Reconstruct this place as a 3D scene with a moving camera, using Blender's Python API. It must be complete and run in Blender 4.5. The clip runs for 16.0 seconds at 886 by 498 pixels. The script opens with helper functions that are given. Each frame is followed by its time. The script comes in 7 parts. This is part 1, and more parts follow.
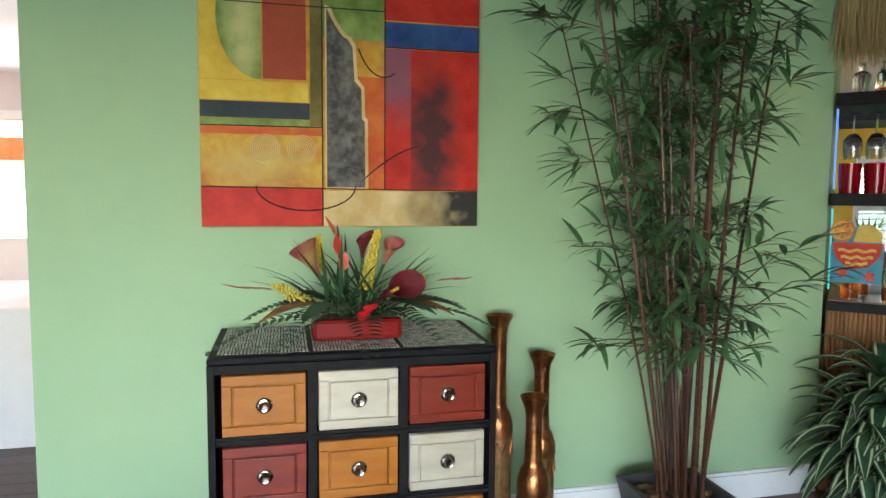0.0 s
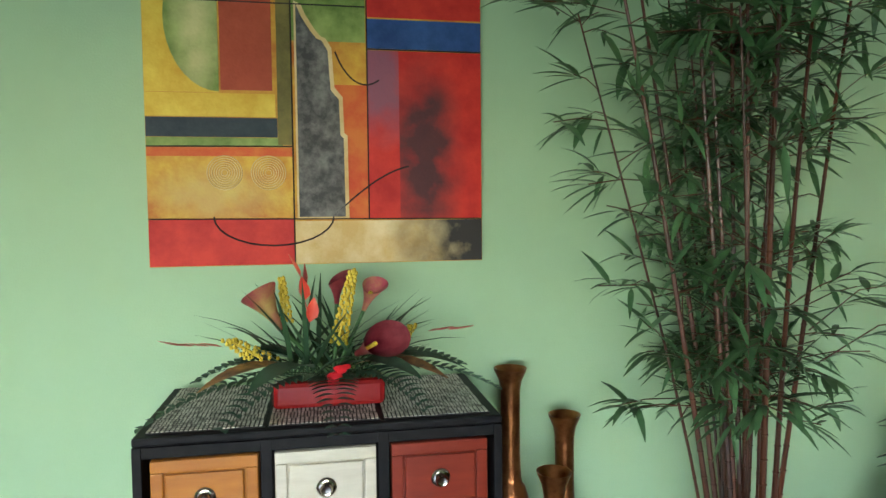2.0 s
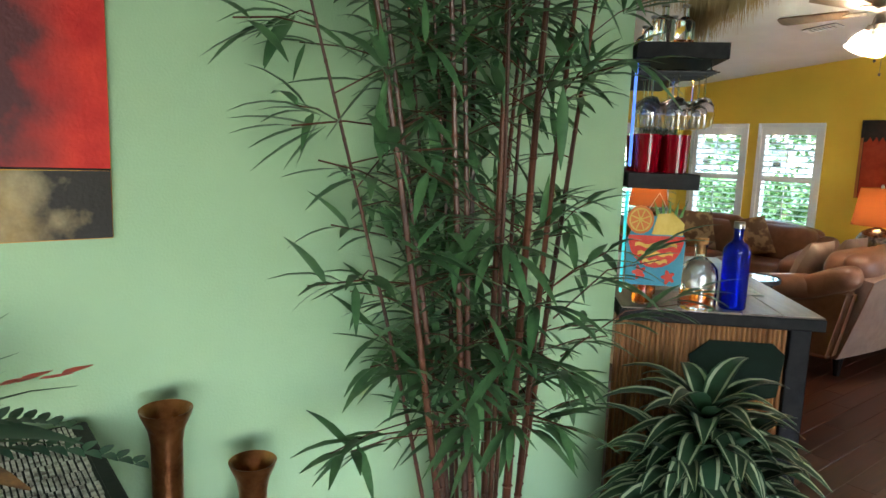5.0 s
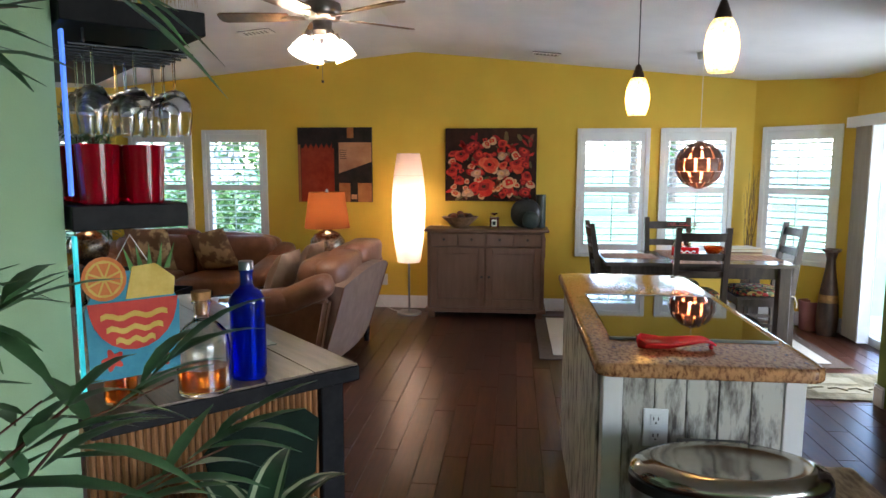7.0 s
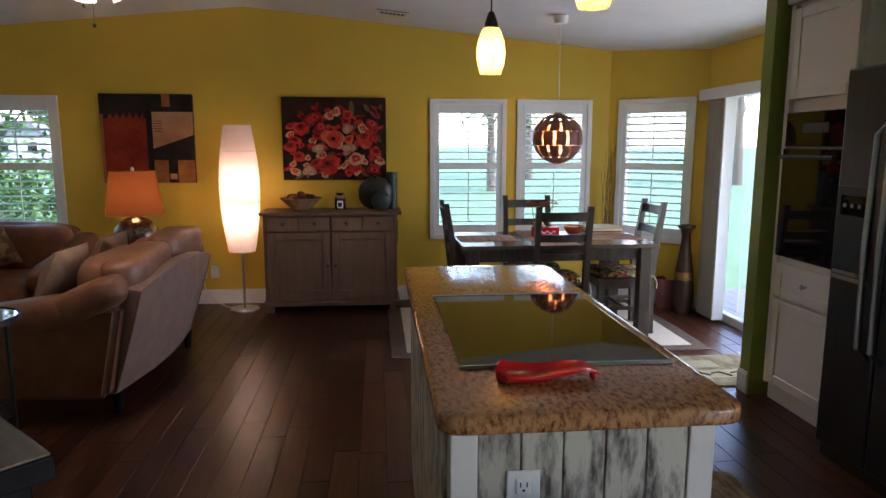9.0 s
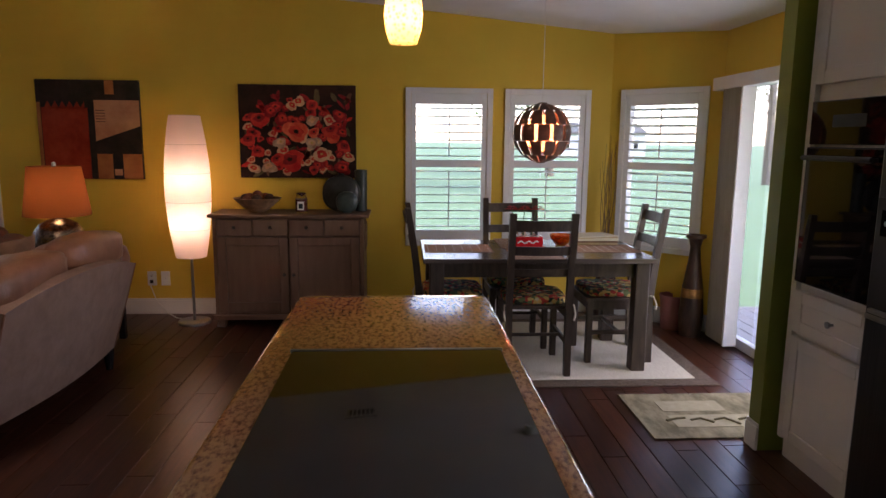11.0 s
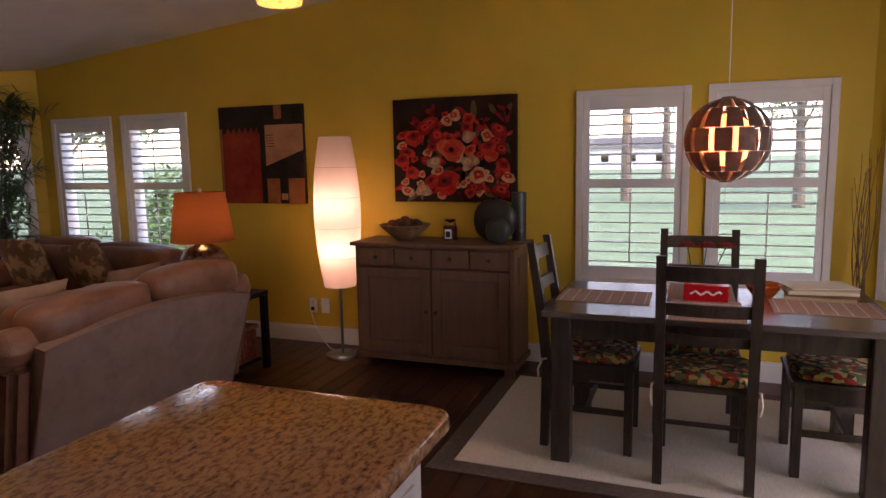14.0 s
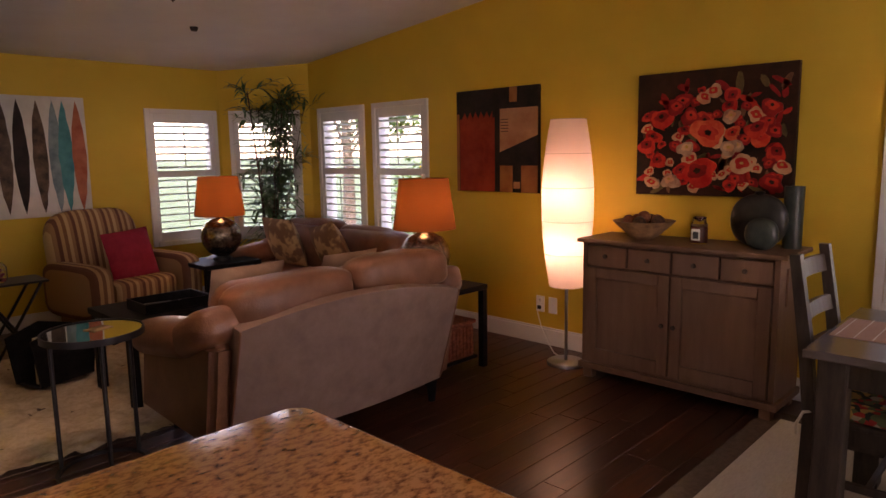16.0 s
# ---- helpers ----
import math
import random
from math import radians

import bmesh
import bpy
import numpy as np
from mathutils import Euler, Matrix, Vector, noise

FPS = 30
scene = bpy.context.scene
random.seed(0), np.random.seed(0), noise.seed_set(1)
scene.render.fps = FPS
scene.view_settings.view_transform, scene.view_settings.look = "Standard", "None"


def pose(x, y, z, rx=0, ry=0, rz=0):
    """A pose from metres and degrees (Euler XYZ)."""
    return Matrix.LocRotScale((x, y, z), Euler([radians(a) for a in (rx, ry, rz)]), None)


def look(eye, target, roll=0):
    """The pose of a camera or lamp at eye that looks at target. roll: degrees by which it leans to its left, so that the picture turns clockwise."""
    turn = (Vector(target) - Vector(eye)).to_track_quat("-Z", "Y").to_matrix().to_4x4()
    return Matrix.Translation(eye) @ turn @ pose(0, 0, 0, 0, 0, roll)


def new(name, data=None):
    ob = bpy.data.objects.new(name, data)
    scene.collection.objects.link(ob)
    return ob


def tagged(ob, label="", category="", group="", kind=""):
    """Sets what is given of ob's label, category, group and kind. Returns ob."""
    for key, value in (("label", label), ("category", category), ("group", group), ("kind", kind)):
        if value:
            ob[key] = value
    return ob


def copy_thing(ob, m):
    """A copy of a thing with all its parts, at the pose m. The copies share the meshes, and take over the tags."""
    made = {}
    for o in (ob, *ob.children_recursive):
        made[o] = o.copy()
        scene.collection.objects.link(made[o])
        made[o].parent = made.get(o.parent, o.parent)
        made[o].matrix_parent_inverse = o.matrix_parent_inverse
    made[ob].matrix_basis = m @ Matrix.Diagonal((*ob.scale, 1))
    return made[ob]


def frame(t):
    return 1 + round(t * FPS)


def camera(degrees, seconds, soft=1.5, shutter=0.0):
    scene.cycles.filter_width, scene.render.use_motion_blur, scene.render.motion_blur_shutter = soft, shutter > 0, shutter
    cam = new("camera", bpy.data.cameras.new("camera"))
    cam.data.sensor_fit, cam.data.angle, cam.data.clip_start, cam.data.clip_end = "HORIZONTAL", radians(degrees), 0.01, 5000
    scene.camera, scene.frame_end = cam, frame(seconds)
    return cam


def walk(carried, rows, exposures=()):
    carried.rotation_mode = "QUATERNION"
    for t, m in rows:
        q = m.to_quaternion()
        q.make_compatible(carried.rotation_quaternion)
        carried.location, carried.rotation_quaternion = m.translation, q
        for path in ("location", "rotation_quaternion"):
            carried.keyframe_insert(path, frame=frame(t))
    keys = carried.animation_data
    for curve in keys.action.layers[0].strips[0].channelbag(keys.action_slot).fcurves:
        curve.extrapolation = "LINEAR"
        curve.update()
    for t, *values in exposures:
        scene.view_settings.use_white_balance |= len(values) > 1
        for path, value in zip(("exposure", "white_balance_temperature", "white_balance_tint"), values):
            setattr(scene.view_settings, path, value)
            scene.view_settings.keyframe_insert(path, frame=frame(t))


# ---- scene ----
cam = camera(67.6, 16.0)
PATH = [
    (0, (0.37, 0.402, 1.375), (0.831, 2.341, 1.214), 0.5),
    (0.5, (0.497, 0.432, 1.388), (0.822, 2.398, 1.218), 0.1),
    (1, (0.568, 0.489, 1.398), (0.868, 2.458, 1.211), -0.5),
    (1.5, (0.586, 0.626, 1.404), (0.889, 2.596, 1.237), -0.0),
    (2, (0.591, 0.801, 1.408), (0.947, 2.766, 1.302), -0.6),
    (2.5, (0.619, 0.928, 1.407), (1.08, 2.872, 1.319), 0.1),
    (3, (0.713, 1.127, 1.379), (1.249, 3.052, 1.303), 0.0),
    (3.2, (0.745, 1.202, 1.377), (1.306, 3.12, 1.304), 1.0),
    (5.3, (0.848, 1.569, 1.479), (2.2, 3.005, 1.151), 1.3),
    (5.5, (0.976, 1.655, 1.491), (2.425, 2.998, 1.181), 0.5),
    (6, (1.103, 1.737, 1.478), (2.766, 2.806, 1.177), 0.9),
    (6.5, (1.29, 1.879, 1.477), (3.179, 2.474, 1.202), -0.3),
    (7, (1.43, 1.968, 1.485), (3.403, 2.179, 1.24), 0.1),
    (7.5, (1.561, 1.967, 1.465), (3.54, 2.042, 1.184), -0.1),
    (8, (1.777, 1.896, 1.453), (3.75, 1.821, 1.138), 0.7),
    (8.5, (1.92, 1.86, 1.44), (3.887, 1.689, 1.123), 0.8),
    (9, (2.108, 1.837, 1.452), (4.075, 1.64, 1.143), 0.1),
    (11.3, (2.873, 1.28, 1.449), (4.844, 1.178, 1.123), 0.2),
    (11.5, (2.941, 1.23, 1.45), (4.912, 1.149, 1.119), -1.2),
    (12, (3.093, 1.085, 1.442), (5.067, 1.099, 1.123), -0.4),
    (12.5, (3.238, 0.927, 1.453), (5.202, 1.181, 1.168), -0.3),
    (13, (3.412, 0.806, 1.431), (5.369, 1.087, 1.124), -0.8),
    (13.5, (3.607, 0.715, 1.45), (5.518, 1.227, 1.157), -1.3),
    (14, (3.764, 0.602, 1.441), (5.618, 1.304, 1.174), -1.1),
    (14.5, (3.954, 0.497, 1.428), (5.711, 1.413, 1.158), -0.6),
    (15, (4.057, 0.467, 1.424), (5.717, 1.542, 1.124), -1.8),
    (15.5, (4.235, 0.533, 1.417), (5.81, 1.722, 1.091), -1.4),
    (16, (4.319, 0.611, 1.41), (5.744, 1.986, 1.127), -0.9),
]
walk(cam, [(t, look(eye, target, roll)) for t, eye, target, roll in PATH],
     [(0.0, 4.15, 6700, 13), (3.0, 4.25, 6500, 9), (5.5, 4.4, 6500, 14), (6.2, 4.3, 6200, 14), (7.0, 4.05, 6000, 18), (8.0, 3.55, 5900, 20), (9.0, 3.25, 6200, 25), (12.5, 2.75, 7300, 42), (14.5, 2.8, 7900, 50), (16.0, 3.08, 8700, 54)])
SKY, P_BACK, P_SIDE, P_DOOR = 0.15, 5.5, 6.0, 2.7
P_TABLE, P_FLOOR, P_PEND, P_BALL, P_FAN = 0.28, 0.38, 0.26, 1.0, 3.5

# ---- world, sun, exposure ----
world = bpy.data.worlds.new("world")
scene.world = world
world.use_nodes = True
wn = world.node_tree.nodes
sky = wn.new("ShaderNodeTexSky")
sky.sky_type, sky.sun_disc, sky.sun_elevation, sky.sun_rotation = "NISHITA", False, radians(55), radians(200)
sky.air_density, sky.dust_density = 1.0, 0.6
wn["Background"].inputs["Strength"].default_value = SKY
world.node_tree.links.new(sky.outputs[0], wn["Background"].inputs["Color"])


def lamp(name, kind, power, m, colour=(1, 1, 1), size=0.1, size_y=None):
    d = bpy.data.lights.new(name, kind)
    d.energy, d.color = power, colour
    if kind == "AREA":
        d.shape, d.size, d.size_y = "RECTANGLE", size, size_y or size
    elif kind == "SUN":
        d.angle = size
    else:
        d.shadow_soft_size = size
    ob = new(name, d)
    ob.matrix_world = m
    return ob


lamp("sun", "SUN", 0.8, look((0, 0, 10), (2.0, 4.5, 2)), (1, 0.99, 0.96), radians(12))


# ---- materials ----
def mat(name, c1, c2=None, rough=0.5, metal=0.0, scale=8.0, bump=0.0, bscale=60.0, stretch=(1, 1, 1), detail=6.0, mix=(0.35, 0.65), spec=0.5, rnd=0.0, trans=0.0, ior=1.45, coat=0.0, noise_rough=0.0):
    m = bpy.data.materials.new(name)
    m.use_nodes = True
    nt = m.node_tree
    b = nt.nodes["Principled BSDF"]
    L = nt.links.new
    b.inputs["Roughness"].default_value, b.inputs["Metallic"].default_value = rough, metal
    b.inputs["Specular IOR Level"].default_value = spec
    b.inputs["Transmission Weight"].default_value = trans
    b.inputs["IOR"].default_value = ior
    b.inputs["Coat Weight"].default_value = coat
    b.inputs["Base Color"].default_value = (*c1, 1)
    tc = nt.nodes.new("ShaderNodeTexCoord")
    mp = nt.nodes.new("ShaderNodeMapping")
    mp.inputs["Scale"].default_value = stretch
    L(tc.outputs["Object"], mp.inputs["Vector"])
    vec = mp.outputs[0]
    if rnd:
        oi = nt.nodes.new("ShaderNodeObjectInfo")
        ad = nt.nodes.new("ShaderNodeVectorMath")
        ad.operation = "ADD"
        sc = nt.nodes.new("ShaderNodeMath")
        sc.operation = "MULTIPLY"
        sc.inputs[1].default_value = 50
        L(oi.outputs["Random"], sc.inputs[0])
        L(mp.outputs[0], ad.inputs[0])
        L(sc.outputs[0], ad.inputs[1])
        vec = ad.outputs[0]
    if c2 is not None:
        n = nt.nodes.new("ShaderNodeTexNoise")
        n.inputs["Scale"].default_value, n.inputs["Detail"].default_value = scale, detail
        n.inputs["Roughness"].default_value = 0.65
        L(vec, n.inputs["Vector"])
        r = nt.nodes.new("ShaderNodeValToRGB")
        r.color_ramp.elements[0].position, r.color_ramp.elements[1].position = mix
        r.color_ramp.elements[0].color, r.color_ramp.elements[1].color = (*c1, 1), (*c2, 1)
        L(n.outputs[0], r.inputs[0])
        col = r.outputs[0]
        if rnd:
            hs = nt.nodes.new("ShaderNodeHueSaturation")
            mr = nt.nodes.new("ShaderNodeMapRange")
            mr.inputs["To Min"].default_value, mr.inputs["To Max"].default_value = 1 - rnd, 1 + rnd
            L(oi.outputs["Random"], mr.inputs[0])
            L(mr.outputs[0], hs.inputs["Value"])
            L(col, hs.inputs["Color"])
            col = hs.outputs[0]
        L(col, b.inputs["Base Color"])
        if noise_rough:
            mr2 = nt.nodes.new("ShaderNodeMapRange")
            mr2.inputs["To Min"].default_value, mr2.inputs["To Max"].default_value = rough - noise_rough, rough + noise_rough
            L(n.outputs[0], mr2.inputs[0])
            L(mr2.outputs[0], b.inputs["Roughness"])
    if bump:
        n2 = nt.nodes.new("ShaderNodeTexNoise")
        n2.inputs["Scale"].default_value, n2.inputs["Detail"].default_value = bscale, 4
        L(vec, n2.inputs["Vector"])
        bp = nt.nodes.new("ShaderNodeBump")
        bp.inputs["Strength"].default_value, bp.inputs["Distance"].default_value = bump, 0.01
        L(n2.outputs[0], bp.inputs["Height"])
        L(bp.outputs[0], b.inputs["Normal"])
    return m


def shade_mat(name, colour, clear=0.2):
    """Paper or cloth that lets a lamp's light through."""
    m = bpy.data.materials.new(name)
    m.use_nodes = True
    nt = m.node_tree
    nt.nodes.clear()
    out = nt.nodes.new("ShaderNodeOutputMaterial")
    tl, df, tr = (nt.nodes.new(k) for k in ("ShaderNodeBsdfTranslucent", "ShaderNodeBsdfDiffuse", "ShaderNodeBsdfTransparent"))
    for n in (tl, df):
        n.inputs["Color"].default_value = (*colour, 1)
    tr.inputs["Color"].default_value = (*colour, 1)
    nz = nt.nodes.new("ShaderNodeTexNoise")
    nz.inputs["Scale"].default_value = 90
    tcn = nt.nodes.new("ShaderNodeTexCoord")
    nt.links.new(tcn.outputs["Object"], nz.inputs["Vector"])
    bp = nt.nodes.new("ShaderNodeBump")
    bp.inputs["Strength"].default_value = 0.3
    nt.links.new(nz.outputs[0], bp.inputs["Height"])
    nt.links.new(bp.outputs[0], df.inputs["Normal"])
    m1, m2 = nt.nodes.new("ShaderNodeMixShader"), nt.nodes.new("ShaderNodeMixShader")
    m1.inputs[0].default_value, m2.inputs[0].default_value = 0.35, clear
    nt.links.new(tl.outputs[0], m1.inputs[1])
    nt.links.new(df.outputs[0], m1.inputs[2])
    nt.links.new(m1.outputs[0], m2.inputs[1])
    nt.links.new(tr.outputs[0], m2.inputs[2])
    nt.links.new(m2.outputs[0], out.inputs[0])
    return m


def glow_mat(name, colour, strength):
    m = bpy.data.materials.new(name)
    m.use_nodes = True
    b = m.node_tree.nodes["Principled BSDF"]
    b.inputs["Base Color"].default_value = (*colour, 1)
    b.inputs["Emission Color"].default_value = (*colour, 1)
    b.inputs["Emission Strength"].default_value = strength
    return m


def stripe_mat(name, colours, width, axis="X", rough=0.8, bump=0.2):
    """Stripes across one axis, each colour as wide as the others."""
    m = mat(name, colours[0], rough=rough, bump=bump, bscale=300)
    nt = m.node_tree
    b = nt.nodes["Principled BSDF"]
    tcn = nt.nodes.new("ShaderNodeTexCoord")
    sp = nt.nodes.new("ShaderNodeSeparateXYZ")
    nt.links.new(tcn.outputs["Object"], sp.inputs[0])
    d = nt.nodes.new("ShaderNodeMath")
    d.operation = "DIVIDE"
    d.inputs[1].default_value = width
    nt.links.new(sp.outputs[axis], d.inputs[0])
    f = nt.nodes.new("ShaderNodeMath")
    f.operation = "FRACT"
    nt.links.new(d.outputs[0], f.inputs[0])
    r = nt.nodes.new("ShaderNodeValToRGB")
    r.color_ramp.interpolation = "CONSTANT"
    els = r.color_ramp.elements
    while len(els) < len(colours):
        els.new(0.5)
    for i, c in enumerate(colours):
        els[i].position, els[i].color = i / len(colours), (*c, 1)
    nt.links.new(f.outputs[0], r.inputs[0])
    nt.links.new(r.outputs[0], b.inputs["Base Color"])
    return m


M_GREEN = mat("green paint", (0.31, 0.46, 0.27), (0.34, 0.50, 0.30), 0.6, scale=1.2, bump=0.12, bscale=180)
M_YELLOW = mat("yellow paint", (0.69, 0.455, 0.045), (0.75, 0.505, 0.055), 0.55, scale=1.0, bump=0.15, bscale=150)
M_OLIVE = mat("olive green paint", (0.20, 0.24, 0.03), (0.23, 0.27, 0.04), 0.55, scale=1.0, bump=0.12, bscale=160)
M_CEIL = mat("ceiling paint", (0.74, 0.74, 0.74), (0.80, 0.80, 0.80), 0.9, scale=2, bump=0.5, bscale=90)
M_TRIM = mat("white gloss trim", (0.78, 0.78, 0.77), (0.83, 0.83, 0.82), 0.35, scale=5, bump=0.03)
M_SHUT = mat("shutter paint", (0.78, 0.80, 0.80), (0.84, 0.85, 0.85), 0.4, scale=6)
M_FLOOR = mat("dark wood plank", (0.030, 0.009, 0.005), (0.078, 0.025, 0.013), 0.31, scale=4, stretch=(1, 12, 12), bump=0.01, bscale=18, rnd=0.35, noise_rough=0.05, spec=0.5)
M_GAP = mat("floor underlay", (0.015, 0.008, 0.006), (0.02, 0.01, 0.007), 0.8)
M_BLACKW = mat("black lacquer wood", (0.007, 0.007, 0.008), (0.014, 0.013, 0.014), 0.5, spec=0.12, scale=20, bump=0.05)
M_DARKW = mat("dark brown stained wood", (0.030, 0.020, 0.015), (0.065, 0.045, 0.034), 0.42, scale=6, stretch=(6, 6, 1), bump=0.08, bscale=40)
M_TABLE = mat("dark stained tabletop", (0.075, 0.058, 0.050), (0.12, 0.095, 0.085), 0.18, scale=5, spec=0.9, stretch=(8, 1, 8), bump=0.05, bscale=40)
M_SIDEB = mat("grey brown stained pine", (0.15, 0.080, 0.050), (0.19, 0.105, 0.066), 0.5, scale=4, stretch=(5, 5, 0.7), bump=0.1, bscale=30)
M_LEATH = mat("tan brown leather", (0.165, 0.066, 0.034), (0.25, 0.11, 0.06), 0.38, scale=6, bump=0.22, bscale=110)
M_SUEDE = mat("taupe suede back", (0.22, 0.135, 0.10), (0.29, 0.185, 0.14), 0.85, scale=9, bump=0.2, bscale=200)
M_GRAN = mat("speckled granite", (0.12, 0.042, 0.017), (0.50, 0.245, 0.10), 0.14, scale=46, detail=15, mix=(0.35, 0.55), stretch=(1, 1.7, 1), coat=0.3, noise_rough=0.05)
M_DISTR = mat("distressed white planks", (0.075, 0.06, 0.05), (0.50, 0.47, 0.39), 0.6, scale=17, stretch=(1.5, 1.5, 0.42), detail=10, mix=(0.36, 0.54), bump=0.15, bscale=40, rnd=0.12)
M_CABW = mat("cream white cabinet paint", (0.70, 0.67, 0.61), (0.74, 0.71, 0.65), 0.4, scale=3, bump=0.03)
M_STEEL = mat("brushed stainless steel", (0.32, 0.33, 0.35), (0.42, 0.43, 0.45), 0.28, 1.0, scale=4, stretch=(1, 1, 60), bump=0.04, bscale=20)
M_DSTEEL = mat("slate steel fridge", (0.055, 0.060, 0.065), (0.075, 0.080, 0.085), 0.3, 0.85, scale=4, stretch=(60, 60, 1))
M_CHROME = mat("polished steel lid", (0.36, 0.33, 0.29), (0.44, 0.41, 0.36), 0.14, 1.0, scale=5)
M_BLKGL = mat("black glass", (0.004, 0.004, 0.005), (0.006, 0.006, 0.007), 0.03, scale=3, spec=0.6)
M_RUGC = mat("cream woven rug", (0.64, 0.57, 0.47), (0.76, 0.70, 0.59), 0.95, scale=30, stretch=(1, 6, 1), bump=0.5, bscale=260)
M_RUGB = mat("brown rug border", (0.10, 0.07, 0.05), (0.15, 0.105, 0.08), 0.95, scale=40, bump=0.5, bscale=260)
M_SHAG = mat("cream shag pile", (0.50, 0.40, 0.27), (0.66, 0.56, 0.40), 0.95, scale=25, bump=0.6, bscale=120)
M_STEM = mat("bamboo cane", (0.030, 0.013, 0.008), (0.11, 0.032, 0.013), 0.4, scale=12, stretch=(1, 1, 0.2), rnd=0.3)
M_LEAF = mat("bamboo leaf green", (0.032, 0.095, 0.036), (0.085, 0.19, 0.07), 0.42, scale=9)
M_LEAFD = mat("dark leaf green", (0.015, 0.05, 0.022), (0.035, 0.09, 0.035), 0.5, scale=9)
M_POT = mat("dark square pot", (0.03, 0.026, 0.030), (0.06, 0.05, 0.055), 0.5, scale=10)
M_COPPER = mat("hammered copper", (0.22, 0.075, 0.025), (0.48, 0.19, 0.07), 0.32, 0.9, scale=14, bump=0.25, bscale=60)
M_PATINA = mat("aged copper band", (0.20, 0.11, 0.035), (0.40, 0.20, 0.07), 0.45, 0.5, scale=25, bump=0.3, bscale=80)
M_GLASS = mat("clear glass", (1, 1, 1), rough=0.02, trans=1.0)
M_BLUEG = mat("cobalt blue glass", (0.004, 0.02, 0.55), rough=0.03, trans=0.75, ior=1.45)
M_REDG = mat("red glass", (0.55, 0.002, 0.02), rough=0.05, trans=0.6)
M_AMBER = mat("amber liquor", (0.75, 0.16, 0.01), rough=0.03, trans=0.85)
M_WHITE = mat("white plastic", (0.75, 0.75, 0.73), (0.80, 0.80, 0.78), 0.4)
M_RED = mat("glossy red ceramic", (0.55, 0.01, 0.012), (0.62, 0.015, 0.02), 0.2, scale=5)
M_BLACK = mat("black metal", (0.008, 0.008, 0.009), (0.014, 0.014, 0.014), 0.4, scale=20)


# ---- mesh helpers ----
def part(name, bm, material, parent, label="", smooth=False):
    me = bpy.data.meshes.new(name)
    bm.normal_update()
    bm.to_mesh(me)
    bm.free()
    me.materials.append(material)
    if smooth:
        me.polygons.foreach_set("use_smooth", [True] * len(me.polygons))
        me.set_sharp_from_angle(angle=radians(50))
    ob = new(name, me)
    if parent is not None:
        ob.parent = parent
    if label:
        tagged(ob, label)
    return ob


def thing(name, label, category, x=0, y=0, z=0, rz=0, group="", kind=""):
    ob = new(name)
    ob.empty_display_size = 0.1
    ob.matrix_world = pose(x, y, z, 0, 0, rz)
    return tagged(ob, label, category, group, kind)


def box(x0, x1, y0, y1, z0, z1, bev=0.0, bm=None, seg=2):
    own = bmesh.new()
    bmesh.ops.create_cube(own, size=1, matrix=Matrix.Translation(((x0 + x1) / 2, (y0 + y1) / 2, (z0 + z1) / 2)) @ Matrix.Diagonal((x1 - x0, y1 - y0, z1 - z0, 1)))
    if bev:
        bmesh.ops.bevel(own, geom=own.edges[:], offset=bev, segments=seg, affect="EDGES", profile=0.5)
    return merge(bm, own)


def merge(bm, own):
    if bm is None:
        return own
    tmp = bpy.data.meshes.new("tmp")
    own.to_mesh(tmp)
    own.free()
    bm.from_mesh(tmp)
    bpy.data.meshes.remove(tmp)
    return bm


def lathe(profile, n=24, bm=None, m=None):
    """A turned shape from (radius, height) pairs."""
    own = bmesh.new()
    rings = []
    for r, z in profile:
        if r < 1e-5:
            rings.append([own.verts.new((0, 0, z))])
        else:
            rings.append([own.verts.new((r * math.cos(2 * math.pi * i / n), r * math.sin(2 * math.pi * i / n), z)) for i in range(n)])
    for a, b in zip(rings, rings[1:]):
        for i in range(n):
            j = (i + 1) % n
            if len(a) == 1 and len(b) == 1:
                continue
            if len(a) == 1:
                own.faces.new((a[0], b[i], b[j]))
            elif len(b) == 1:
                own.faces.new((a[i], a[j], b[0]))
            else:
                own.faces.new((a[i], a[j], b[j], b[i]))
    bmesh.ops.recalc_face_normals(own, faces=own.faces[:])
    if m is not None:
        own.transform(m)
    return merge(bm, own)


def tube(points, r, n=8, bm=None, taper=1.0):
    own = bmesh.new()
    pts = [Vector(p) for p in points]
    rings = []
    for i, p in enumerate(pts):
        d = (pts[min(i + 1, len(pts) - 1)] - pts[max(i - 1, 0)]).normalized()
        u = d.cross(Vector((0.31, 0.17, 0.93))).normalized()
        if u.length < 0.1:
            u = Vector((1, 0, 0))
        v = d.cross(u)
        rr = r * (1 + (taper - 1) * i / max(1, len(pts) - 1))
        rings.append([own.verts.new(p + (u * math.cos(2 * math.pi * k / n) + v * math.sin(2 * math.pi * k / n)) * rr) for k in range(n)])
    for a, b in zip(rings, rings[1:]):
        for k in range(n):
            own.faces.new((a[k], a[(k + 1) % n], b[(k + 1) % n], b[k]))
    own.faces.new(rings[0][::-1])
    own.faces.new(rings[-1])
    return merge(bm, own)


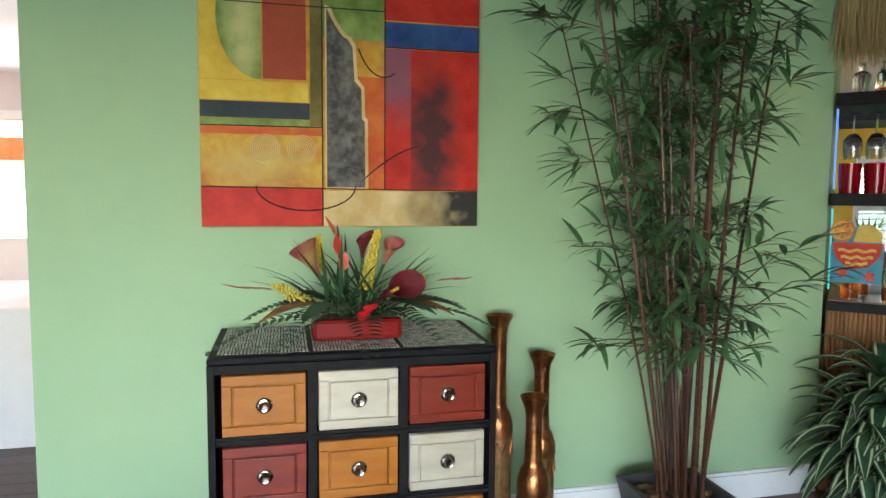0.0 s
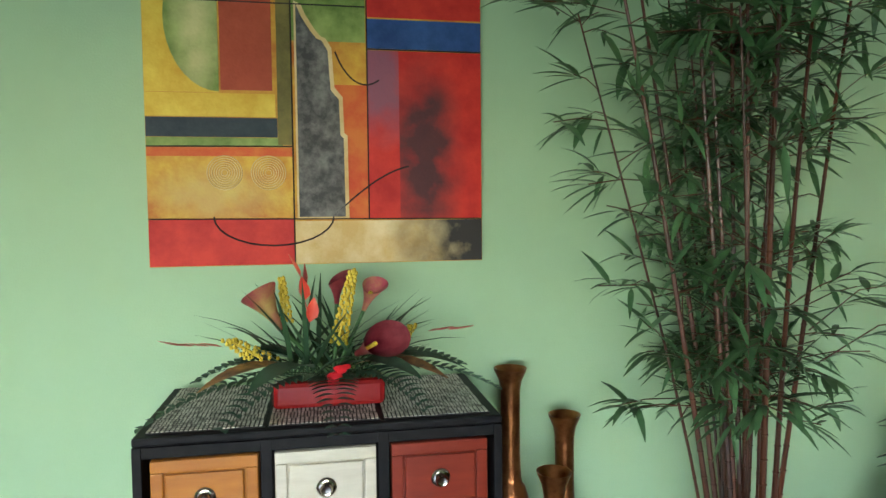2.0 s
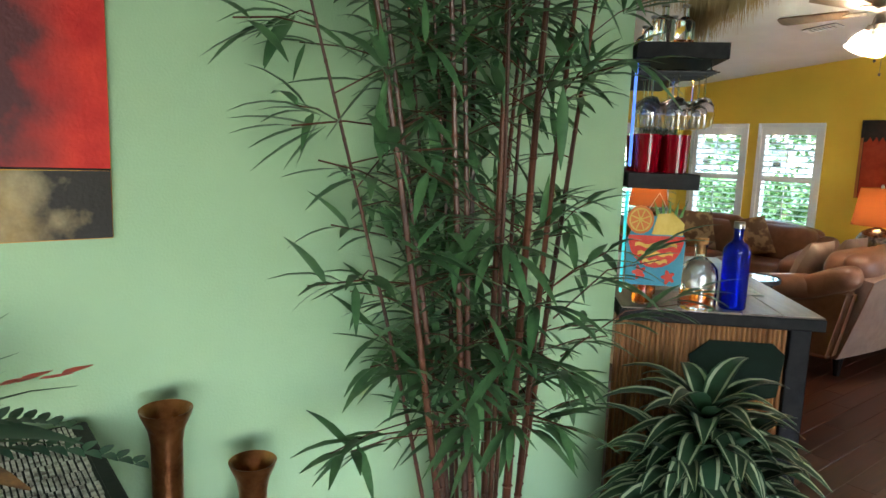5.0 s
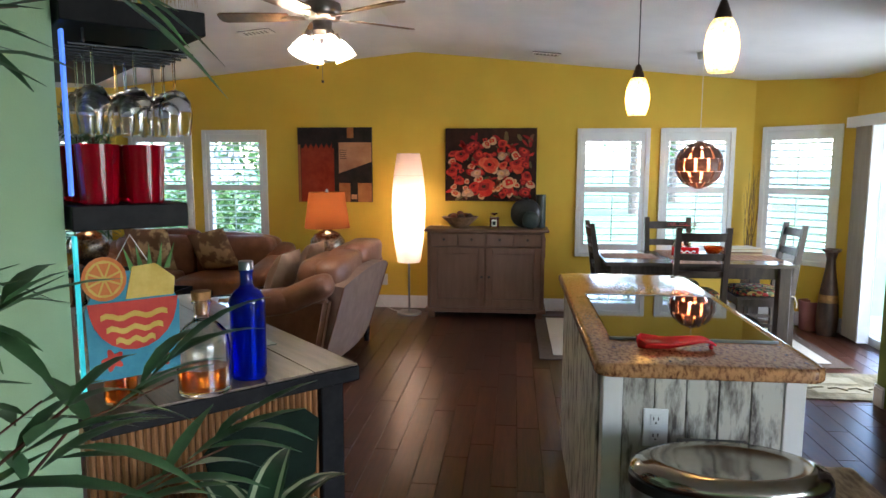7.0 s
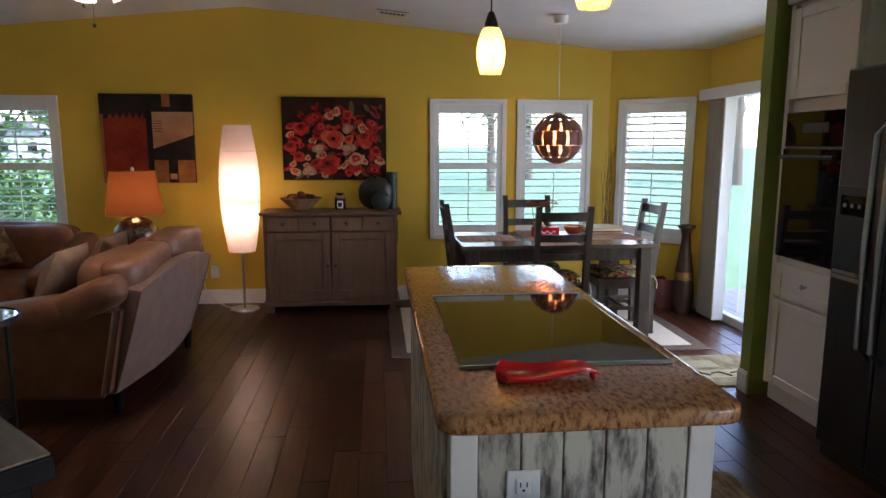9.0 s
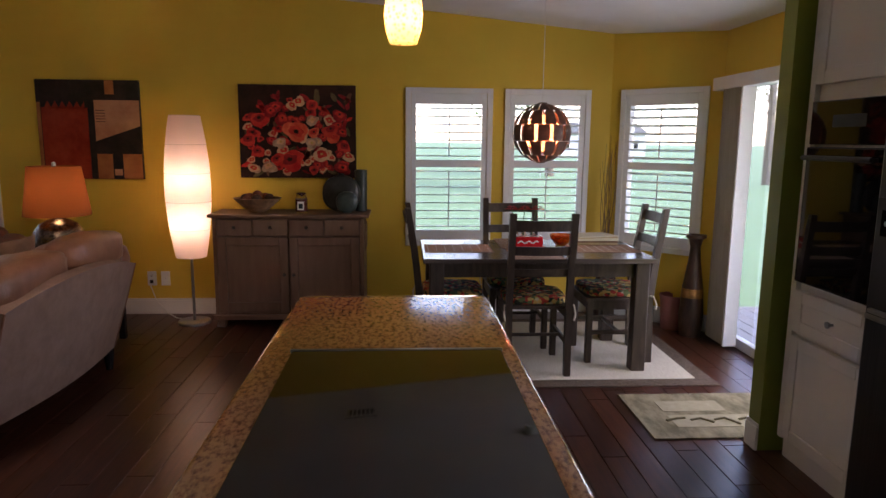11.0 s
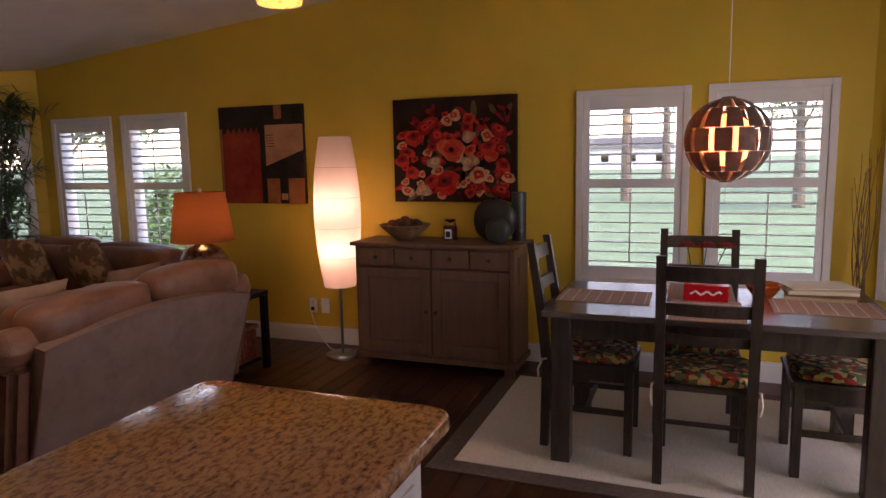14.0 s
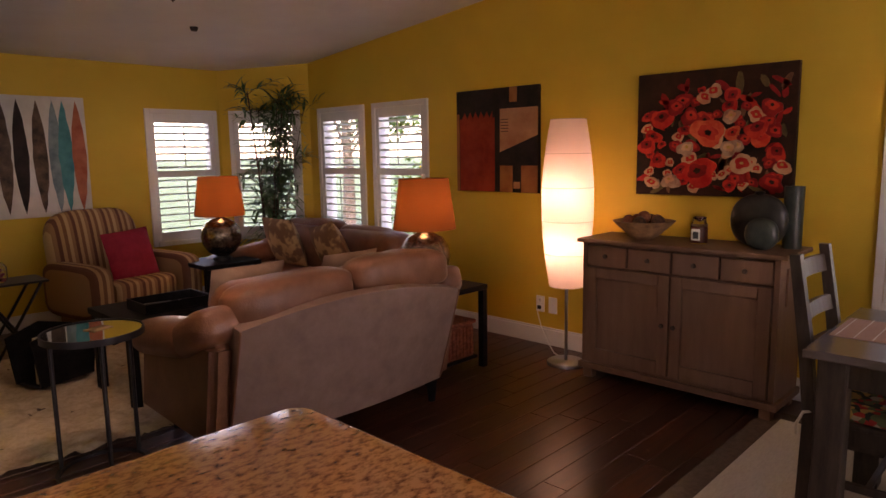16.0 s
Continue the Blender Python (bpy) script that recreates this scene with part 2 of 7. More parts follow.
def puff(cx, cy, cz, sx, sy, sz, p=0.45, m=None, bm=None, nu=24, nv=14, wob=0.0):
    """A stuffed, rounded block."""
    own = bmesh.new()

    def pw(v, e):
        return math.copysign(abs(v) ** e, v)
    rings = []
    for j in range(nv + 1):
        a = -math.pi / 2 + math.pi * j / nv
        row = []
        for i in range(nu):
            b = 2 * math.pi * i / nu
            v = Vector((sx / 2 * pw(math.cos(a), p) * pw(math.cos(b), p), sy / 2 * pw(math.cos(a), p) * pw(math.sin(b), p), sz / 2 * pw(math.sin(a), p)))
            if wob:
                v *= 1 + wob * noise.noise(v * 9 + Vector((cx, cy, cz)))
            row.append(own.verts.new(v))
            if j in (0, nv):
                break
        rings.append(row)
    for a, b in zip(rings, rings[1:]):
        for i in range(nu):
            k = (i + 1) % nu
            if len(a) == 1:
                own.faces.new((a[0], b[k], b[i]))
            elif len(b) == 1:
                own.faces.new((a[i], a[k], b[0]))
            else:
                own.faces.new((a[i], a[k], b[k], b[i]))
    bmesh.ops.recalc_face_normals(own, faces=own.faces[:])
    if m is not None:
        own.transform(m)
    own.transform(Matrix.Translation((cx, cy, cz)))
    return merge(bm, own)


def prism(poly, d0, d1, axis="y", bm=None):
    """A flat outline of (u, v) pairs given depth along an axis: y (u=x, v=z), x (u=y, v=z) or z."""
    own = bmesh.new()

    def at(u, v, d):
        return {"y": (u, d, v), "x": (d, u, v), "z": (u, v, d)}[axis]
    a = [own.verts.new(at(u, v, d0)) for u, v in poly]
    b = [own.verts.new(at(u, v, d1)) for u, v in poly]
    own.faces.new(a)
    own.faces.new(b[::-1])
    for i in range(len(poly)):
        j = (i + 1) % len(poly)
        own.faces.new((a[i], b[i], b[j], a[j]))
    bmesh.ops.recalc_face_normals(own, faces=own.faces[:])
    return merge(bm, own)


def struct(name, bm, material, label, category, smooth=False):
    return tagged(part(name, bm, material, None, smooth=smooth), label, category, "", "structure")


# ---- structure ----
CEIL = [(-3.2, 2.27), (-1.0, 2.264), (2.98, 2.65), (7.1, 2.25)]


def ceil_z(y):
    for (a, za), (b, zb) in zip(CEIL, CEIL[1:]):
        if a <= y <= b:
            return za + (zb - za) * (y - a) / (b - a)
    return 2.3


bm = prism([(y, z) for y, z in CEIL] + [(y, z + 0.12) for y, z in CEIL[::-1]], -4.6, 8.45, "x")
struct("ceiling", bm, M_CEIL, "white textured vaulted ceiling with a low ridge", "ceiling")


def wall(name, ax, ay, bx, by, thick, material, openings=(), z1=2.78, label="", z0=0.0):
    """A wall from a to b whose room face is the line; its thickness goes to the right of the way from a to b."""
    length = math.hypot(bx - ax, by - ay)
    bmw = bmesh.new()
    cuts = sorted({0.0, length, *[o[0] for o in openings], *[o[1] for o in openings]})
    for s0, s1 in zip(cuts, cuts[1:]):
        mid = (s0 + s1) / 2
        spans = [(z0, z1)]
        for o in openings:
            if o[0] <= mid <= o[1]:
                spans = [(a, b) for lo, hi in spans for a, b in ((lo, min(hi, o[2])), (max(lo, o[3]), hi)) if b - a > 1e-4]
        for a, b in spans:
            box(s0, s1, min(0, -thick), max(0, -thick), a, b, 0, bmw)
    ob = struct(name, bmw, material, label, "wall")
    ob.matrix_world = pose(ax, ay, 0, 0, 0, math.degrees(math.atan2(by - ay, bx - ax)))
    return ob


XF, YR, YL = 8.29, -1.0, 6.92
CR, CL = -0.36, 6.28
WZ0, WZ1 = 0.63, 1.83
# far wall runs from the left bay to the right one: four windows
far_windows = [(5.43, 6.11), (4.60, 5.28), (0.645, 1.325), (-0.175, 0.515)]
ops = [(CL - b + 0.03, CL - a - 0.03, WZ0, WZ1) for a, b in far_windows]
wall("wall_east", XF, CL, XF, CR, -0.14, M_YELLOW, ops, label="yellow painted end wall with four shuttered windows")
cham = math.hypot(XF - 7.65, CR - YR)
wall("wall_bay_south", XF, CR, 7.65, YR, -0.14, M_YELLOW, [(cham / 2 - 0.315, cham / 2 + 0.315, WZ0, WZ1)], label="yellow angled bay wall with a shuttered window")
wall("wall_bay_north", 7.65, YL, XF, CL, -0.14, M_YELLOW, [(0.135, 0.765, WZ0, WZ1)], label="yellow angled bay wall behind tall bamboo")
wall("wall_north", 3.75, YL, 7.65, YL, -0.14, M_YELLOW, [(6.94 - 3.75, 7.57 - 3.75, WZ0, WZ1)], label="yellow living room wall with a shuttered window")
wall("wall_south_dining", 7.65, YR, 5.60, YR, -0.14, M_YELLOW, [(0.20, 1.95, 0.0, 1.90)], label="yellow dining wall with a sliding glass door")
wall("wall_kitchen_end", 5.655, -0.335, 5.655, -1.14, -0.10, M_OLIVE, label="olive green wall end beside the kitchen cabinets")
wall("wall_kitchen", 5.60, -1.16, 2.2, -1.16, -0.12, M_OLIVE, label="olive green kitchen wall behind the cabinets")
wall("wall_green", -0.50, 2.95, 2.785, 2.95, -0.14, M_GREEN, label="sage green wall with a large painting")
wall("wall_bar", 2.785, 2.96, 3.76, 3.93, -0.12, M_GREEN, label="angled wall behind the bar shelves")
wall("wall_north_west", 3.76, 4.05, 3.76, 6.92, -0.12, M_YELLOW, label="yellow wall closing the living room")
# unseen back wall; its wide opening is added to hold the fill lamp
wall("wall_back", 2.2, -2.6, -4.4, -2.6, -0.12, M_GREEN, [(1.2, 4.6, 0.5, 2.05)], label="plain unseen wall behind with an added wide opening")
wall("wall_back_end", 2.2, -1.16, 2.2, -2.6, -0.12, M_GREEN, label="plain green return wall")
wall("wall_west", -4.4, -2.6, -4.4, 6.4, -0.12, M_GREEN, label="plain wall closing the entry")
M_ROSE = mat("pale rose paint", (0.72, 0.62, 0.60), (0.78, 0.68, 0.66), 0.7, scale=1.5, bump=0.1, bscale=160)
wall("wall_side_room", -4.4, 6.4, -0.36, 6.4, -0.12, M_ROSE, [(0.9, 3.3, 1.0, 1.95)], label="pale rose wall of the side room with a bright window")
wall("wall_side_room_end", -0.36, 6.4, -0.36, 3.09, -0.12, M_ROSE, label="plain wall of the side room")


def base(name, ax, ay, bx, by):
    length = math.hypot(bx - ax, by - ay)
    b = box(0, length, 0.003, 0.016, 0, 0.115, 0)
    box(0, length, 0.003, 0.011, 0.115, 0.132, 0.003, b)
    ob = struct(name, b, M_TRIM, "white painted baseboard", "baseboard")
    ob.matrix_world = pose(ax, ay, 0, 0, 0, math.degrees(math.atan2(by - ay, bx - ax)))


base("baseboard_east", XF, CR, XF, CL)
base("baseboard_bay_south", 7.65, YR, XF, CR)
base("baseboard_bay_north", XF, CL, 7.65, YL)
base("baseboard_north", 7.65, YL, 3.76, YL)
base("baseboard_dining", 7.45, YR, 7.65, YR)
base("baseboard_green", 2.785, 2.95, -0.50, 2.95)
base("baseboard_kitchen_end", 5.655, -0.335, 5.755, -0.335)
base("baseboard_kitchen_end_face", 5.755, -0.98, 5.755, -0.335)

# floor: planks along x
floor = struct("floor", box(-4.5, 8.42, -2.7, 7.05, -0.06, -0.006), M_GAP, "dark reddish brown hardwood plank floor", "floor")


def window(name, m, w=0.715, h=1.295, tilt=12.0, label="white plantation shutter window with open slats"):
    """A shuttered window in its own plane: x along the wall, y out of the room, z up from the trim's foot."""
    win = thing(name, label, "window", kind="structure")
    win.matrix_world = m
    t = 0.045
    part("window_trim", box(-w / 2, -w / 2 + t, -0.022, 0.0, 0, h, 0.004), M_TRIM, win)
    part("window_trim", box(w / 2 - t, w / 2, -0.022, 0.0, 0, h, 0.004), M_TRIM, win)
    part("window_trim", box(-w / 2 + t, w / 2 - t, -0.022, 0.0, h - t, h, 0.004), M_TRIM, win)
    part("window_sill", box(-w / 2 + t, w / 2 - t, -0.03, 0.0, 0, t, 0.004), M_TRIM, win)
    a = w / 2 - t - 0.002
    fr = part("shutter_frame", box(-a, -a + 0.04, -0.012, 0.02, t, h - t, 0.003), M_SHUT, win)
    part("shutter_frame", box(a - 0.04, a, -0.012, 0.02, t, h - t, 0.003), M_SHUT, win)
    zm = 0.655
    part("shutter_rail", box(-a + 0.04, a - 0.04, -0.012, 0.02, t, t + 0.085, 0.003), M_SHUT, win)
    part("shutter_rail", box(-a + 0.04, a - 0.04, -0.012, 0.02, zm, zm + 0.06, 0.003), M_SHUT, win)
    part("shutter_rail", box(-a + 0.04, a - 0.04, -0.012, 0.02, h - t - 0.085, h - t, 0.003), M_SHUT, win)
    slat = box(-a + 0.042, a - 0.042, -0.031, 0.031, -0.004, 0.004, 0.003, seg=1)
    me = bpy.data.meshes.new("slat")
    slat.to_mesh(me)
    slat.free()
    me.materials.append(M_SHUT)
    for lo, hi, n in ((t + 0.085, zm, 8), (zm + 0.06, h - t - 0.085, 7)):
        for i in range(n):
            s = new("slat", me)
            s.parent = win
            s.matrix_basis = pose(0, 0.004, lo + (hi - lo) * (i + 0.5) / n, tilt, 0, 0)
        part("tilt_rod", box(-0.005, 0.005, -0.036, -0.027, lo + 0.03, hi - 0.03, 0.002), M_SHUT, win)
    for x0, x1 in ((-0.309, -0.300), (0.300, 0.309)):
        part("jamb", box(x0, x1, 0.021, 0.138, 0.06, 1.24), M_TRIM, win)
    part("head_jamb", box(-0.2995, 0.2995, 0.021, 0.138, 1.238, 1.247), M_TRIM, win)
    # sash and glass beyond
    g = part("pane", box(-w / 2 + t, w / 2 - t, 0.085, 0.089, t, h - t), M_GLASS, win)
    g.visible_shadow = False
    part("sash_rail", box(-w / 2 + t, w / 2 - t, 0.075, 0.105, zm + 0.01, zm + 0.05), M_WHITE, win)
    return win


z0w = 0.58
for i, ((a, b), tl) in enumerate(zip(far_windows, (-13, -11, -4, -10))):
    window("window_%d" % (i + 1), pose(XF, (a + b) / 2, z0w, 0, 0, -90), tilt=tl)
window("window_5", pose((XF + 7.65) / 2, (CR + YR) / 2, z0w, 0, 0, -135), tilt=-13)
window("window_6", pose((XF + 7.65) / 2, (CL + YL) / 2, z0w, 0, 0, -45), tilt=-16)
window("window_7", pose(7.255, YL, z0w, 0, 0, 0), tilt=-15)

# ---- outside ----
M_LAWN = mat("lawn", (0.07, 0.14, 0.06), (0.11, 0.20, 0.09), 0.9, scale=3, bump=0.3, bscale=40)
gnd = struct("ground", box(8.46, 900, -700, 700, -0.5, -0.25), M_LAWN, "sunlit mown green lawn", "ground")
struct("ground_south", box(-700, 8.46, -700, -2.9, -0.5, -0.25), M_LAWN, "sunlit green lawn behind the house", "ground")
struct("ground_north", box(-700, 8.46, 7.1, 700, -0.5, -0.25), M_LAWN, "sunlit green lawn beside the house", "ground")

# ---- kitchen island and cabinets ----
def rounded_slab(x0, x1, y0, y1, z0, z1, r, n=6, edge=0.012):
    poly = []
    for cx, cy, a0 in ((x1 - r, y1 - r, 0), (x0 + r, y1 - r, 90), (x0 + r, y0 + r, 180), (x1 - r, y0 + r, 270)):
        for k in range(n + 1):
            a = radians(a0 + 90 * k / n)
            poly.append((cx + r * math.cos(a), cy + r * math.sin(a)))
    b = prism(poly, z0, z1, "z")
    if edge:
        ed = [e for e in b.edges if abs(e.verts[0].co.z - e.verts[1].co.z) < 1e-6]
        bmesh.ops.bevel(b, geom=ed, offset=edge, segments=3, affect="EDGES", profile=0.5)
    return b


isl = thing("kitchen_island", "white distressed wooden kitchen island under a granite top", "kitchen island")
IX0, IX1, IY0, IY1 = 3.42, 4.96, 1.10, 1.69
part("carcass", box(IX0 + 0.02, IX1 - 0.02, IY0 + 0.02, IY1 - 0.02, 0.0, 0.87), M_CABW, isl)
npl = 5
me_pl = None
for i in range(npl):
    a = IY0 + 0.06 + (IY1 - IY0 - 0.12) * i / npl
    b = IY0 + 0.06 + (IY1 - IY0 - 0.12) * (i + 1) / npl
    part("plank", box(IX0 + 0.004, IX0 + 0.0195, a + 0.0015, b - 0.0015, 0.0, 0.868, 0.002, seg=1), M_DISTR, isl)
for y in (IY0, IY1 - 0.06):
    part("corner_post", box(IX0, IX0 + 0.06, y, y + 0.06, 0, 0.869, 0.004), M_CABW, isl)
for i in range(4):
    a = IX0 + 0.07 + (IX1 - IX0 - 0.09) * i / 4
    b = IX0 + 0.07 + (IX1 - IX0 - 0.09) * (i + 1) / 4
    d = part("door", box(a + 0.004, b - 0.004, IY1 - 0.0195, IY1 - 0.002, 0.10, 0.85, 0.004), M_CABW, isl)
    d2 = part("drawer", box(a + 0.004, b - 0.004, IY0 + 0.002, IY0 + 0.0195, 0.66, 0.85, 0.004), M_CABW, isl)
    part("drawer_panel", box(a + 0.05, b - 0.05, IY0 - 0.004, IY0 + 0.0025, 0.70, 0.81, 0.003), M_CABW, d2)
    part("knob", lathe([(0, 0), (0.006, 0), (0.006, 0.014), (0.013, 0.018), (0.014, 0.026), (0, 0.03)], 14, m=pose((a + b) / 2, IY0 - 0.004, 0.755, 90, 0, 0)), M_STEEL, d2, smooth=True)
    d3 = part("door", box(a + 0.004, b - 0.004, IY0 + 0.002, IY0 + 0.0195, 0.10, 0.65, 0.004), M_CABW, isl)
    part("door_panel", box(a + 0.05, b - 0.05, IY0 - 0.004, IY0 + 0.0025, 0.15, 0.60, 0.003), M_CABW, d3)
for i in range(9):
    a = IX0 + 0.065 + 1.45 * i / 9
    part("plank", box(a + 0.002, a + 0.159, IY1 - 0.0015, IY1 + 0.006, 0.0, 0.868, 0.002, seg=1), M_DISTR, isl)
top = tagged(part("countertop", rounded_slab(3.352, 5.045, 1.064, 1.722, 0.872, 0.915, 0.05), M_GRAN, None, smooth=True), "speckled tan granite worktop with rounded edge", "countertop")
ck = thing("cooktop", "black glass cooktop set flush in granite", "cooktop")
part("glass_top", rounded_slab(3.64, 4.40, 1.11, 1.64, 0.9155, 0.9225, 0.012, edge=0.002), M_BLKGL, ck)
part("steel_trim", box(3.632, 3.6395, 1.105, 1.645, 0.9155, 0.925, 0.001, seg=1), M_STEEL, ck)
part("steel_trim", box(4.4005, 4.408, 1.105, 1.645, 0.9155, 0.925, 0.001, seg=1), M_STEEL, ck)

sr = thing("spoon_rest", "glossy red ceramic spoon rest on granite", "spoon rest", 3.545, 1.45, 0.9155)
b = bmesh.new()
N, K = 16, 8
grid = []
for i in range(N + 1):
    s = i / N
    y = 0.115 - 0.235 * s
    w = 0.045 * (1 - s) ** 0.5 * (1 if s > 0.05 else (s / 0.05) ** 0.5 * 0.9 + 0.1) + 0.014
    zc = 0.004 + 0.05 * max(0, s - 0.35) ** 1.0 * (1.0 if s < 0.85 else 1 - (s - 0.85) * 4)
    grid.append([b.verts.new((w * (2 * k / K - 1), y, zc + 0.028 * (2 * k / K - 1) ** 2 * (1.1 - s))) for k in range(K + 1)])
for i in range(N):
    for k in range(K):
        b.faces.new((grid[i][k], grid[i][k + 1], grid[i + 1][k + 1], grid[i + 1][k]))
bmesh.ops.recalc_face_normals(b, faces=b.faces[:])
bmesh.ops.solidify(b, geom=b.faces[:], thickness=0.006)
part("dish", b, M_RED, sr, smooth=True)
part("foot", puff(0, -0.108, 0.008, 0.02, 0.014, 0.016, 0.8), M_RED, sr, smooth=True)


def outlet(name, m, label):
    o = thing(name, label, "outlet")
    o.matrix_world = m
    part("plate", box(-0.037, 0.037, -0.006, 0, -0.06, 0.06, 0.003), M_WHITE, o)
    for z in (-0.026, 0.026):
        r = part("socket", box(-0.017, 0.017, -0.009, -0.0055, z - 0.018, z + 0.018, 0.003), M_WHITE, o)
        for x in (-0.007, 0.007):
            part("slot", box(x - 0.0015, x + 0.0015, -0.0095, -0.0085, z - 0.002, z + 0.009), M_BLACK, r)
        part("slot", box(-0.003, 0.003, -0.0095, -0.0085, z - 0.012, z - 0.007), M_BLACK, r)
    return o


outlet("wall_outlet", pose(IX0 + 0.004, 1.53, 0.70, 0, 0, -90), "white double outlet on the island end")
outlet("wall_outlet", pose(XF, 3.44, 0.30, 0, 0, -90), "white double outlet above the baseboard")
o = thing("wall_plate", "blank white wall plate beside the outlet", "wall plate")
o.matrix_world = pose(XF, 3.33, 0.30, 0, 0, -90)
part("plate", box(-0.037, 0.037, -0.006, 0, -0.06, 0.06, 0.003), M_WHITE, o)
part("screw", lathe([(0, -0.0075), (0.003, -0.0075), (0.003, -0.005)], 8, m=pose(0, 0, 0.0, -90, 0, 0)), M_STEEL, o)

can = thing("trash_can", "oval stainless steel step bin with rounded lid", "trash can", 3.17, 1.39, 0)
can.matrix_world = pose(3.17, 1.39, 0) @ Matrix.Diagonal((1, 1, 1.075, 1))
oval = Matrix.Diagonal((0.72, 1.2, 1, 1))
part("body", lathe([(0, 0.01), (0.205, 0.01), (0.21, 0.03), (0.21, 0.60), (0.2, 0.60), (0, 0.6)], 40, m=oval), M_STEEL, can, smooth=True)
part("rim", lathe([(0.2, 0.60), (0.216, 0.601), (0.216, 0.625), (0.2, 0.626)], 40, m=oval), M_BLACK, can, smooth=True)
part("lid", lathe([(0.21, 0.627), (0.214, 0.64), (0.205, 0.655), (0.17, 0.668), (0.14, 0.664), (0.10, 0.658), (0.05, 0.656), (0, 0.656)], 40, m=oval), M_CHROME, can, "polished steel lid", smooth=True)
part("hinge", box(0.12, 0.165, -0.10, 0.10, 0.60, 0.66, 0.01), M_BLACK, can)
part("pedal", box(-0.20, -0.13, -0.05, 0.05, 0.01, 0.025, 0.004), M_BLACK, can)


def shaker(name, x0, x1, z0, z1, y, parent, knob=None):
    d = part(name, box(x0, x1, y - 0.02, y, z0, z1, 0.003), M_CABW, parent)
    f = 0.055
    for a, b_, c, e in ((x0, x0 + f, z0, z1), (x1 - f, x1, z0, z1), (x0 + f, x1 - f, z0, z0 + f), (x0 + f, x1 - f, z1 - f, z1)):
        part("frame_rail", box(a + 0.0005, b_ - 0.0005, y, y + 0.008, c + 0.0005, e - 0.0005, 0.003), M_CABW, d)
    if knob:
        part("knob", lathe([(0, 0), (0.006, 0), (0.006, 0.016), (0.014, 0.02), (0.014, 0.028), (0, 0.032)], 14, m=pose(knob[0], y + 0.004, knob[1], -90, 0, 0)), M_STEEL, d, smooth=True)
    return d


YK = -0.40
tw = thing("oven_cabinet", "tall cream shaker oven cabinet beside the fridge", "cabinet")
part("carcass", box(5.06, 5.61, -1.14, YK - 0.022, 0.09, 2.24), M_CABW, tw)
part("toe_kick", box(5.06, 5.61, -1.10, YK - 0.03, 0.0, 0.089), M_CABW, tw)
part("crown", box(5.04, 5.62, -1.14, YK + 0.03, 2.20, 2.255, 0.01), M_CABW, tw)
part("side_rail", box(5.575, 5.612, YK - 0.021, YK + 0.004, 0.10, 2.195, 0.002), M_CABW, tw)
shaker("upper_door", 5.075, 5.57, 1.70, 2.17, YK, tw)
shaker("drawer", 5.075, 5.57, 0.62, 0.81, YK, tw, (5.30, 0.72))
shaker("lower_door", 5.075, 5.57, 0.11, 0.60, YK, tw)
ov = thing("wall_oven", "built-in black glass double wall oven", "oven")
part("control_panel", box(5.075, 5.57, YK - 0.018, YK + 0.012, 1.45, 1.63, 0.004), M_BLKGL, ov)
part("oven_door", box(5.075, 5.57, YK - 0.018, YK + 0.02, 0.85, 1.44, 0.006), M_BLKGL, ov)
part("handle", tube([(5.11, YK + 0.055, 1.395), (5.535, YK + 0.055, 1.395)], 0.011), M_DSTEEL, ov, smooth=True)
for x in (5.13, 5.515):
    part("handle_post", box(x - 0.008, x + 0.008, YK + 0.019, YK + 0.05, 1.387, 1.403), M_BLACK, ov)
part("display", box(5.22, 5.42, YK + 0.0125, YK + 0.014, 1.52, 1.57), M_BLACK, ov)

fr = thing("refrigerator", "slate steel side-by-side fridge with water dispenser", "refrigerator")
FX0, FX1, FY = 4.02, 4.92, -0.24
part("body", box(FX0, FX1, -1.1, FY - 0.06, 0.02, 1.77, 0.01), M_DSTEEL, fr)
for x0, x1 in ((FX0, FX0 + 0.576), (FX0 + 0.584, FX1)):
    part("door", box(x0, x1, FY - 0.058, FY, 0.06, 1.79, 0.012), M_DSTEEL, fr)
for x in (FX0 + 0.54, FX0 + 0.62):
    pts = [(x, FY - 0.002, 0.55), (x, FY + 0.05, 0.60), (x, FY + 0.062, 1.05), (x, FY + 0.05, 1.50), (x, FY - 0.002, 1.55)]
    part("handle", tube(pts, 0.014), M_STEEL, fr, smooth=True)
dp = part("dispenser", box(4.69, 4.90, FY + 0.001, FY + 0.012, 0.88, 1.28, 0.006), M_BLACK, fr)
part("dispenser_frame", box(4.68, 4.91, FY + 0.001, FY + 0.006, 0.86, 0.879, 0.002), M_STEEL, dp)
part("dispenser_panel", box(4.72, 4.87, FY + 0.012, FY + 0.016, 1.15, 1.24, 0.002), M_BLKGL, dp)
part("grille", box(FX0 + 0.02, FX1 - 0.02, FY - 0.055, FY - 0.02, 0.0, 0.055), M_BLACK, fr)
for k in range(3):
    part("button", lathe([(0, 0), (0.009, 0), (0.009, 0.003), (0, 0.004)], 12, m=pose(4.75 + 0.045 * k, FY + 0.016, 1.195, -90, 0, 0)), M_STEEL, dp)
part("drip_tray", box(4.72, 4.87, FY + 0.012, FY + 0.03, 0.89, 0.905, 0.003), M_STEEL, dp)
uc = thing("upper_cabinet", "cream shaker cabinet above the fridge", "cabinet")
part("carcass", box(4.08, 5.035, -1.14, YK - 0.222, 1.84, 2.24), M_CABW, uc)
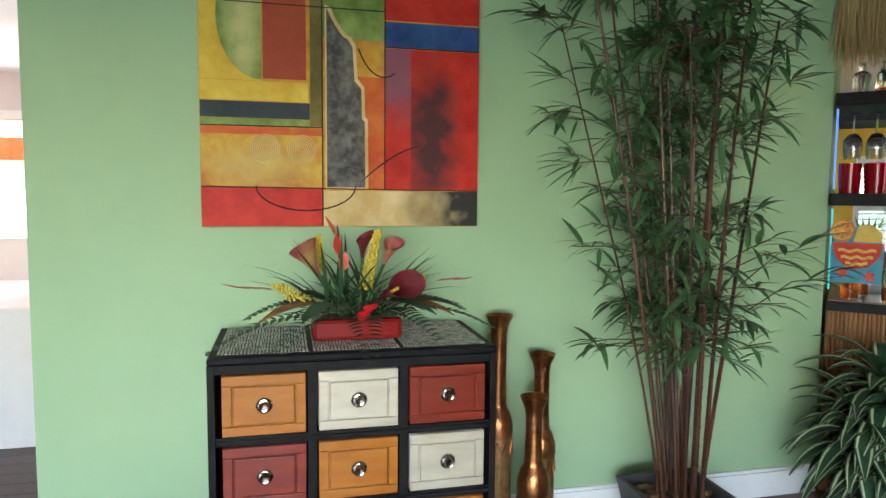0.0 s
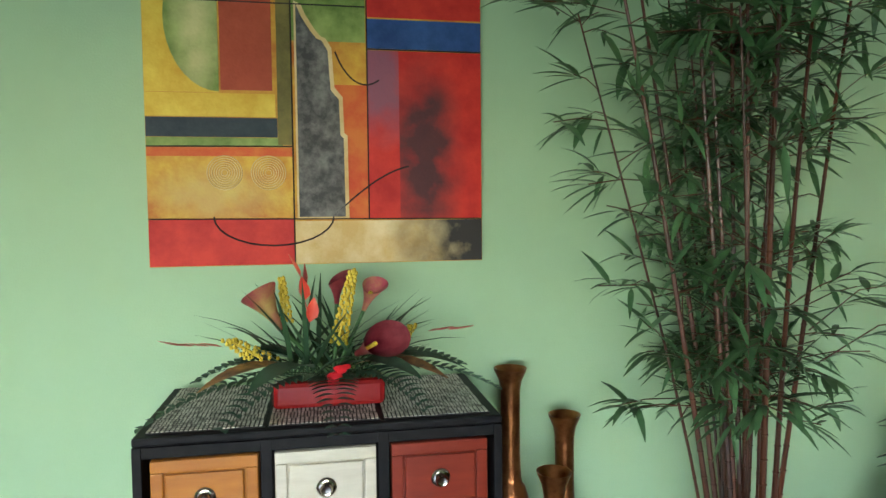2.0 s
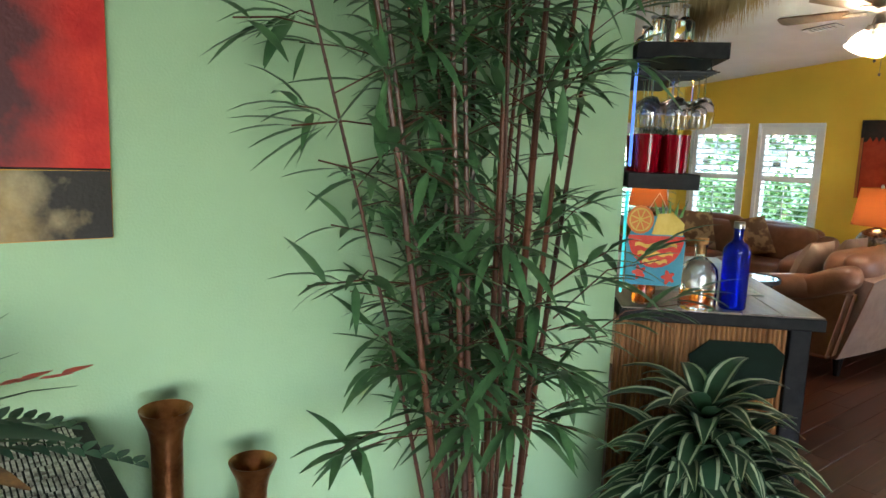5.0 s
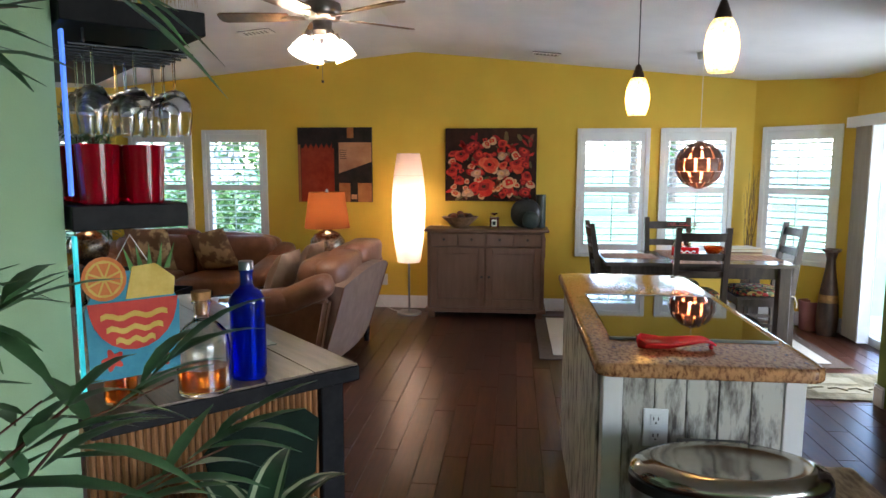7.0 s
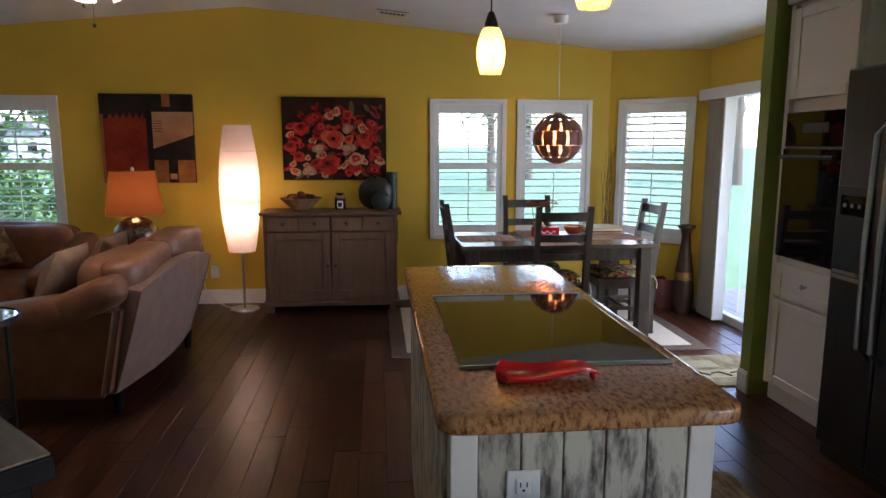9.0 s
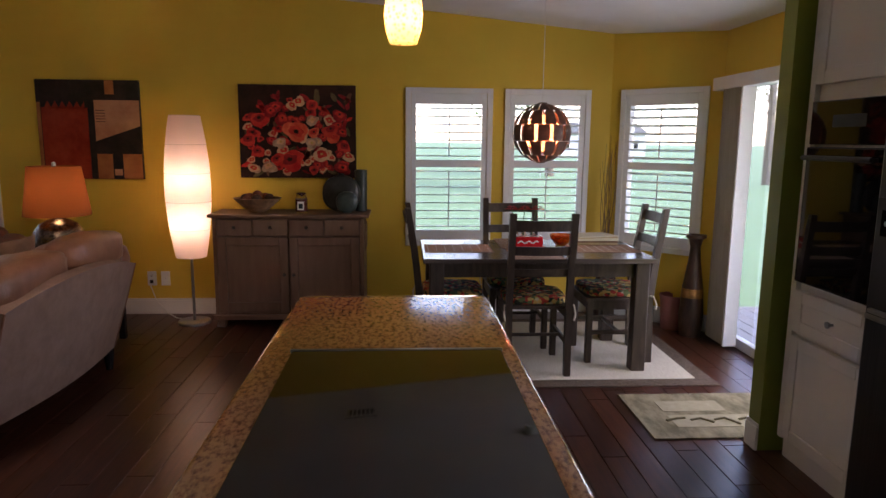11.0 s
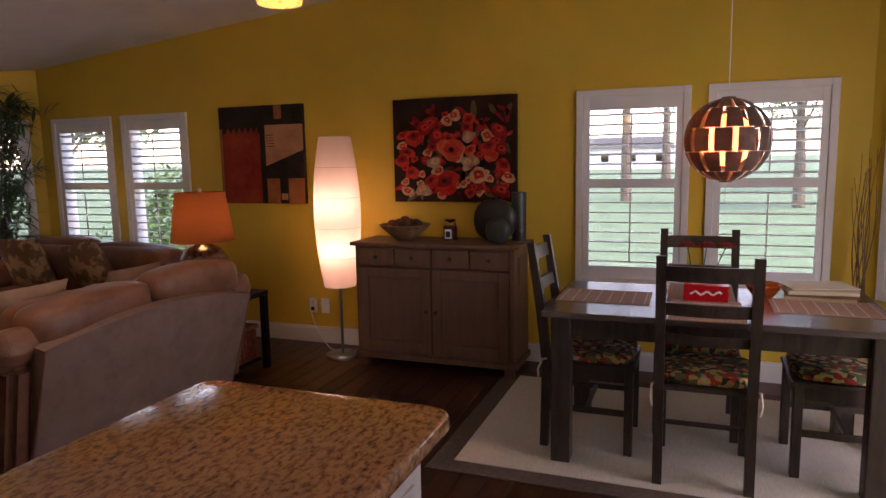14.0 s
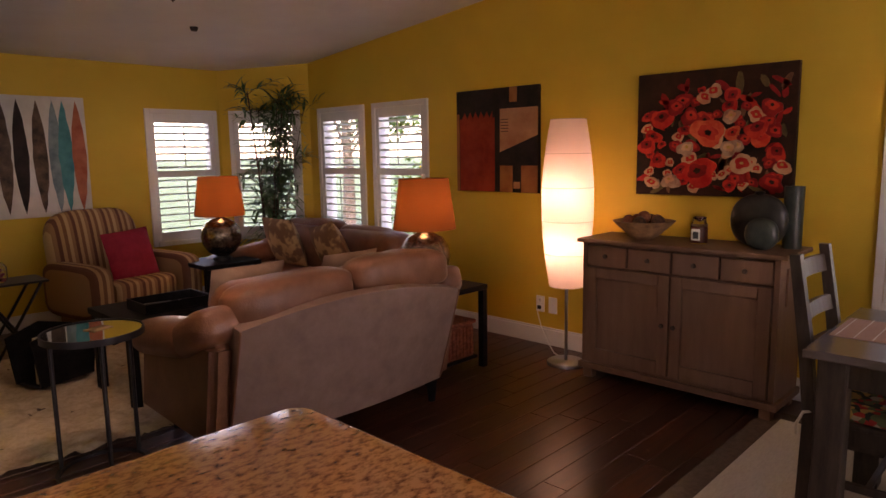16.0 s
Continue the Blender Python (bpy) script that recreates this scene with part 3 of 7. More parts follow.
shaker("door", 4.09, 4.555, 1.85, 2.17, YK - 0.2, uc)
shaker("door", 4.565, 5.03, 1.85, 2.17, YK - 0.2, uc)

M_MATG = mat("green beige kitchen mat", (0.13, 0.11, 0.06), (0.36, 0.31, 0.20), 0.95, scale=5, stretch=(1, 2, 1), bump=0.5, bscale=200)
km = thing("kitchen_mat", "green and beige patterned kitchen mat on the floor", "mat")
part("carpet", box(5.78, 6.36, -0.85, 0.12, 0.001, 0.010, 0.003), M_MATG, km)
M_MATD = mat("mat motif", (0.10, 0.085, 0.05), (0.17, 0.14, 0.08), 0.95, scale=30)
M_MATL = mat("mat light panel", (0.34, 0.30, 0.20), (0.42, 0.37, 0.26), 0.95, scale=20)
part("panel", box(5.90, 6.05, -0.72, -0.05, 0.0105, 0.0125), M_MATL, km)
part("panel", box(6.10, 6.24, -0.40, -0.05, 0.0105, 0.0125), M_MATL, km)
for i in range(5):
    part("motif", tube([(5.96 + 0.05 * math.sin(i * 2), -0.65 + i * 0.13, 0.013), (6.0, -0.60 + i * 0.13, 0.014), (5.98, -0.54 + i * 0.13, 0.013)], 0.008, 5), M_MATD, km)
M_MATB = mat("tan bark mat", (0.13, 0.075, 0.035), (0.42, 0.30, 0.17), 0.95, scale=7, stretch=(1, 3, 1), bump=0.4, bscale=90)
km2 = thing("runner_mat", "tan and brown runner beside the island", "mat")
part("carpet", box(3.3, 4.75, 0.28, 0.93, 0.001, 0.012, 0.004), M_MATB, km2)

# ---- dining ----
rug = thing("dining_rug", "cream dining rug with brown border", "rug")
part("border", box(6.495, 8.02, -0.56, 1.75, 0.001, 0.008, 0.003), M_RUGB, rug)
part("field", box(6.60, 7.91, -0.45, 1.64, 0.0082, 0.013, 0.002), M_RUGC, rug)
RZ = 0.013
dt = thing("dining_table", "dark stained wooden dining table with square legs", "table")
TX0, TX1, TY0, TY1 = 6.70, 7.50, -0.215, 1.24
part("tabletop", box(TX0, TX1, TY0, TY1, 0.715, 0.745, 0.005), M_TABLE, dt)
for x in (TX0 + 0.06, TX1 - 0.08):
    part("apron", box(x, x + 0.02, TY0 + 0.13, TY1 - 0.13, 0.62, 0.714), M_DARKW, dt)
for y in (TY0 + 0.06, TY1 - 0.08):
    part("apron", box(TX0 + 0.13, TX1 - 0.13, y, y + 0.02, 0.62, 0.714), M_DARKW, dt)
for x in (TX0 + 0.03, TX1 - 0.12):
    for y in (TY0 + 0.04, TY1 - 0.13):
        part("leg", box(x, x + 0.09, y, y + 0.09, RZ, 0.714, 0.006), M_DARKW, dt)

M_CUSH = mat("tropical print cushion", (0.03, 0.035, 0.02), (0.42, 0.30, 0.12), 0.85, scale=16, detail=3, mix=(0.42, 0.60))
nt = M_CUSH.node_tree
vor = nt.nodes.new("ShaderNodeTexVoronoi")
vor.inputs["Scale"].default_value = 44
tcn = nt.nodes.new("ShaderNodeTexCoord")
nt.links.new(tcn.outputs["Object"], vor.inputs["Vector"])
rp = nt.nodes.new("ShaderNodeValToRGB")
rp.color_ramp.interpolation = "CONSTANT"
cols = [(0.03, 0.05, 0.02), (0.40, 0.03, 0.02), (0.10, 0.13, 0.05), (0.52, 0.34, 0.10), (0.02, 0.03, 0.02), (0.45, 0.40, 0.28)]
while len(rp.color_ramp.elements) < len(cols):
    rp.color_ramp.elements.new(0.5)
for i, c in enumerate(cols):
    rp.color_ramp.elements[i].position, rp.color_ramp.elements[i].color = i / len(cols), (*c, 1)
nt.links.new(vor.outputs["Color"], rp.inputs[0])
nt.links.new(rp.outputs[0], nt.nodes["Principled BSDF"].inputs["Base Color"])


def dining_chair(m):
    """Ladder-back chair; its back stands at -y, the seat reaches to +y."""
    c = thing("dining_chair", "dark stained ladder-back dining chair with tropical print cushion", "chair", group="chairs round the dining table")
    c.matrix_world = m
    H = 1.02
    for x in (-0.185, 0.185):
        b = prism([(-0.045, 0), (-0.005, 0), (0.01, 0.42), (-0.02, 0.7), (-0.075, H), (-0.11, H), (-0.065, 0.7), (-0.035, 0.42)], x - 0.02, x + 0.02, "x")
        part("back_leg", b, M_DARKW, c)
        part("front_leg", box(x - 0.02, x + 0.02, 0.36, 0.40, 0, 0.43, 0.004), M_DARKW, c)
        part("side_rail", box(x - 0.012, x + 0.012, 0.0, 0.37, 0.36, 0.42), M_DARKW, c)
        part("stretcher", box(x - 0.01, x + 0.01, -0.02, 0.37, 0.19, 0.22, 0.003), M_DARKW, c)
    part("front_rail", box(-0.17, 0.17, 0.365, 0.39, 0.36, 0.42), M_DARKW, c)
    part("stretcher", box(-0.175, 0.175, 0.17, 0.19, 0.195, 0.215, 0.003), M_DARKW, c)
    for z, h, dy in ((0.915, 0.065, -0.082), (0.765, 0.055, -0.05), (0.635, 0.045, -0.025)):
        bb = bmesh.new()
        n = 8
        rows = []
        for i in range(n + 1):
            x = -0.17 + 0.34 * i / n
            bow = -0.02 * (1 - (x / 0.17) ** 2)
            rows.append([bb.verts.new((x, dy + bow + o, zz)) for o, zz in ((-0.009, z), (0.009, z), (-0.004, z + h), (-0.022, z + h))])
        for a, b2 in zip(rows, rows[1:]):
            for k in range(4):
                bb.faces.new((a[k], a[(k + 1) % 4], b2[(k + 1) % 4], b2[k]))
        bb.faces.new(rows[0][::-1])
        bb.faces.new(rows[-1])
        bmesh.ops.recalc_face_normals(bb, faces=bb.faces[:])
        part("slat", bb, M_DARKW, c)
    part("seat", box(-0.205, 0.205, -0.01, 0.41, 0.42, 0.44, 0.005), M_DARKW, c)
    cu = part("cushion", puff(0, 0.205, 0.465, 0.40, 0.39, 0.055, 0.4, wob=0.04), M_CUSH, c, "tropical print seat cushion", smooth=True)
    for x in (-0.19, 0.19):
        part("tie", tube([(x * 0.95, 0.02, 0.455), (x * 1.13, -0.03, 0.45), (x * 1.16, -0.05, 0.40), (x * 1.12, -0.05, 0.36)], 0.006, 5), M_RUGC, cu)
    return c


ch = dining_chair(pose(6.695, 0.53, RZ, 0, 0, -90))
copy_thing(ch, pose(7.09, 1.24, RZ, 0, 0, 180))
copy_thing(ch, pose(7.10, -0.235, RZ, 0, 0, 0))
copy_thing(ch, pose(7.60, 0.56, RZ, 0, 0, 90))

# ---- living room ----
def sofa(m, L, label, extra_left=True):
    """Loveseat; its back stands at y=0, the seat reaches to +y, x along its length from 0 to L."""
    s = thing("loveseat", label, "sofa")
    s.matrix_world = m
    n = 14
    bb = bmesh.new()
    rows = []
    for i in range(n + 1):
        u = i / n
        x = L * u
        zt = 0.60 + 0.13 * math.sin(math.pi * min(1, max(0, 0.12 + 0.80 * u))) ** 0.8
        bow = -0.06 * math.sin(math.pi * u)
        rows.append([bb.verts.new((x, bow + yy, zz)) for yy, zz in ((0.07, 0.12), (-0.03, 0.42), (-0.10, zt), (-0.03, zt + 0.01), (0.14, zt - 0.05), (0.16, 0.12))])
    for a, b2 in zip(rows, rows[1:]):
        for k in range(6):
            bb.faces.new((a[k], a[(k + 1) % 6], b2[(k + 1) % 6], b2[k]))
    bb.faces.new(rows[0][::-1])
    bb.faces.new(rows[-1])
    bmesh.ops.recalc_face_normals(bb, faces=bb.faces[:])
    bp = part("back_panel", bb, M_SUEDE, s, "taupe suede outer back panel", smooth=True)
    for u in (0.001, 0.999):
        x = L * u
        zt = 0.60 + 0.13 * math.sin(math.pi * min(1, max(0, 0.12 + 0.80 * u))) ** 0.8
        part("piping", tube([(x, 0.065, 0.13), (x, -0.03, 0.42), (x, -0.10, zt)], 0.006, 6), M_LEATH, bp)
    part("base", box(0.02, L - 0.02, 0.17, 0.86, 0.12, 0.34, 0.03), M_LEATH, s, smooth=True)
    k = 2
    for i in range(k):
        c = L * (i + 0.5) / k
        part("seat_cushion", puff(c, 0.52, 0.40, L / k * 0.86, 0.62, 0.20, 0.35, wob=0.03), M_LEATH, s, smooth=True)
        zt = 0.66 + (0.08 if i == 1 else 0.05)
        roll = pose(0, 0, 0, 0, -3 if i == 0 else 2, 0)
        part("back_cushion", puff(c, 0.13, 0.60, L / k * 0.99, 0.26, 0.44, 0.42, wob=0.05), M_LEATH, s, smooth=True)
        part("head_roll", puff(c, 0.03, zt + 0.03, L / k * 1.0, 0.23, 0.20, 0.6, m=roll, wob=0.06), M_LEATH, s, smooth=True)
    for x, sg in ((-0.02, -1), (L + 0.02, 1)):
        b = prism([(0.08, 0.12), (-0.02, 0.60), (0.25, 0.60), (0.80, 0.46), (0.88, 0.12)], x - 0.07, x + 0.07, "x")
        bmesh.ops.bevel(b, geom=b.edges[:], offset=0.03, segments=3, affect="EDGES")
        part("arm_side", b, M_LEATH, s, smooth=True)
        part("arm_pad", puff(x + sg * 0.02, 0.52, 0.54, 0.24, 0.72, 0.17, 0.6, m=pose(0, 0, 0, -8, 0, 0), wob=0.06), M_LEATH, s, smooth=True)
        part("arm_roll", puff(x + sg * 0.01, 0.16, 0.62, 0.23, 0.42, 0.17, 0.6, m=pose(0, 0, 0, -22, 0, 0), wob=0.06), M_LEATH, s, smooth=True)
    for x in (0.03, L - 0.08):
        for y in (0.08, 0.78):
            part("leg", lathe([(0, 0), (0.02, 0), (0.034, 0.12), (0, 0.12)], 10, m=pose(x + 0.025, y, 0)), M_BLACKW, s)
    return s


sofa(pose(5.66, 3.18, 0, 0, 0, -2) @ Matrix.Diagonal((1, 1, 1.05, 1)), 1.30, "tan leather loveseat with taupe suede back")
sofa(pose(7.78, 4.25, 0, 0, 0, 90), 1.65, "tan leather sofa under the windows")

M_PIL1 = mat("gold brown leaf print", (0.16, 0.085, 0.04), (0.42, 0.27, 0.13), 0.7, scale=9, detail=2, mix=(0.45, 0.55), bump=0.2, bscale=100)
M_PIL2 = mat("tan suede pillow", (0.28, 0.17, 0.11), (0.36, 0.23, 0.15), 0.8, scale=8, bump=0.15)
M_REDC = mat("dark red cloth", (0.28, 0.012, 0.03), (0.36, 0.02, 0.045), 0.8, scale=12, bump=0.25, bscale=120)


def pillow(m, size, material, label):
    p = thing("throw_pillow", label, "pillow")
    p.matrix_world = m
    b = bmesh.new()
    n = 12
    for sgn in (1, -1):
        g = []
        for i in range(n + 1):
            row = []
            for j in range(n + 1):
                u, v = 2 * i / n - 1, 2 * j / n - 1
                h = 0.085 * ((1 - u * u) * (1 - v * v)) ** 0.45
                pin = 1 - 0.07 * (1 - abs(u * v)) * (abs(u) ** 3 + abs(v) ** 3) / 2
                row.append(b.verts.new((u * size / 2 * pin, sgn * h + 0.004 * noise.noise(Vector((u * 3, v * 3, sgn))), v * size / 2 * pin)))
            g.append(row)
        for i in range(n):
            for j in range(n):
                b.faces.new((g[i][j], g[i + 1][j], g[i + 1][j + 1], g[i][j + 1]))
    bmesh.ops.remove_doubles(b, verts=b.verts[:], dist=0.002)
    bmesh.ops.recalc_face_normals(b, faces=b.faces[:])
    part("cover", b, material, p, smooth=True)
    return p


pillow(pose(7.38, 5.42, 0.70, -20, 0, 90), 0.44, M_PIL1, "gold and brown leaf print throw pillow on the sofa")
pillow(pose(7.40, 4.80, 0.70, -20, 12, 82), 0.40, M_PIL1, "gold leaf print pillow leaning on the sofa")
pillow(pose(5.98, 3.62, 0.70, 22, 0, 0), 0.40, M_PIL2, "tan suede pillow on the loveseat")
pillow(pose(6.62, 3.62, 0.70, 22, 0, 0), 0.38, M_PIL2, "tan suede pillow on the loveseat")


def end_table(x, y, s, h, label):
    t = thing("end_table", label, "side table", x, y, 0)
    part("tabletop", box(-s / 2, s / 2, -s / 2, s / 2, h - 0.035, h, 0.004), M_BLACKW, t)
    for a in (-1, 1):
        for c in (-1, 1):
            part("leg", box(a * (s / 2 - 0.025) - 0.022, a * (s / 2 - 0.025) + 0.022, c * (s / 2 - 0.025) - 0.022, c * (s / 2 - 0.025) + 0.022, 0, h - 0.036, 0.003), M_BLACKW, t)
    part("shelf", box(-s / 2 + 0.05, s / 2 - 0.05, -s / 2 + 0.05, s / 2 - 0.05, 0.06, 0.08, 0.003), M_BLACKW, t)
    return t


end_table(7.33, 3.66, 0.56, 0.56, "black lacquer end table beside the loveseat")
end_table(6.98, 5.80, 0.50, 0.56, "black lacquer end table in the corner")
M_WICK = mat("red brown wicker", (0.13, 0.025, 0.012), (0.34, 0.10, 0.05), 0.6, scale=30, stretch=(1, 1, 2), bump=0.6, bscale=80)
bk = thing("wicker_basket", "red brown wicker basket under the end table", "basket", 7.36, 3.60, 0.081)
part("body", box(-0.17, 0.17, -0.17, 0.17, 0.0, 0.22, 0.02), M_WICK, bk)
part("lid", box(-0.18, 0.18, -0.18, 0.18, 0.221, 0.25, 0.01), M_WICK, bk)
for i in range(9):
    part("weave", box(-0.178, -0.170, -0.15 + i * 0.034, -0.135 + i * 0.034, 0.02, 0.21), M_WICK, bk)
    part("weave", box(-0.15 + i * 0.034, -0.135 + i * 0.034, -0.178, -0.170, 0.02, 0.21), M_WICK, bk)

M_MERC = mat("mirrored mosaic ceramic", (0.05, 0.035, 0.025), (0.42, 0.36, 0.28), 0.12, 0.9, scale=40, detail=3, mix=(0.35, 0.75), bump=0.3, bscale=120)
M_SHADE = shade_mat("brown orange lampshade", (0.27, 0.095, 0.033), 0.01)
WARM = (1.0, 0.62, 0.28)


def table_lamp(x, y, z, power):
    t = thing("table_lamp", "lit table lamp with brown shade and mirrored round base", "lamp", x, y, z, group="table lamps")
    part("foot", lathe([(0, 0), (0.075, 0), (0.075, 0.02), (0.055, 0.035), (0, 0.035)], 24), M_BLACK, t, smooth=True)
    part("base", lathe([(0.05, 0.035), (0.11, 0.07), (0.152, 0.13), (0.166, 0.20), (0.154, 0.265), (0.115, 0.32), (0.06, 0.35), (0.035, 0.356)], 32), M_MERC, t, smooth=True)
    part("neck", lathe([(0.032, 0.3565), (0.03, 0.372), (0.016, 0.376), (0.016, 0.41), (0, 0.41)], 14), M_GLASS, t, smooth=True)
    part("shade", lathe([(0.205, 0.375), (0.16, 0.70)], 40), M_SHADE, t, "brown fabric shade glowing orange", smooth=True)
    part("harp", tube([(0, 0, 0.40), (0, 0, 0.705)], 0.004), M_BLACK, t)
    part("finial", lathe([(0, 0.70), (0.012, 0.70), (0.012, 0.722), (0, 0.73)], 12), M_WHITE, t, smooth=True)
    lamp("lamp_bulb", "POINT", power, pose(x, y, z + 0.53), WARM, 0.035)
    return t


table_lamp(7.31, 3.66, 0.56, P_TABLE)
table_lamp(7.0, 5.78, 0.56, P_TABLE)

M_PAPER = shade_mat("white paper lantern", (0.90, 0.76, 0.69), 0.10)
fl = thing("floor_lamp", "lit white paper column floor lamp on steel stand", "lamp", 7.985, 3.015, 0)
part("base", lathe([(0, 0), (0.125, 0), (0.125, 0.018), (0.118, 0.026), (0, 0.026)], 32), M_STEEL, fl, smooth=True)
part("pole", tube([(0, 0, 0.026), (0, 0, 1.3)], 0.011, 10), M_STEEL, fl, smooth=True)
prof = []
for i in range(57):
    u = i / 56
    r = 0.100 + 0.068 * math.sin(math.pi * min(1, max(0, 0.05 + 0.9 * u))) ** 0.9
    prof.append((r + (0.0018 if i % 2 else 0), 0.535 + 1.085 * u))
sh = part("shade", lathe(prof, 32), M_PAPER, fl, "ribbed white paper shade", smooth=True)
M_WIRE = mat("lantern wire", (0.45, 0.38, 0.30), rough=0.6)
for u in (0.0, 0.2, 0.4, 0.6, 0.8, 1.0):
    r = 0.100 + 0.068 * math.sin(math.pi * min(1, max(0, 0.05 + 0.9 * u))) ** 0.9
    part("ring", lathe([(r + 0.001, 0.535 + 1.085 * u - 0.002), (r + 0.004, 0.535 + 1.085 * u), (r + 0.001, 0.535 + 1.085 * u + 0.002)], 32), M_WIRE, sh)
for z in (0.82, 1.15):
    lamp("lamp_bulb", "POINT", P_FLOOR, pose(7.985 - 0.03, 3.015, z), (1, 0.78, 0.57), 0.035)
cd = thing("power_cord", "thin lamp cord trailing from the outlet", "cord")
part("cable", tube([(8.275, 3.44, 0.275), (8.25, 3.44, 0.24), (8.25, 3.40, 0.12), (8.2, 3.3, 0.03), (8.12, 3.2, 0.006), (8.06, 3.1, 0.006)], 0.0045, 6), M_WHITE, cd, smooth=True)
part("plug", box(8.262, 8.281, 3.427, 3.453, 0.262, 0.29, 0.004), M_BLACK, cd)

sb = thing("sideboard", "grey brown stained pine sideboard with four small drawers", "sideboard")
SX, SY0, SY1 = 7.86, 1.665, 2.81
part("top", box(SX - 0.035, 8.25, SY0 - 0.04, SY1 + 0.03, 0.86, 0.885, 0.006), M_SIDEB, sb)
part("body", box(SX + 0.02, 8.24, SY0, SY1, 0.101, 0.859), M_SIDEB, sb)
for y0, y1 in ((SY0, SY0 + 0.029), (SY1 - 0.029, SY1)):
    part("stile", box(SX - 0.004, SX + 0.0195, y0, y1, 0.101, 0.859, 0.002), M_SIDEB, sb)
for za, zb in ((0.101, 0.116), (0.849, 0.859)):
    part("rail", box(SX - 0.004, SX + 0.0195, SY0 + 0.0295, SY1 - 0.0295, za, zb, 0.002), M_SIDEB, sb)
part("plinth", box(SX - 0.02, 8.24, SY0 - 0.02, SY1 + 0.02, 0.06, 0.10, 0.006), M_SIDEB, sb)
for y in (SY0 + 0.01, SY1 - 0.07):
    for x in (SX - 0.005, 8.16):
        part("foot", box(x, x + 0.06, y, y + 0.06, 0, 0.06, 0.004), M_SIDEB, sb)
wd = (SY1 - SY0 - 0.06) / 4
for i in range(4):
    a = SY0 + 0.03 + wd * i
    d = part("drawer", box(SX - 0.012, SX + 0.0195, a + 0.005, a + wd - 0.005, 0.722, 0.843, 0.004), M_SIDEB, sb)
    part("knob", lathe([(0, 0), (0.006, 0), (0.007, 0.012), (0.014, 0.018), (0.012, 0.026), (0, 0.028)], 14, m=pose(SX - 0.012, a + wd / 2, 0.785, 0, -90, 0)), M_DARKW, d, smooth=True)
wd = (SY1 - SY0 - 0.06) / 2
for i in range(2):
    a = SY0 + 0.03 + wd * i
    d = part("door", box(SX + 0.002, SX + 0.0195, a + 0.004, a + wd - 0.004, 0.12, 0.71), M_SIDEB, sb)
    for y0, y1, za, zb in ((a + 0.004, a + 0.07, 0.12, 0.71), (a + wd - 0.07, a + wd - 0.004, 0.12, 0.71), (a + 0.0705, a + wd - 0.0705, 0.12, 0.20), (a + 0.0705, a + wd - 0.0705, 0.645, 0.71)):
        part("door_frame", box(SX - 0.02, SX + 0.0015, y0, y1, za, zb, 0.004), M_SIDEB, d)
    yk = a + (wd - 0.035 if i == 0 else 0.035)
    part("knob", lathe([(0, 0), (0.006, 0), (0.007, 0.012), (0.014, 0.018), (0.012, 0.026), (0, 0.028)], 14, m=pose(SX - 0.02, yk, 0.42, 0, -90, 0)), M_DARKW, d, smooth=True)
pg = part("hook_rail", box(7.95, 8.15, SY0 - 0.012, SY0 - 0.001, 0.60, 0.80, 0.003), M_SIDEB, sb)

shag = thing("shag_rug", "cream shag rug in front of the loveseat", "rug")
b = bmesh.new()
bmesh.ops.create_grid(b, x_segments=90, y_segments=80, size=1, matrix=pose(5.75, 4.98, 0.02) @ Matrix.Diagonal((1.25, 1.0, 1, 1)))
for v in b.verts:
    v.co.z += 0.022 * noise.noise(v.co * 14) + 0.012 * noise.noise(v.co * 37)
part("carpet", b, M_SHAG, shag, smooth=True)
part("backing", box(4.5, 7.0, 3.98, 5.98, 0.001, 0.006), M_RUGB, shag)

M_ARM = stripe_mat("striped upholstery", [(0.20, 0.10, 0.045), (0.42, 0.27, 0.13), (0.14, 0.055, 0.03), (0.30, 0.17, 0.08), (0.48, 0.33, 0.17)], 0.13, "X")
ac = thing("armchair", "brown striped armchair with rolled arms", "armchair")
ac.matrix_world = pose(6.32, 6.20, 0, 0, 0, 192)
part("base", box(-0.36, 0.36, -0.30, 0.42, 0.10, 0.32, 0.03), M_ARM, ac, smooth=True)
part("seat_cushion", puff(0, 0.10, 0.40, 0.56, 0.62, 0.18, 0.35), M_ARM, ac, smooth=True)
part("backrest", puff(0, -0.33, 0.62, 0.76, 0.24, 0.78, 0.5, m=pose(0, 0, 0, 10, 0, 0)), M_ARM, ac, smooth=True)
for x in (-0.39, 0.39):
    part("arm", puff(x, 0.06, 0.42, 0.17, 0.78, 0.42, 0.4), M_ARM, ac, smooth=True)
    for y in (-0.25, 0.36):
        part("leg", lathe([(0, 0), (0.02, 0), (0.03, 0.10), (0, 0.1)], 10, m=pose(x * 0.8, y, 0)), M_BLACKW, ac)
pillow(pose(6.35, 6.03, 0.66, 15, 4, 192), 0.40, M_REDC, "dark red throw pillow on the striped armchair")

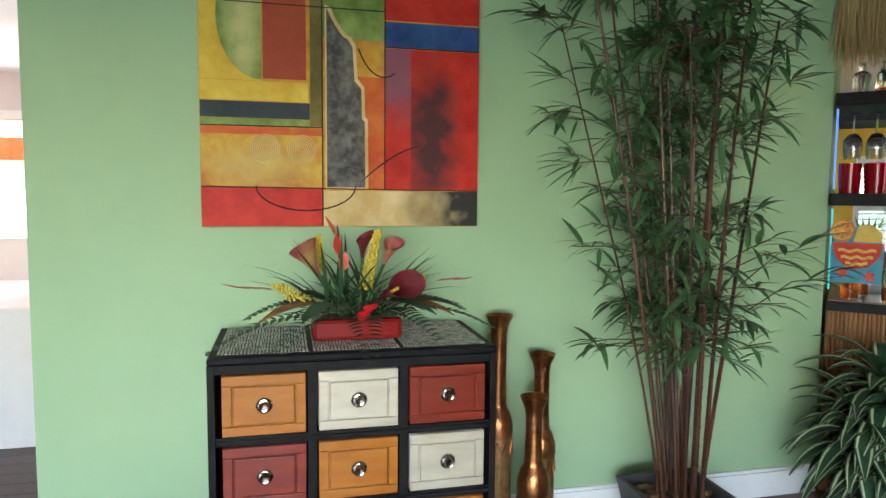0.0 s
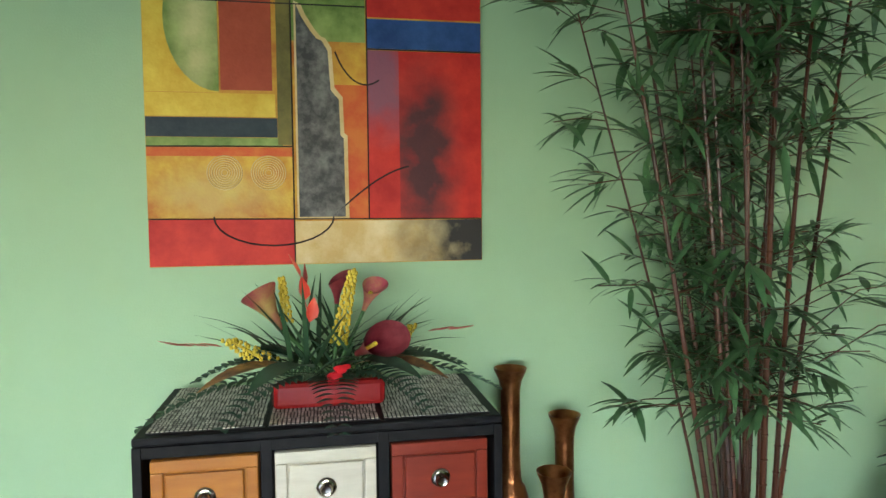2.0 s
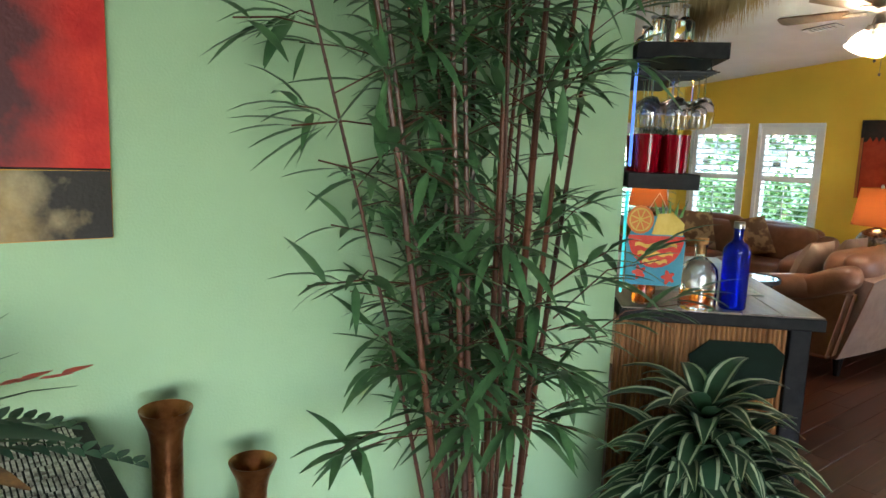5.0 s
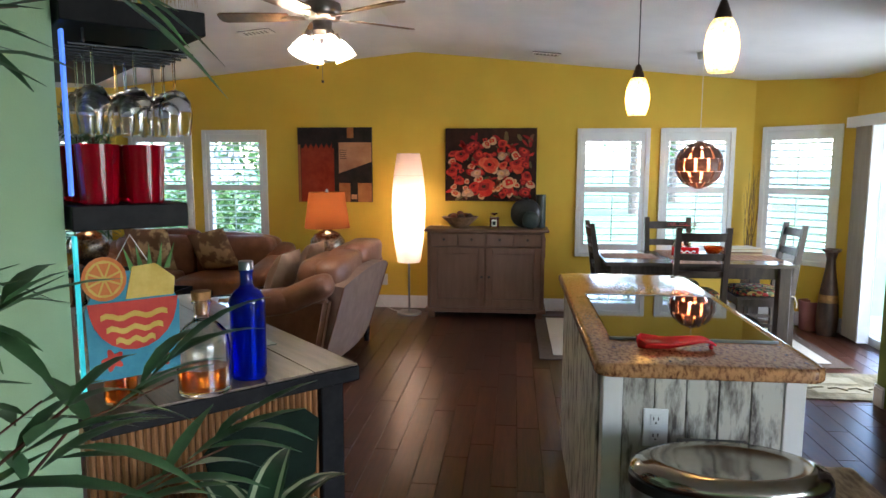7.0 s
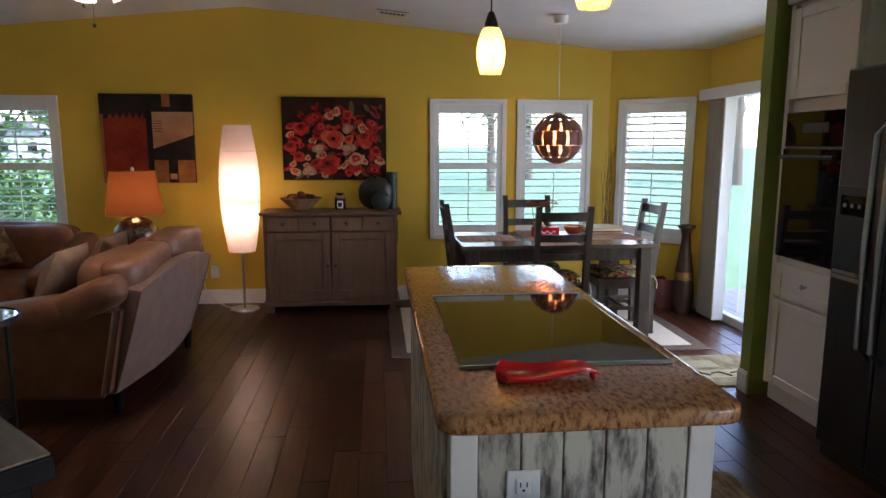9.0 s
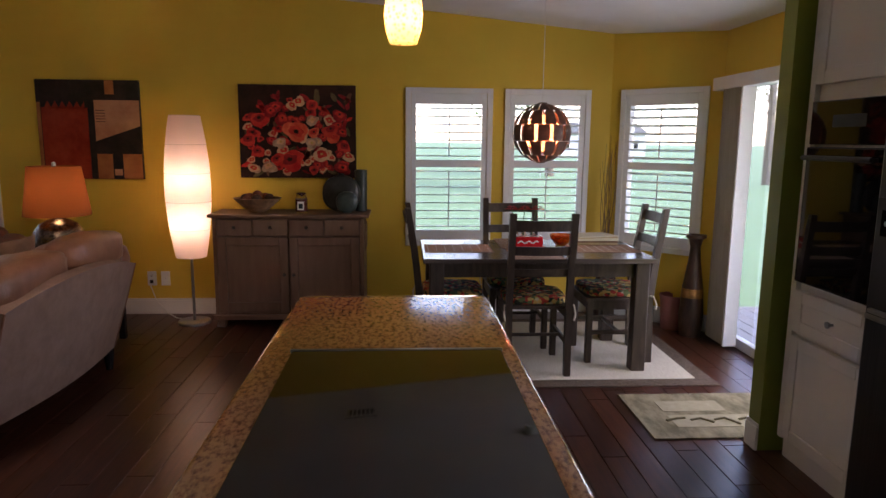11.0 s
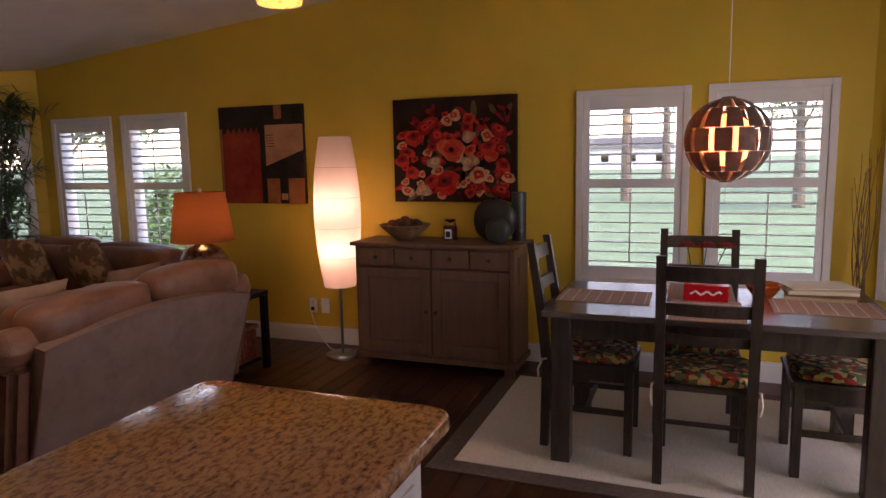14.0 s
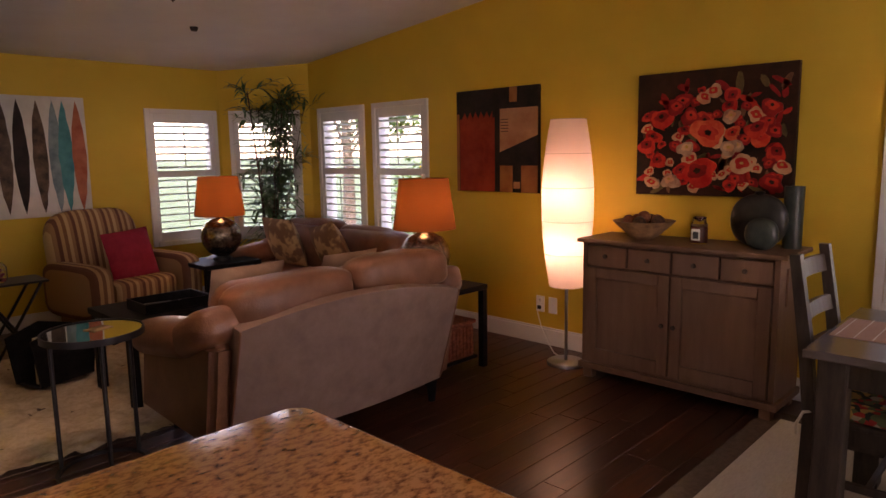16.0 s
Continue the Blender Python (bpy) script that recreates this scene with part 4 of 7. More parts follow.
ct = thing("coffee_table", "low black coffee table on the shag rug", "coffee table", 6.0, 4.62, 0)
part("tabletop", box(-0.35, 0.35, -0.30, 0.30, 0.48, 0.52, 0.005), M_BLACKW, ct)
for x in (-0.31, 0.31):
    for y in (-0.26, 0.26):
        part("leg", box(x - 0.025, x + 0.025, y - 0.025, y + 0.025, 0.0, 0.479), M_BLACKW, ct)
tr = thing("serving_tray", "black tray holding remote controls", "tray", 6.0, 4.55, 0.5205)
part("tray_base", box(-0.2, 0.2, -0.14, 0.14, 0, 0.008), M_BLACKW, tr)
for a in ((-0.2, 0.2, -0.14, -0.13), (-0.2, 0.2, 0.13, 0.14), (-0.2, -0.19, -0.129, 0.129), (0.19, 0.2, -0.129, 0.129)):
    part("tray_wall", box(*a, 0.0085, 0.06), M_BLACKW, tr)
rm = thing("remote_control", "grey remote control in the tray", "remote control", 6.02, 4.54, 0.529, 25)
part("case", box(-0.08, 0.08, -0.02, 0.02, 0, 0.018, 0.005), M_STEEL, rm)
rm = thing("remote_control", "black remote control in the tray", "remote control", 5.95, 4.60, 0.529, -10)
part("case", box(-0.08, 0.08, -0.02, 0.02, 0, 0.018, 0.005), M_BLACK, rm)

M_MIRR = mat("mirror tabletop", (0.62, 0.64, 0.62), rough=0.04, metal=1.0)
st = thing("round_side_table", "round glass-topped side table on thin black legs", "side table", 5.30, 3.74, 0.055)
part("tabletop", lathe([(0, 0.585), (0.20, 0.585), (0.205, 0.592), (0.2, 0.6), (0, 0.6)], 40), M_MIRR, st, smooth=True)
part("rim", lathe([(0.201, 0.575), (0.212, 0.575), (0.212, 0.605), (0.2055, 0.605)], 40), M_BLACK, st, smooth=True)
for i in range(3):
    a = radians(20 + 120 * i)
    part("leg", tube([(0.19 * math.cos(a), 0.19 * math.sin(a), 0.575), (0.19 * math.cos(a), 0.19 * math.sin(a), -0.055)], 0.010), M_BLACK, st)
part("ring", lathe([(0.18, -0.055), (0.2, -0.055), (0.2, -0.04), (0.18, -0.04), (0.18, -0.055)], 32), M_BLACK, st)
cp = thing("paper_card", "small printed card on the round table", "card", 5.33, 3.76, 0.6555, 20)
part("sheet", box(-0.05, 0.05, -0.035, 0.035, 0, 0.003), M_PIL1, cp)

# ---- lamps and fittings on the ceiling ----
lamp("door_light", "AREA", P_DOOR, look((6.29, YR - 0.02, 0.97), (6.29, 2, 0.97)), (0.88, 0.96, 1.0), 1.05, 1.7)
# added fill lamp in the back opening, brightens the green wall and entry
lamp("back_fill_light", "AREA", P_BACK, look((-0.7, -2.56, 1.28), (-0.7, 0, 1.2)), (0.95, 0.98, 1.0), 3.3, 1.5)
M_CRACK = shade_mat("amber crackle glass", (0.95, 0.55, 0.16), 0.06)
nt = M_CRACK.node_tree
vor = nt.nodes.new("ShaderNodeTexVoronoi")
vor.inputs["Scale"].default_value = 70
tcn = nt.nodes.new("ShaderNodeTexCoord")
nt.links.new(tcn.outputs["Object"], vor.inputs["Vector"])
rp = nt.nodes.new("ShaderNodeValToRGB")
rp.color_ramp.elements[0].color, rp.color_ramp.elements[1].color = (0.55, 0.18, 0.02, 1), (1.0, 0.72, 0.30, 1)
rp.color_ramp.elements[1].position = 0.5
nt.links.new(vor.outputs["Distance"], rp.inputs[0])
for n in nt.nodes:
    if n.bl_idname in ("ShaderNodeBsdfTranslucent", "ShaderNodeBsdfDiffuse"):
        nt.links.new(rp.outputs[0], n.inputs["Color"])


def pendant(x, y, z):
    p = thing("pendant_lamp", "lit amber crackle glass pendant lamp above the island", "lamp", x, y, z, group="pendants over the island")
    part("shade", lathe([(0.042, 0.0), (0.055, 0.04), (0.060, 0.085), (0.055, 0.13), (0.040, 0.172), (0.030, 0.185)], 28), M_CRACK, p, "amber crackle glass shade", smooth=True)
    part("cap", lathe([(0.032, 0.18), (0.028, 0.20), (0.012, 0.245), (0.006, 0.25), (0, 0.25)], 20), M_DARKW, p, smooth=True)
    part("cord", tube([(0, 0, 0.245), (0, 0, ceil_z(y) - z - 0.02)], 0.003, 6), M_BLACK, p)
    part("canopy", lathe([(0, ceil_z(y) - z - 0.025), (0.05, ceil_z(y) - z - 0.02), (0.055, ceil_z(y) - z), (0, ceil_z(y) - z)], 20), M_DARKW, p, smooth=True)
    lamp("pendant_bulb", "POINT", P_PEND, pose(x, y, z + 0.08), (1, 0.74, 0.42), 0.022)


pendant(4.90, 1.36, 1.745)
pendant(3.95, 1.24, 1.825)

M_PLATE = mat("dark painted plate", (0.10, 0.075, 0.06), (0.14, 0.105, 0.085), 0.45, scale=6)
bl = thing("globe_pendant", "globe pendant lamp of stepped dark plates", "lamp", 7.10, 0.462, 1.507)
R = 0.19
G = 12
for g in range(G):
    cells = [(-80, -48.4), (-47.6, -16.4), (-15.6, 15.6), (16.4, 47.6), (48.4, 80)]
    for k, (la, lb) in enumerate(cells):
        c = 360 / G * (g + (0.24 if k % 2 else -0.24))
        hw = 360 / G * 0.385
        bb = bmesh.new()
        outer = []
        for j in range(4):
            row = []
            for i in range(4):
                lat = radians(la + (lb - la) * j / 3)
                lon = radians(c - hw + 2 * hw * i / 3)
                row.append(bb.verts.new((R * math.cos(lat) * math.cos(lon), R * math.cos(lat) * math.sin(lon), R * math.sin(lat))))
            outer.append(row)
        for j in range(3):
            for i in range(3):
                bb.faces.new((outer[j][i], outer[j][i + 1], outer[j + 1][i + 1], outer[j + 1][i]))
        bmesh.ops.solidify(bb, geom=bb.faces[:], thickness=0.004)
        part("plate", bb, M_PLATE, bl)
M_INNER = mat("copper coloured inner sphere", (0.75, 0.30, 0.16), (0.80, 0.34, 0.2), 0.5, scale=5)
part("stem", tube([(0, 0, 0.04), (0, 0, ceil_z(0.46) - 1.507)], 0.0022, 8), M_WHITE, bl)
part("socket", lathe([(0, 0.035), (0.022, 0.035), (0.022, 0.09), (0, 0.09)], 14), M_WHITE, bl)
part("canopy", lathe([(0, ceil_z(0.46) - 1.507 - 0.07), (0.045, ceil_z(0.46) - 1.507 - 0.06), (0.055, ceil_z(0.46) - 1.507 - 0.005), (0, ceil_z(0.46) - 1.507)], 24), M_WHITE, bl, smooth=True)
part("cage_pole", lathe([(0, 0.188), (0.03, 0.187), (0.03, 0.193), (0, 0.194)], 16), M_PLATE, bl)
part("cage_pole", lathe([(0, -0.194), (0.03, -0.193), (0.03, -0.187), (0, -0.188)], 16), M_PLATE, bl)
part("inner_sphere", lathe([(0, -0.12)] + [(0.12 * math.cos(radians(a)), 0.12 * math.sin(radians(a))) for a in range(-80, 81, 20)] + [(0, 0.12)], 24), shade_mat("frosted inner sphere", (0.95, 0.48, 0.28), 0.3), bl, smooth=True)
part("pull_cord", tube([(0, 0, -0.19), (0, 0, -0.29)], 0.002, 6), M_WHITE, bl)
lamp("globe_bulb", "POINT", P_BALL, pose(7.10, 0.462, 1.507), (1, 0.60, 0.36), 0.03)

fx, fy = 5.45, 3.13
fzc = ceil_z(fy)
fan = thing("ceiling_fan", "ceiling fan with wooden blades and frosted lit shades", "ceiling fan", fx, fy, fzc)
M_PEWT = mat("pewter fan metal", (0.20, 0.17, 0.15), (0.30, 0.26, 0.23), 0.3, 0.9, scale=8)
M_BLADE = mat("fan blade walnut", (0.09, 0.045, 0.022), (0.17, 0.09, 0.045), 0.4, scale=5, stretch=(1, 8, 8))
part("downrod", lathe([(0, 0), (0.06, 0), (0.05, -0.05), (0.014, -0.06), (0.014, -0.16), (0, -0.16)], 20), M_PEWT, fan, smooth=True)
part("motor", lathe([(0, -0.15), (0.05, -0.15), (0.11, -0.18), (0.12, -0.23), (0.10, -0.27), (0.06, -0.28), (0.055, -0.32), (0.07, -0.34), (0.06, -0.37), (0, -0.38)], 28), M_PEWT, fan, smooth=True)
for i in range(5):
    a = 22 + 72 * i
    mm = pose(0, 0, -0.255, 0, 0, a) @ pose(0, 0, 0, 11, 0, 0)
    b = prism([(0.20, -0.045), (0.26, -0.058), (0.60, -0.065), (0.625, -0.045), (0.63, 0), (0.625, 0.045), (0.60, 0.065), (0.26, 0.058), (0.20, 0.045)], -0.004, 0.004, "z")
    b.transform(mm)
    bl_ = part("blade", b, M_BLADE, fan)
    b = prism([(0.08, -0.02), (0.20, -0.03), (0.25, 0), (0.20, 0.03), (0.08, 0.02)], -0.01, -0.0045, "z")
    b.transform(mm)
    part("blade_iron", b, M_PEWT, bl_)
M_FROST = shade_mat("frosted glass shade", (0.97, 0.92, 0.82), 0.08)
for i in range(4):
    a = 40 + 90 * i
    mm = pose(0, 0, -0.36, 0, 0, a) @ pose(0.09, 0, -0.005, 0, 0, 0) @ pose(0, 0, 0, 0, -28, 0)
    s_ = part("light_arm", lathe([(0, 0.02), (0.018, 0.02), (0.022, -0.03), (0, -0.03)], 12, m=mm), M_PEWT, fan)
    part("shade", lathe([(0.024, -0.02), (0.04, -0.05), (0.055, -0.09), (0.062, -0.125), (0.07, -0.14)], 24, m=mm), M_FROST, s_, "frosted tulip glass shade", smooth=True)
    pm = pose(fx, fy, fzc) @ mm @ pose(0, 0, -0.075)
    lamp("fan_bulb", "POINT", P_FAN / 4, Matrix.Translation(pm.translation), (1, 0.86, 0.66), 0.024)
for dx, dz in ((0.05, -0.62), (-0.05, -0.55)):
    c_ = part("pull_chain", tube([(dx, 0.02, -0.37), (dx, 0.02, dz)], 0.0015, 5), M_PEWT, fan)
    part("chain_knob", lathe([(0, dz - 0.02), (0.008, dz - 0.012), (0.008, dz), (0, dz)], 10, m=pose(dx, 0.02, 0)), M_DARKW, c_)


def vent(x, y, w, d):
    z = ceil_z(y)
    v = thing("ceiling_vent", "white slatted air vent in the ceiling", "vent", x, y, z - 0.001, group="ceiling vents")
    v.matrix_world = pose(x, y, z - 0.006, math.degrees(math.atan2(ceil_z(y + 0.1) - ceil_z(y - 0.1), 0.2)), 0, 0)
    part("backing", box(-w / 2, w / 2, -d / 2, d / 2, -0.002, 0.003), M_BLACK, v)
    for a in ((-w / 2, w / 2, -d / 2, -d / 2 + 0.02), (-w / 2, w / 2, d / 2 - 0.02, d / 2), (-w / 2, -w / 2 + 0.02, -d / 2 + 0.02, d / 2 - 0.02), (w / 2 - 0.02, w / 2, -d / 2 + 0.02, d / 2 - 0.02)):
        part("frame", box(*a, -0.010, -0.0025), M_TRIM, v)
    n = 7
    for i in range(n):
        yy = -d / 2 + 0.03 + (d - 0.06) * i / (n - 1)
        part("slat", box(-w / 2 + 0.02, w / 2 - 0.02, yy - 0.004, yy + 0.004, -0.009, -0.003), M_TRIM, v)


vent(7.75, 1.69, 0.16, 0.26)
vent(6.65, 4.02, 0.16, 0.26)
sd = thing("smoke_detector", "small round ceiling sensor", "detector", 6.78, 5.58, ceil_z(5.58))
part("body", lathe([(0, -0.03), (0.022, -0.03), (0.03, -0.01), (0.03, 0), (0, 0)], 18), M_BLACK, sd, smooth=True)

# ---- pictures ----
def paint(name, c1, c2, sc=9, mix=(0.35, 0.65), rough=0.4):
    return mat(name, c1, c2, rough + 0.12, scale=sc, mix=mix, bump=0.12, bscale=120, spec=0.25)


A = {
    "red": paint("paint red", (0.42, 0.012, 0.012), (0.60, 0.035, 0.02)),
    "gold": paint("paint cream gold", (0.55, 0.36, 0.13), (0.70, 0.55, 0.30)),
    "ochre": paint("paint ochre", (0.45, 0.13, 0.015), (0.65, 0.40, 0.05), 7),
    "navy": paint("paint navy", (0.012, 0.022, 0.032), (0.03, 0.045, 0.055)),
    "yellow": paint("paint yellow", (0.55, 0.30, 0.02), (0.75, 0.55, 0.08), 6),
    "green": paint("paint green", (0.10, 0.16, 0.03), (0.28, 0.36, 0.10), 8),
    "brick": paint("paint brick", (0.32, 0.045, 0.018), (0.40, 0.07, 0.03)),
    "olive": paint("paint olive", (0.10, 0.085, 0.02), (0.20, 0.16, 0.04)),
    "stone": paint("paint stone", (0.045, 0.042, 0.042), (0.22, 0.21, 0.19), 22, (0.4, 0.75)),
    "orange": paint("paint orange", (0.55, 0.06, 0.015), (0.62, 0.16, 0.03)),
    "blue": paint("paint blue", (0.012, 0.045, 0.16), (0.03, 0.09, 0.26)),
    "black": paint("paint black", (0.012, 0.010, 0.010), (0.03, 0.02, 0.018)),
}
def blend(name, ground, smudge, centre, size, strength=1.0, rough=0.4):
    """Paint with a soft smudge of another colour about one place on the canvas."""
    m = paint(name, *ground)
    nt_ = m.node_tree
    b_ = nt_.nodes["Principled BSDF"]
    under = b_.inputs["Base Color"].links[0].from_socket
    tc_ = nt_.nodes.new("ShaderNodeTexCoord")
    mp_ = nt_.nodes.new("ShaderNodeMapping")
    mp_.inputs["Scale"].default_value = (1 / size[0], 0, 1 / size[1])
    mp_.inputs["Location"].default_value = (-centre[0] / size[0], 0, -centre[1] / size[1])
    gr = nt_.nodes.new("ShaderNodeTexGradient")
    gr.gradient_type = "SPHERICAL"
    nz_ = nt_.nodes.new("ShaderNodeTexNoise")
    nz_.inputs["Scale"].default_value, nz_.inputs["Detail"].default_value = 11, 8
    ml = nt_.nodes.new("ShaderNodeMath")
    ml.operation = "MULTIPLY"
    mr_ = nt_.nodes.new("ShaderNodeMapRange")
    mr_.inputs["From Min"].default_value, mr_.inputs["From Max"].default_value = 0.06, 0.38
    mr_.inputs["To Max"].default_value = strength
    mx = nt_.nodes.new("ShaderNodeMix")
    mx.data_type = "RGBA"
    Lk = nt_.links.new
    Lk(tc_.outputs["Object"], mp_.inputs["Vector"])
    Lk(tc_.outputs["Object"], nz_.inputs["Vector"])
    Lk(mp_.outputs[0], gr.inputs[0])
    Lk(gr.outputs["Fac"], ml.inputs[0])
    Lk(nz_.outputs[0], ml.inputs[1])
    Lk(ml.outputs[0], mr_.inputs[0])
    Lk(mr_.outputs[0], mx.inputs["Factor"])
    Lk(under, mx.inputs["A"])
    mx.inputs["B"].default_value = (*smudge, 1)
    Lk(mx.outputs["Result"], b_.inputs["Base Color"])
    return m


RED2 = ((0.42, 0.012, 0.012), (0.60, 0.035, 0.02))
A["smoky"] = blend("paint smoked red", RED2, (0.035, 0.022, 0.026), (0.845, 0.34), (0.16, 0.40), 0.9)
A["mauved"] = blend("paint mauve red", RED2, (0.20, 0.10, 0.15), (0.70, 0.58), (0.16, 0.26), 0.8)
A["goldrust"] = blend("paint rusted gold", ((0.45, 0.13, 0.015), (0.65, 0.42, 0.06), 8), (0.55, 0.40, 0.13), (0.20, 0.22), (0.26, 0.12), 0.7)
A["goldark"] = blend("paint darkened gold", ((0.55, 0.36, 0.13), (0.70, 0.55, 0.30)), (0.03, 0.025, 0.022), (1.03, 0.07), (0.36, 0.5), 1.0)
A["leafy"] = blend("paint leafy green", ((0.10, 0.16, 0.03), (0.28, 0.36, 0.10), 8), (0.62, 0.56, 0.26), (0.15, 0.74), (0.09, 0.3), 0.8)
pic = thing("abstract_painting", "large abstract canvas in red, gold and grey blocks", "painting", 0.075, 2.948, 1.255)
PW, PH = 1.03, 1.0
part("canvas", box(0, PW, -0.034, -0.002, 0, PH, 0.003), A["ochre"], pic)


def patch(name, material, poly, depth, parent=None):
    part(name, prism(poly, -0.0345 - depth, -0.0342, "y"), material, parent or pic)


def rect(a, b, c, d):
    return [(a, c), (b, c), (b, d), (a, d)]


patch("red_block", A["red"], rect(0.002, 0.428, 0.002, 0.143), 0.001)
patch("gold_block", A["goldark"], rect(0.433, 1.028, 0.002, 0.135), 0.001)
patch("ochre_block", A["goldrust"], rect(0.002, 0.428, 0.148, 0.362), 0.001)
patch("brick_band", A["orange"], rect(0.002, 0.428, 0.335, 0.362), 0.0012)
patch("olive_band", A["green"], rect(0.002, 0.40, 0.366, 0.392), 0.001)
patch("navy_band", A["navy"], rect(0.002, 0.385, 0.393, 0.452), 0.0014)
patch("yellow_band", A["yellow"], rect(0.002, 0.38, 0.455, 0.525), 0.001)
patch("yellow_block", A["yellow"], rect(0.002, 0.215, 0.527, 0.998), 0.001)
arc = [(0.215, 0.53)] + [(0.215 - 0.155 * math.sin(radians(a)), 0.75 - 0.22 * math.cos(radians(a))) for a in range(10, 171, 10)] + [(0.215, 0.97)]
patch("green_arc", A["leafy"], arc, 0.0018)
patch("brick_block", A["brick"], rect(0.22, 0.372, 0.535, 0.86), 0.0016)
patch("brick_block", A["red"], rect(0.22, 0.40, 0.862, 0.998), 0.001)
patch("olive_strip", A["olive"], rect(0.386, 0.43, 0.37, 0.998), 0.0012)
patch("olive_block", A["green"], rect(0.432, 0.658, 0.69, 0.998), 0.001)
patch("ochre_block", A["ochre"], rect(0.57, 0.658, 0.56, 0.688), 0.001)
patch("orange_strip", A["orange"], rect(0.56, 0.660, 0.14, 0.558), 0.001)
patch("red_field", A["mauved"], rect(0.664, 0.762, 0.14, 0.668), 0.001)
patch("red_field", A["smoky"], rect(0.762, 1.028, 0.14, 0.668), 0.001)
patch("blue_band", A["blue"], rect(0.664, 1.028, 0.674, 0.765), 0.0012)
patch("red_field", A["red"], rect(0.664, 1.028, 0.770, 0.998), 0.001)
edge = [(0.44, 0.14), (0.60, 0.14), (0.598, 0.40), (0.588, 0.41), (0.585, 0.52), (0.572, 0.535), (0.56, 0.55), (0.553, 0.67), (0.535, 0.70), (0.52, 0.705), (0.50, 0.73), (0.475, 0.77), (0.462, 0.80), (0.44, 0.81)]
patch("gold_edge", A["gold"], edge, 0.0022)
patch("stone_strip", A["stone"], [(u + (0.006 if u < 0.45 else -0.012), v + (0.008 if v < 0.2 else -0.008)) for u, v in edge], 0.0034)
for pts in ([(0.19 + 0.19 * (1 - math.cos(a)) * 0.95, 0.15 - 0.09 * math.sin(a)) for a in [i * math.pi / 14 for i in range(15)]],
            [(0.55 + 0.02 * i, 0.15 + 0.16 * math.sin(i / 9)) for i in range(13)],
            [(0.658 - 0.12 * (math.sin(radians(a))), 0.82 - 0.26 * math.cos(radians(a))) for a in range(-20, 60, 8)]):
    part("drawn_line", tube([(u, -0.0355, v) for u, v in pts], 0.0028, 5), A["black"], pic)
for a, c in (((0.43, 0.002), (0.43, 0.998)), ((0.002, 0.1455), (1.028, 0.1375)), ((0.002, 0.364), (0.43, 0.366)), ((0.662, 0.14), (0.662, 0.998)), ((0.664, 0.671), (1.028, 0.671)), ((0.09, 0.80), (0.658, 0.80))):
    part("drawn_line", tube([(a[0], -0.036, a[1]), (c[0], -0.036, c[1])], 0.0022, 5), A["black"], pic)
for u in (0.225, 0.355):
    for r in (0.008, 0.015, 0.022, 0.029, 0.036, 0.043, 0.05):
        part("scratched_ring", lathe([(r, 0), (r + 0.0016, 0.0015), (r + 0.003, 0)], 24, m=pose(u, -0.0360, 0.285, 90, 0, 0)), A["gold"], pic)

fp = thing("flower_painting", "red and white poppy canvas on a dark ground", "painting")
fp.matrix_world = pose(XF - 0.002, 2.675, 1.14, 0, 0, -90)
FW, FH = 0.93, 0.74
M_FBG = paint("paint dark brown ground", (0.007, 0.005, 0.004), (0.05, 0.016, 0.009), 4)
part("canvas", box(0, FW, -0.035, 0, 0, FH, 0.003), M_FBG, fp)
M_DAB1 = paint("dab olive", (0.06, 0.05, 0.02), (0.17, 0.13, 0.05), 12)
M_DAB2 = paint("dab umber", (0.10, 0.04, 0.02), (0.24, 0.12, 0.06), 12)
F = [paint("petal red", (0.48, 0.012, 0.012), (0.70, 0.06, 0.03), 12), paint("petal cream", (0.28, 0.13, 0.08), (0.54, 0.38, 0.25), 12), paint("petal deep red", (0.20, 0.008, 0.01), (0.40, 0.02, 0.02), 12), paint("petal peach", (0.55, 0.25, 0.13), (0.70, 0.45, 0.25), 12)]
rng = random.Random(5)


def bloom_outline(u, v, r, k, lobes, squash, turn):
    n = 30
    poly = []
    for i in range(n):
        a = 2 * math.pi * i / n
        rr = r * (0.86 + 0.09 * math.cos(lobes * a + k) + 0.22 * noise.noise(Vector((math.cos(a) * 1.4, math.sin(a) * 1.4, k * 3.7))))
        x, y = rr * math.cos(a), rr * squash * math.sin(a)
        poly.append((min(FW - 0.004, max(0.004, u + x * math.cos(turn) - y * math.sin(turn))), min(FH - 0.004, max(0.004, v + x * math.sin(turn) + y * math.cos(turn)))))
    return poly


def flower(u, v, r, tone, k):
    """A loose poppy: an outer bloom, a lighter or darker fold inside it, and an eye."""
    d = 0.0005 + 0.00009 * k
    turn, squash = rng.uniform(-0.6, 0.6), rng.uniform(0.7, 0.95)
    f_ = part("flower", prism(bloom_outline(u, v, r, k, 3, squash, turn), -0.0353 - d, -0.0351, "y"), F[tone], fp)
    inner = {0: 2, 1: 3, 2: 0, 3: 0, 4: 0}[tone]
    du, dv = r * rng.uniform(-0.15, 0.15), r * rng.uniform(0.0, 0.22)
    part("petal_fold", prism(bloom_outline(u + du, v + dv, r * 0.62, k + 0.5, 4, squash * 0.85, turn), -0.03545 - d, -0.0353 - d, "y"), F[inner], f_)
    part("eye", prism(bloom_outline(u + du, v + dv * 1.2, r * rng.uniform(0.16, 0.24), k + 0.2, 5, 0.8, turn), -0.0356 - d, -0.03545 - d, "y"), M_FBG if tone in (0, 2, 4) else F[5], f_)


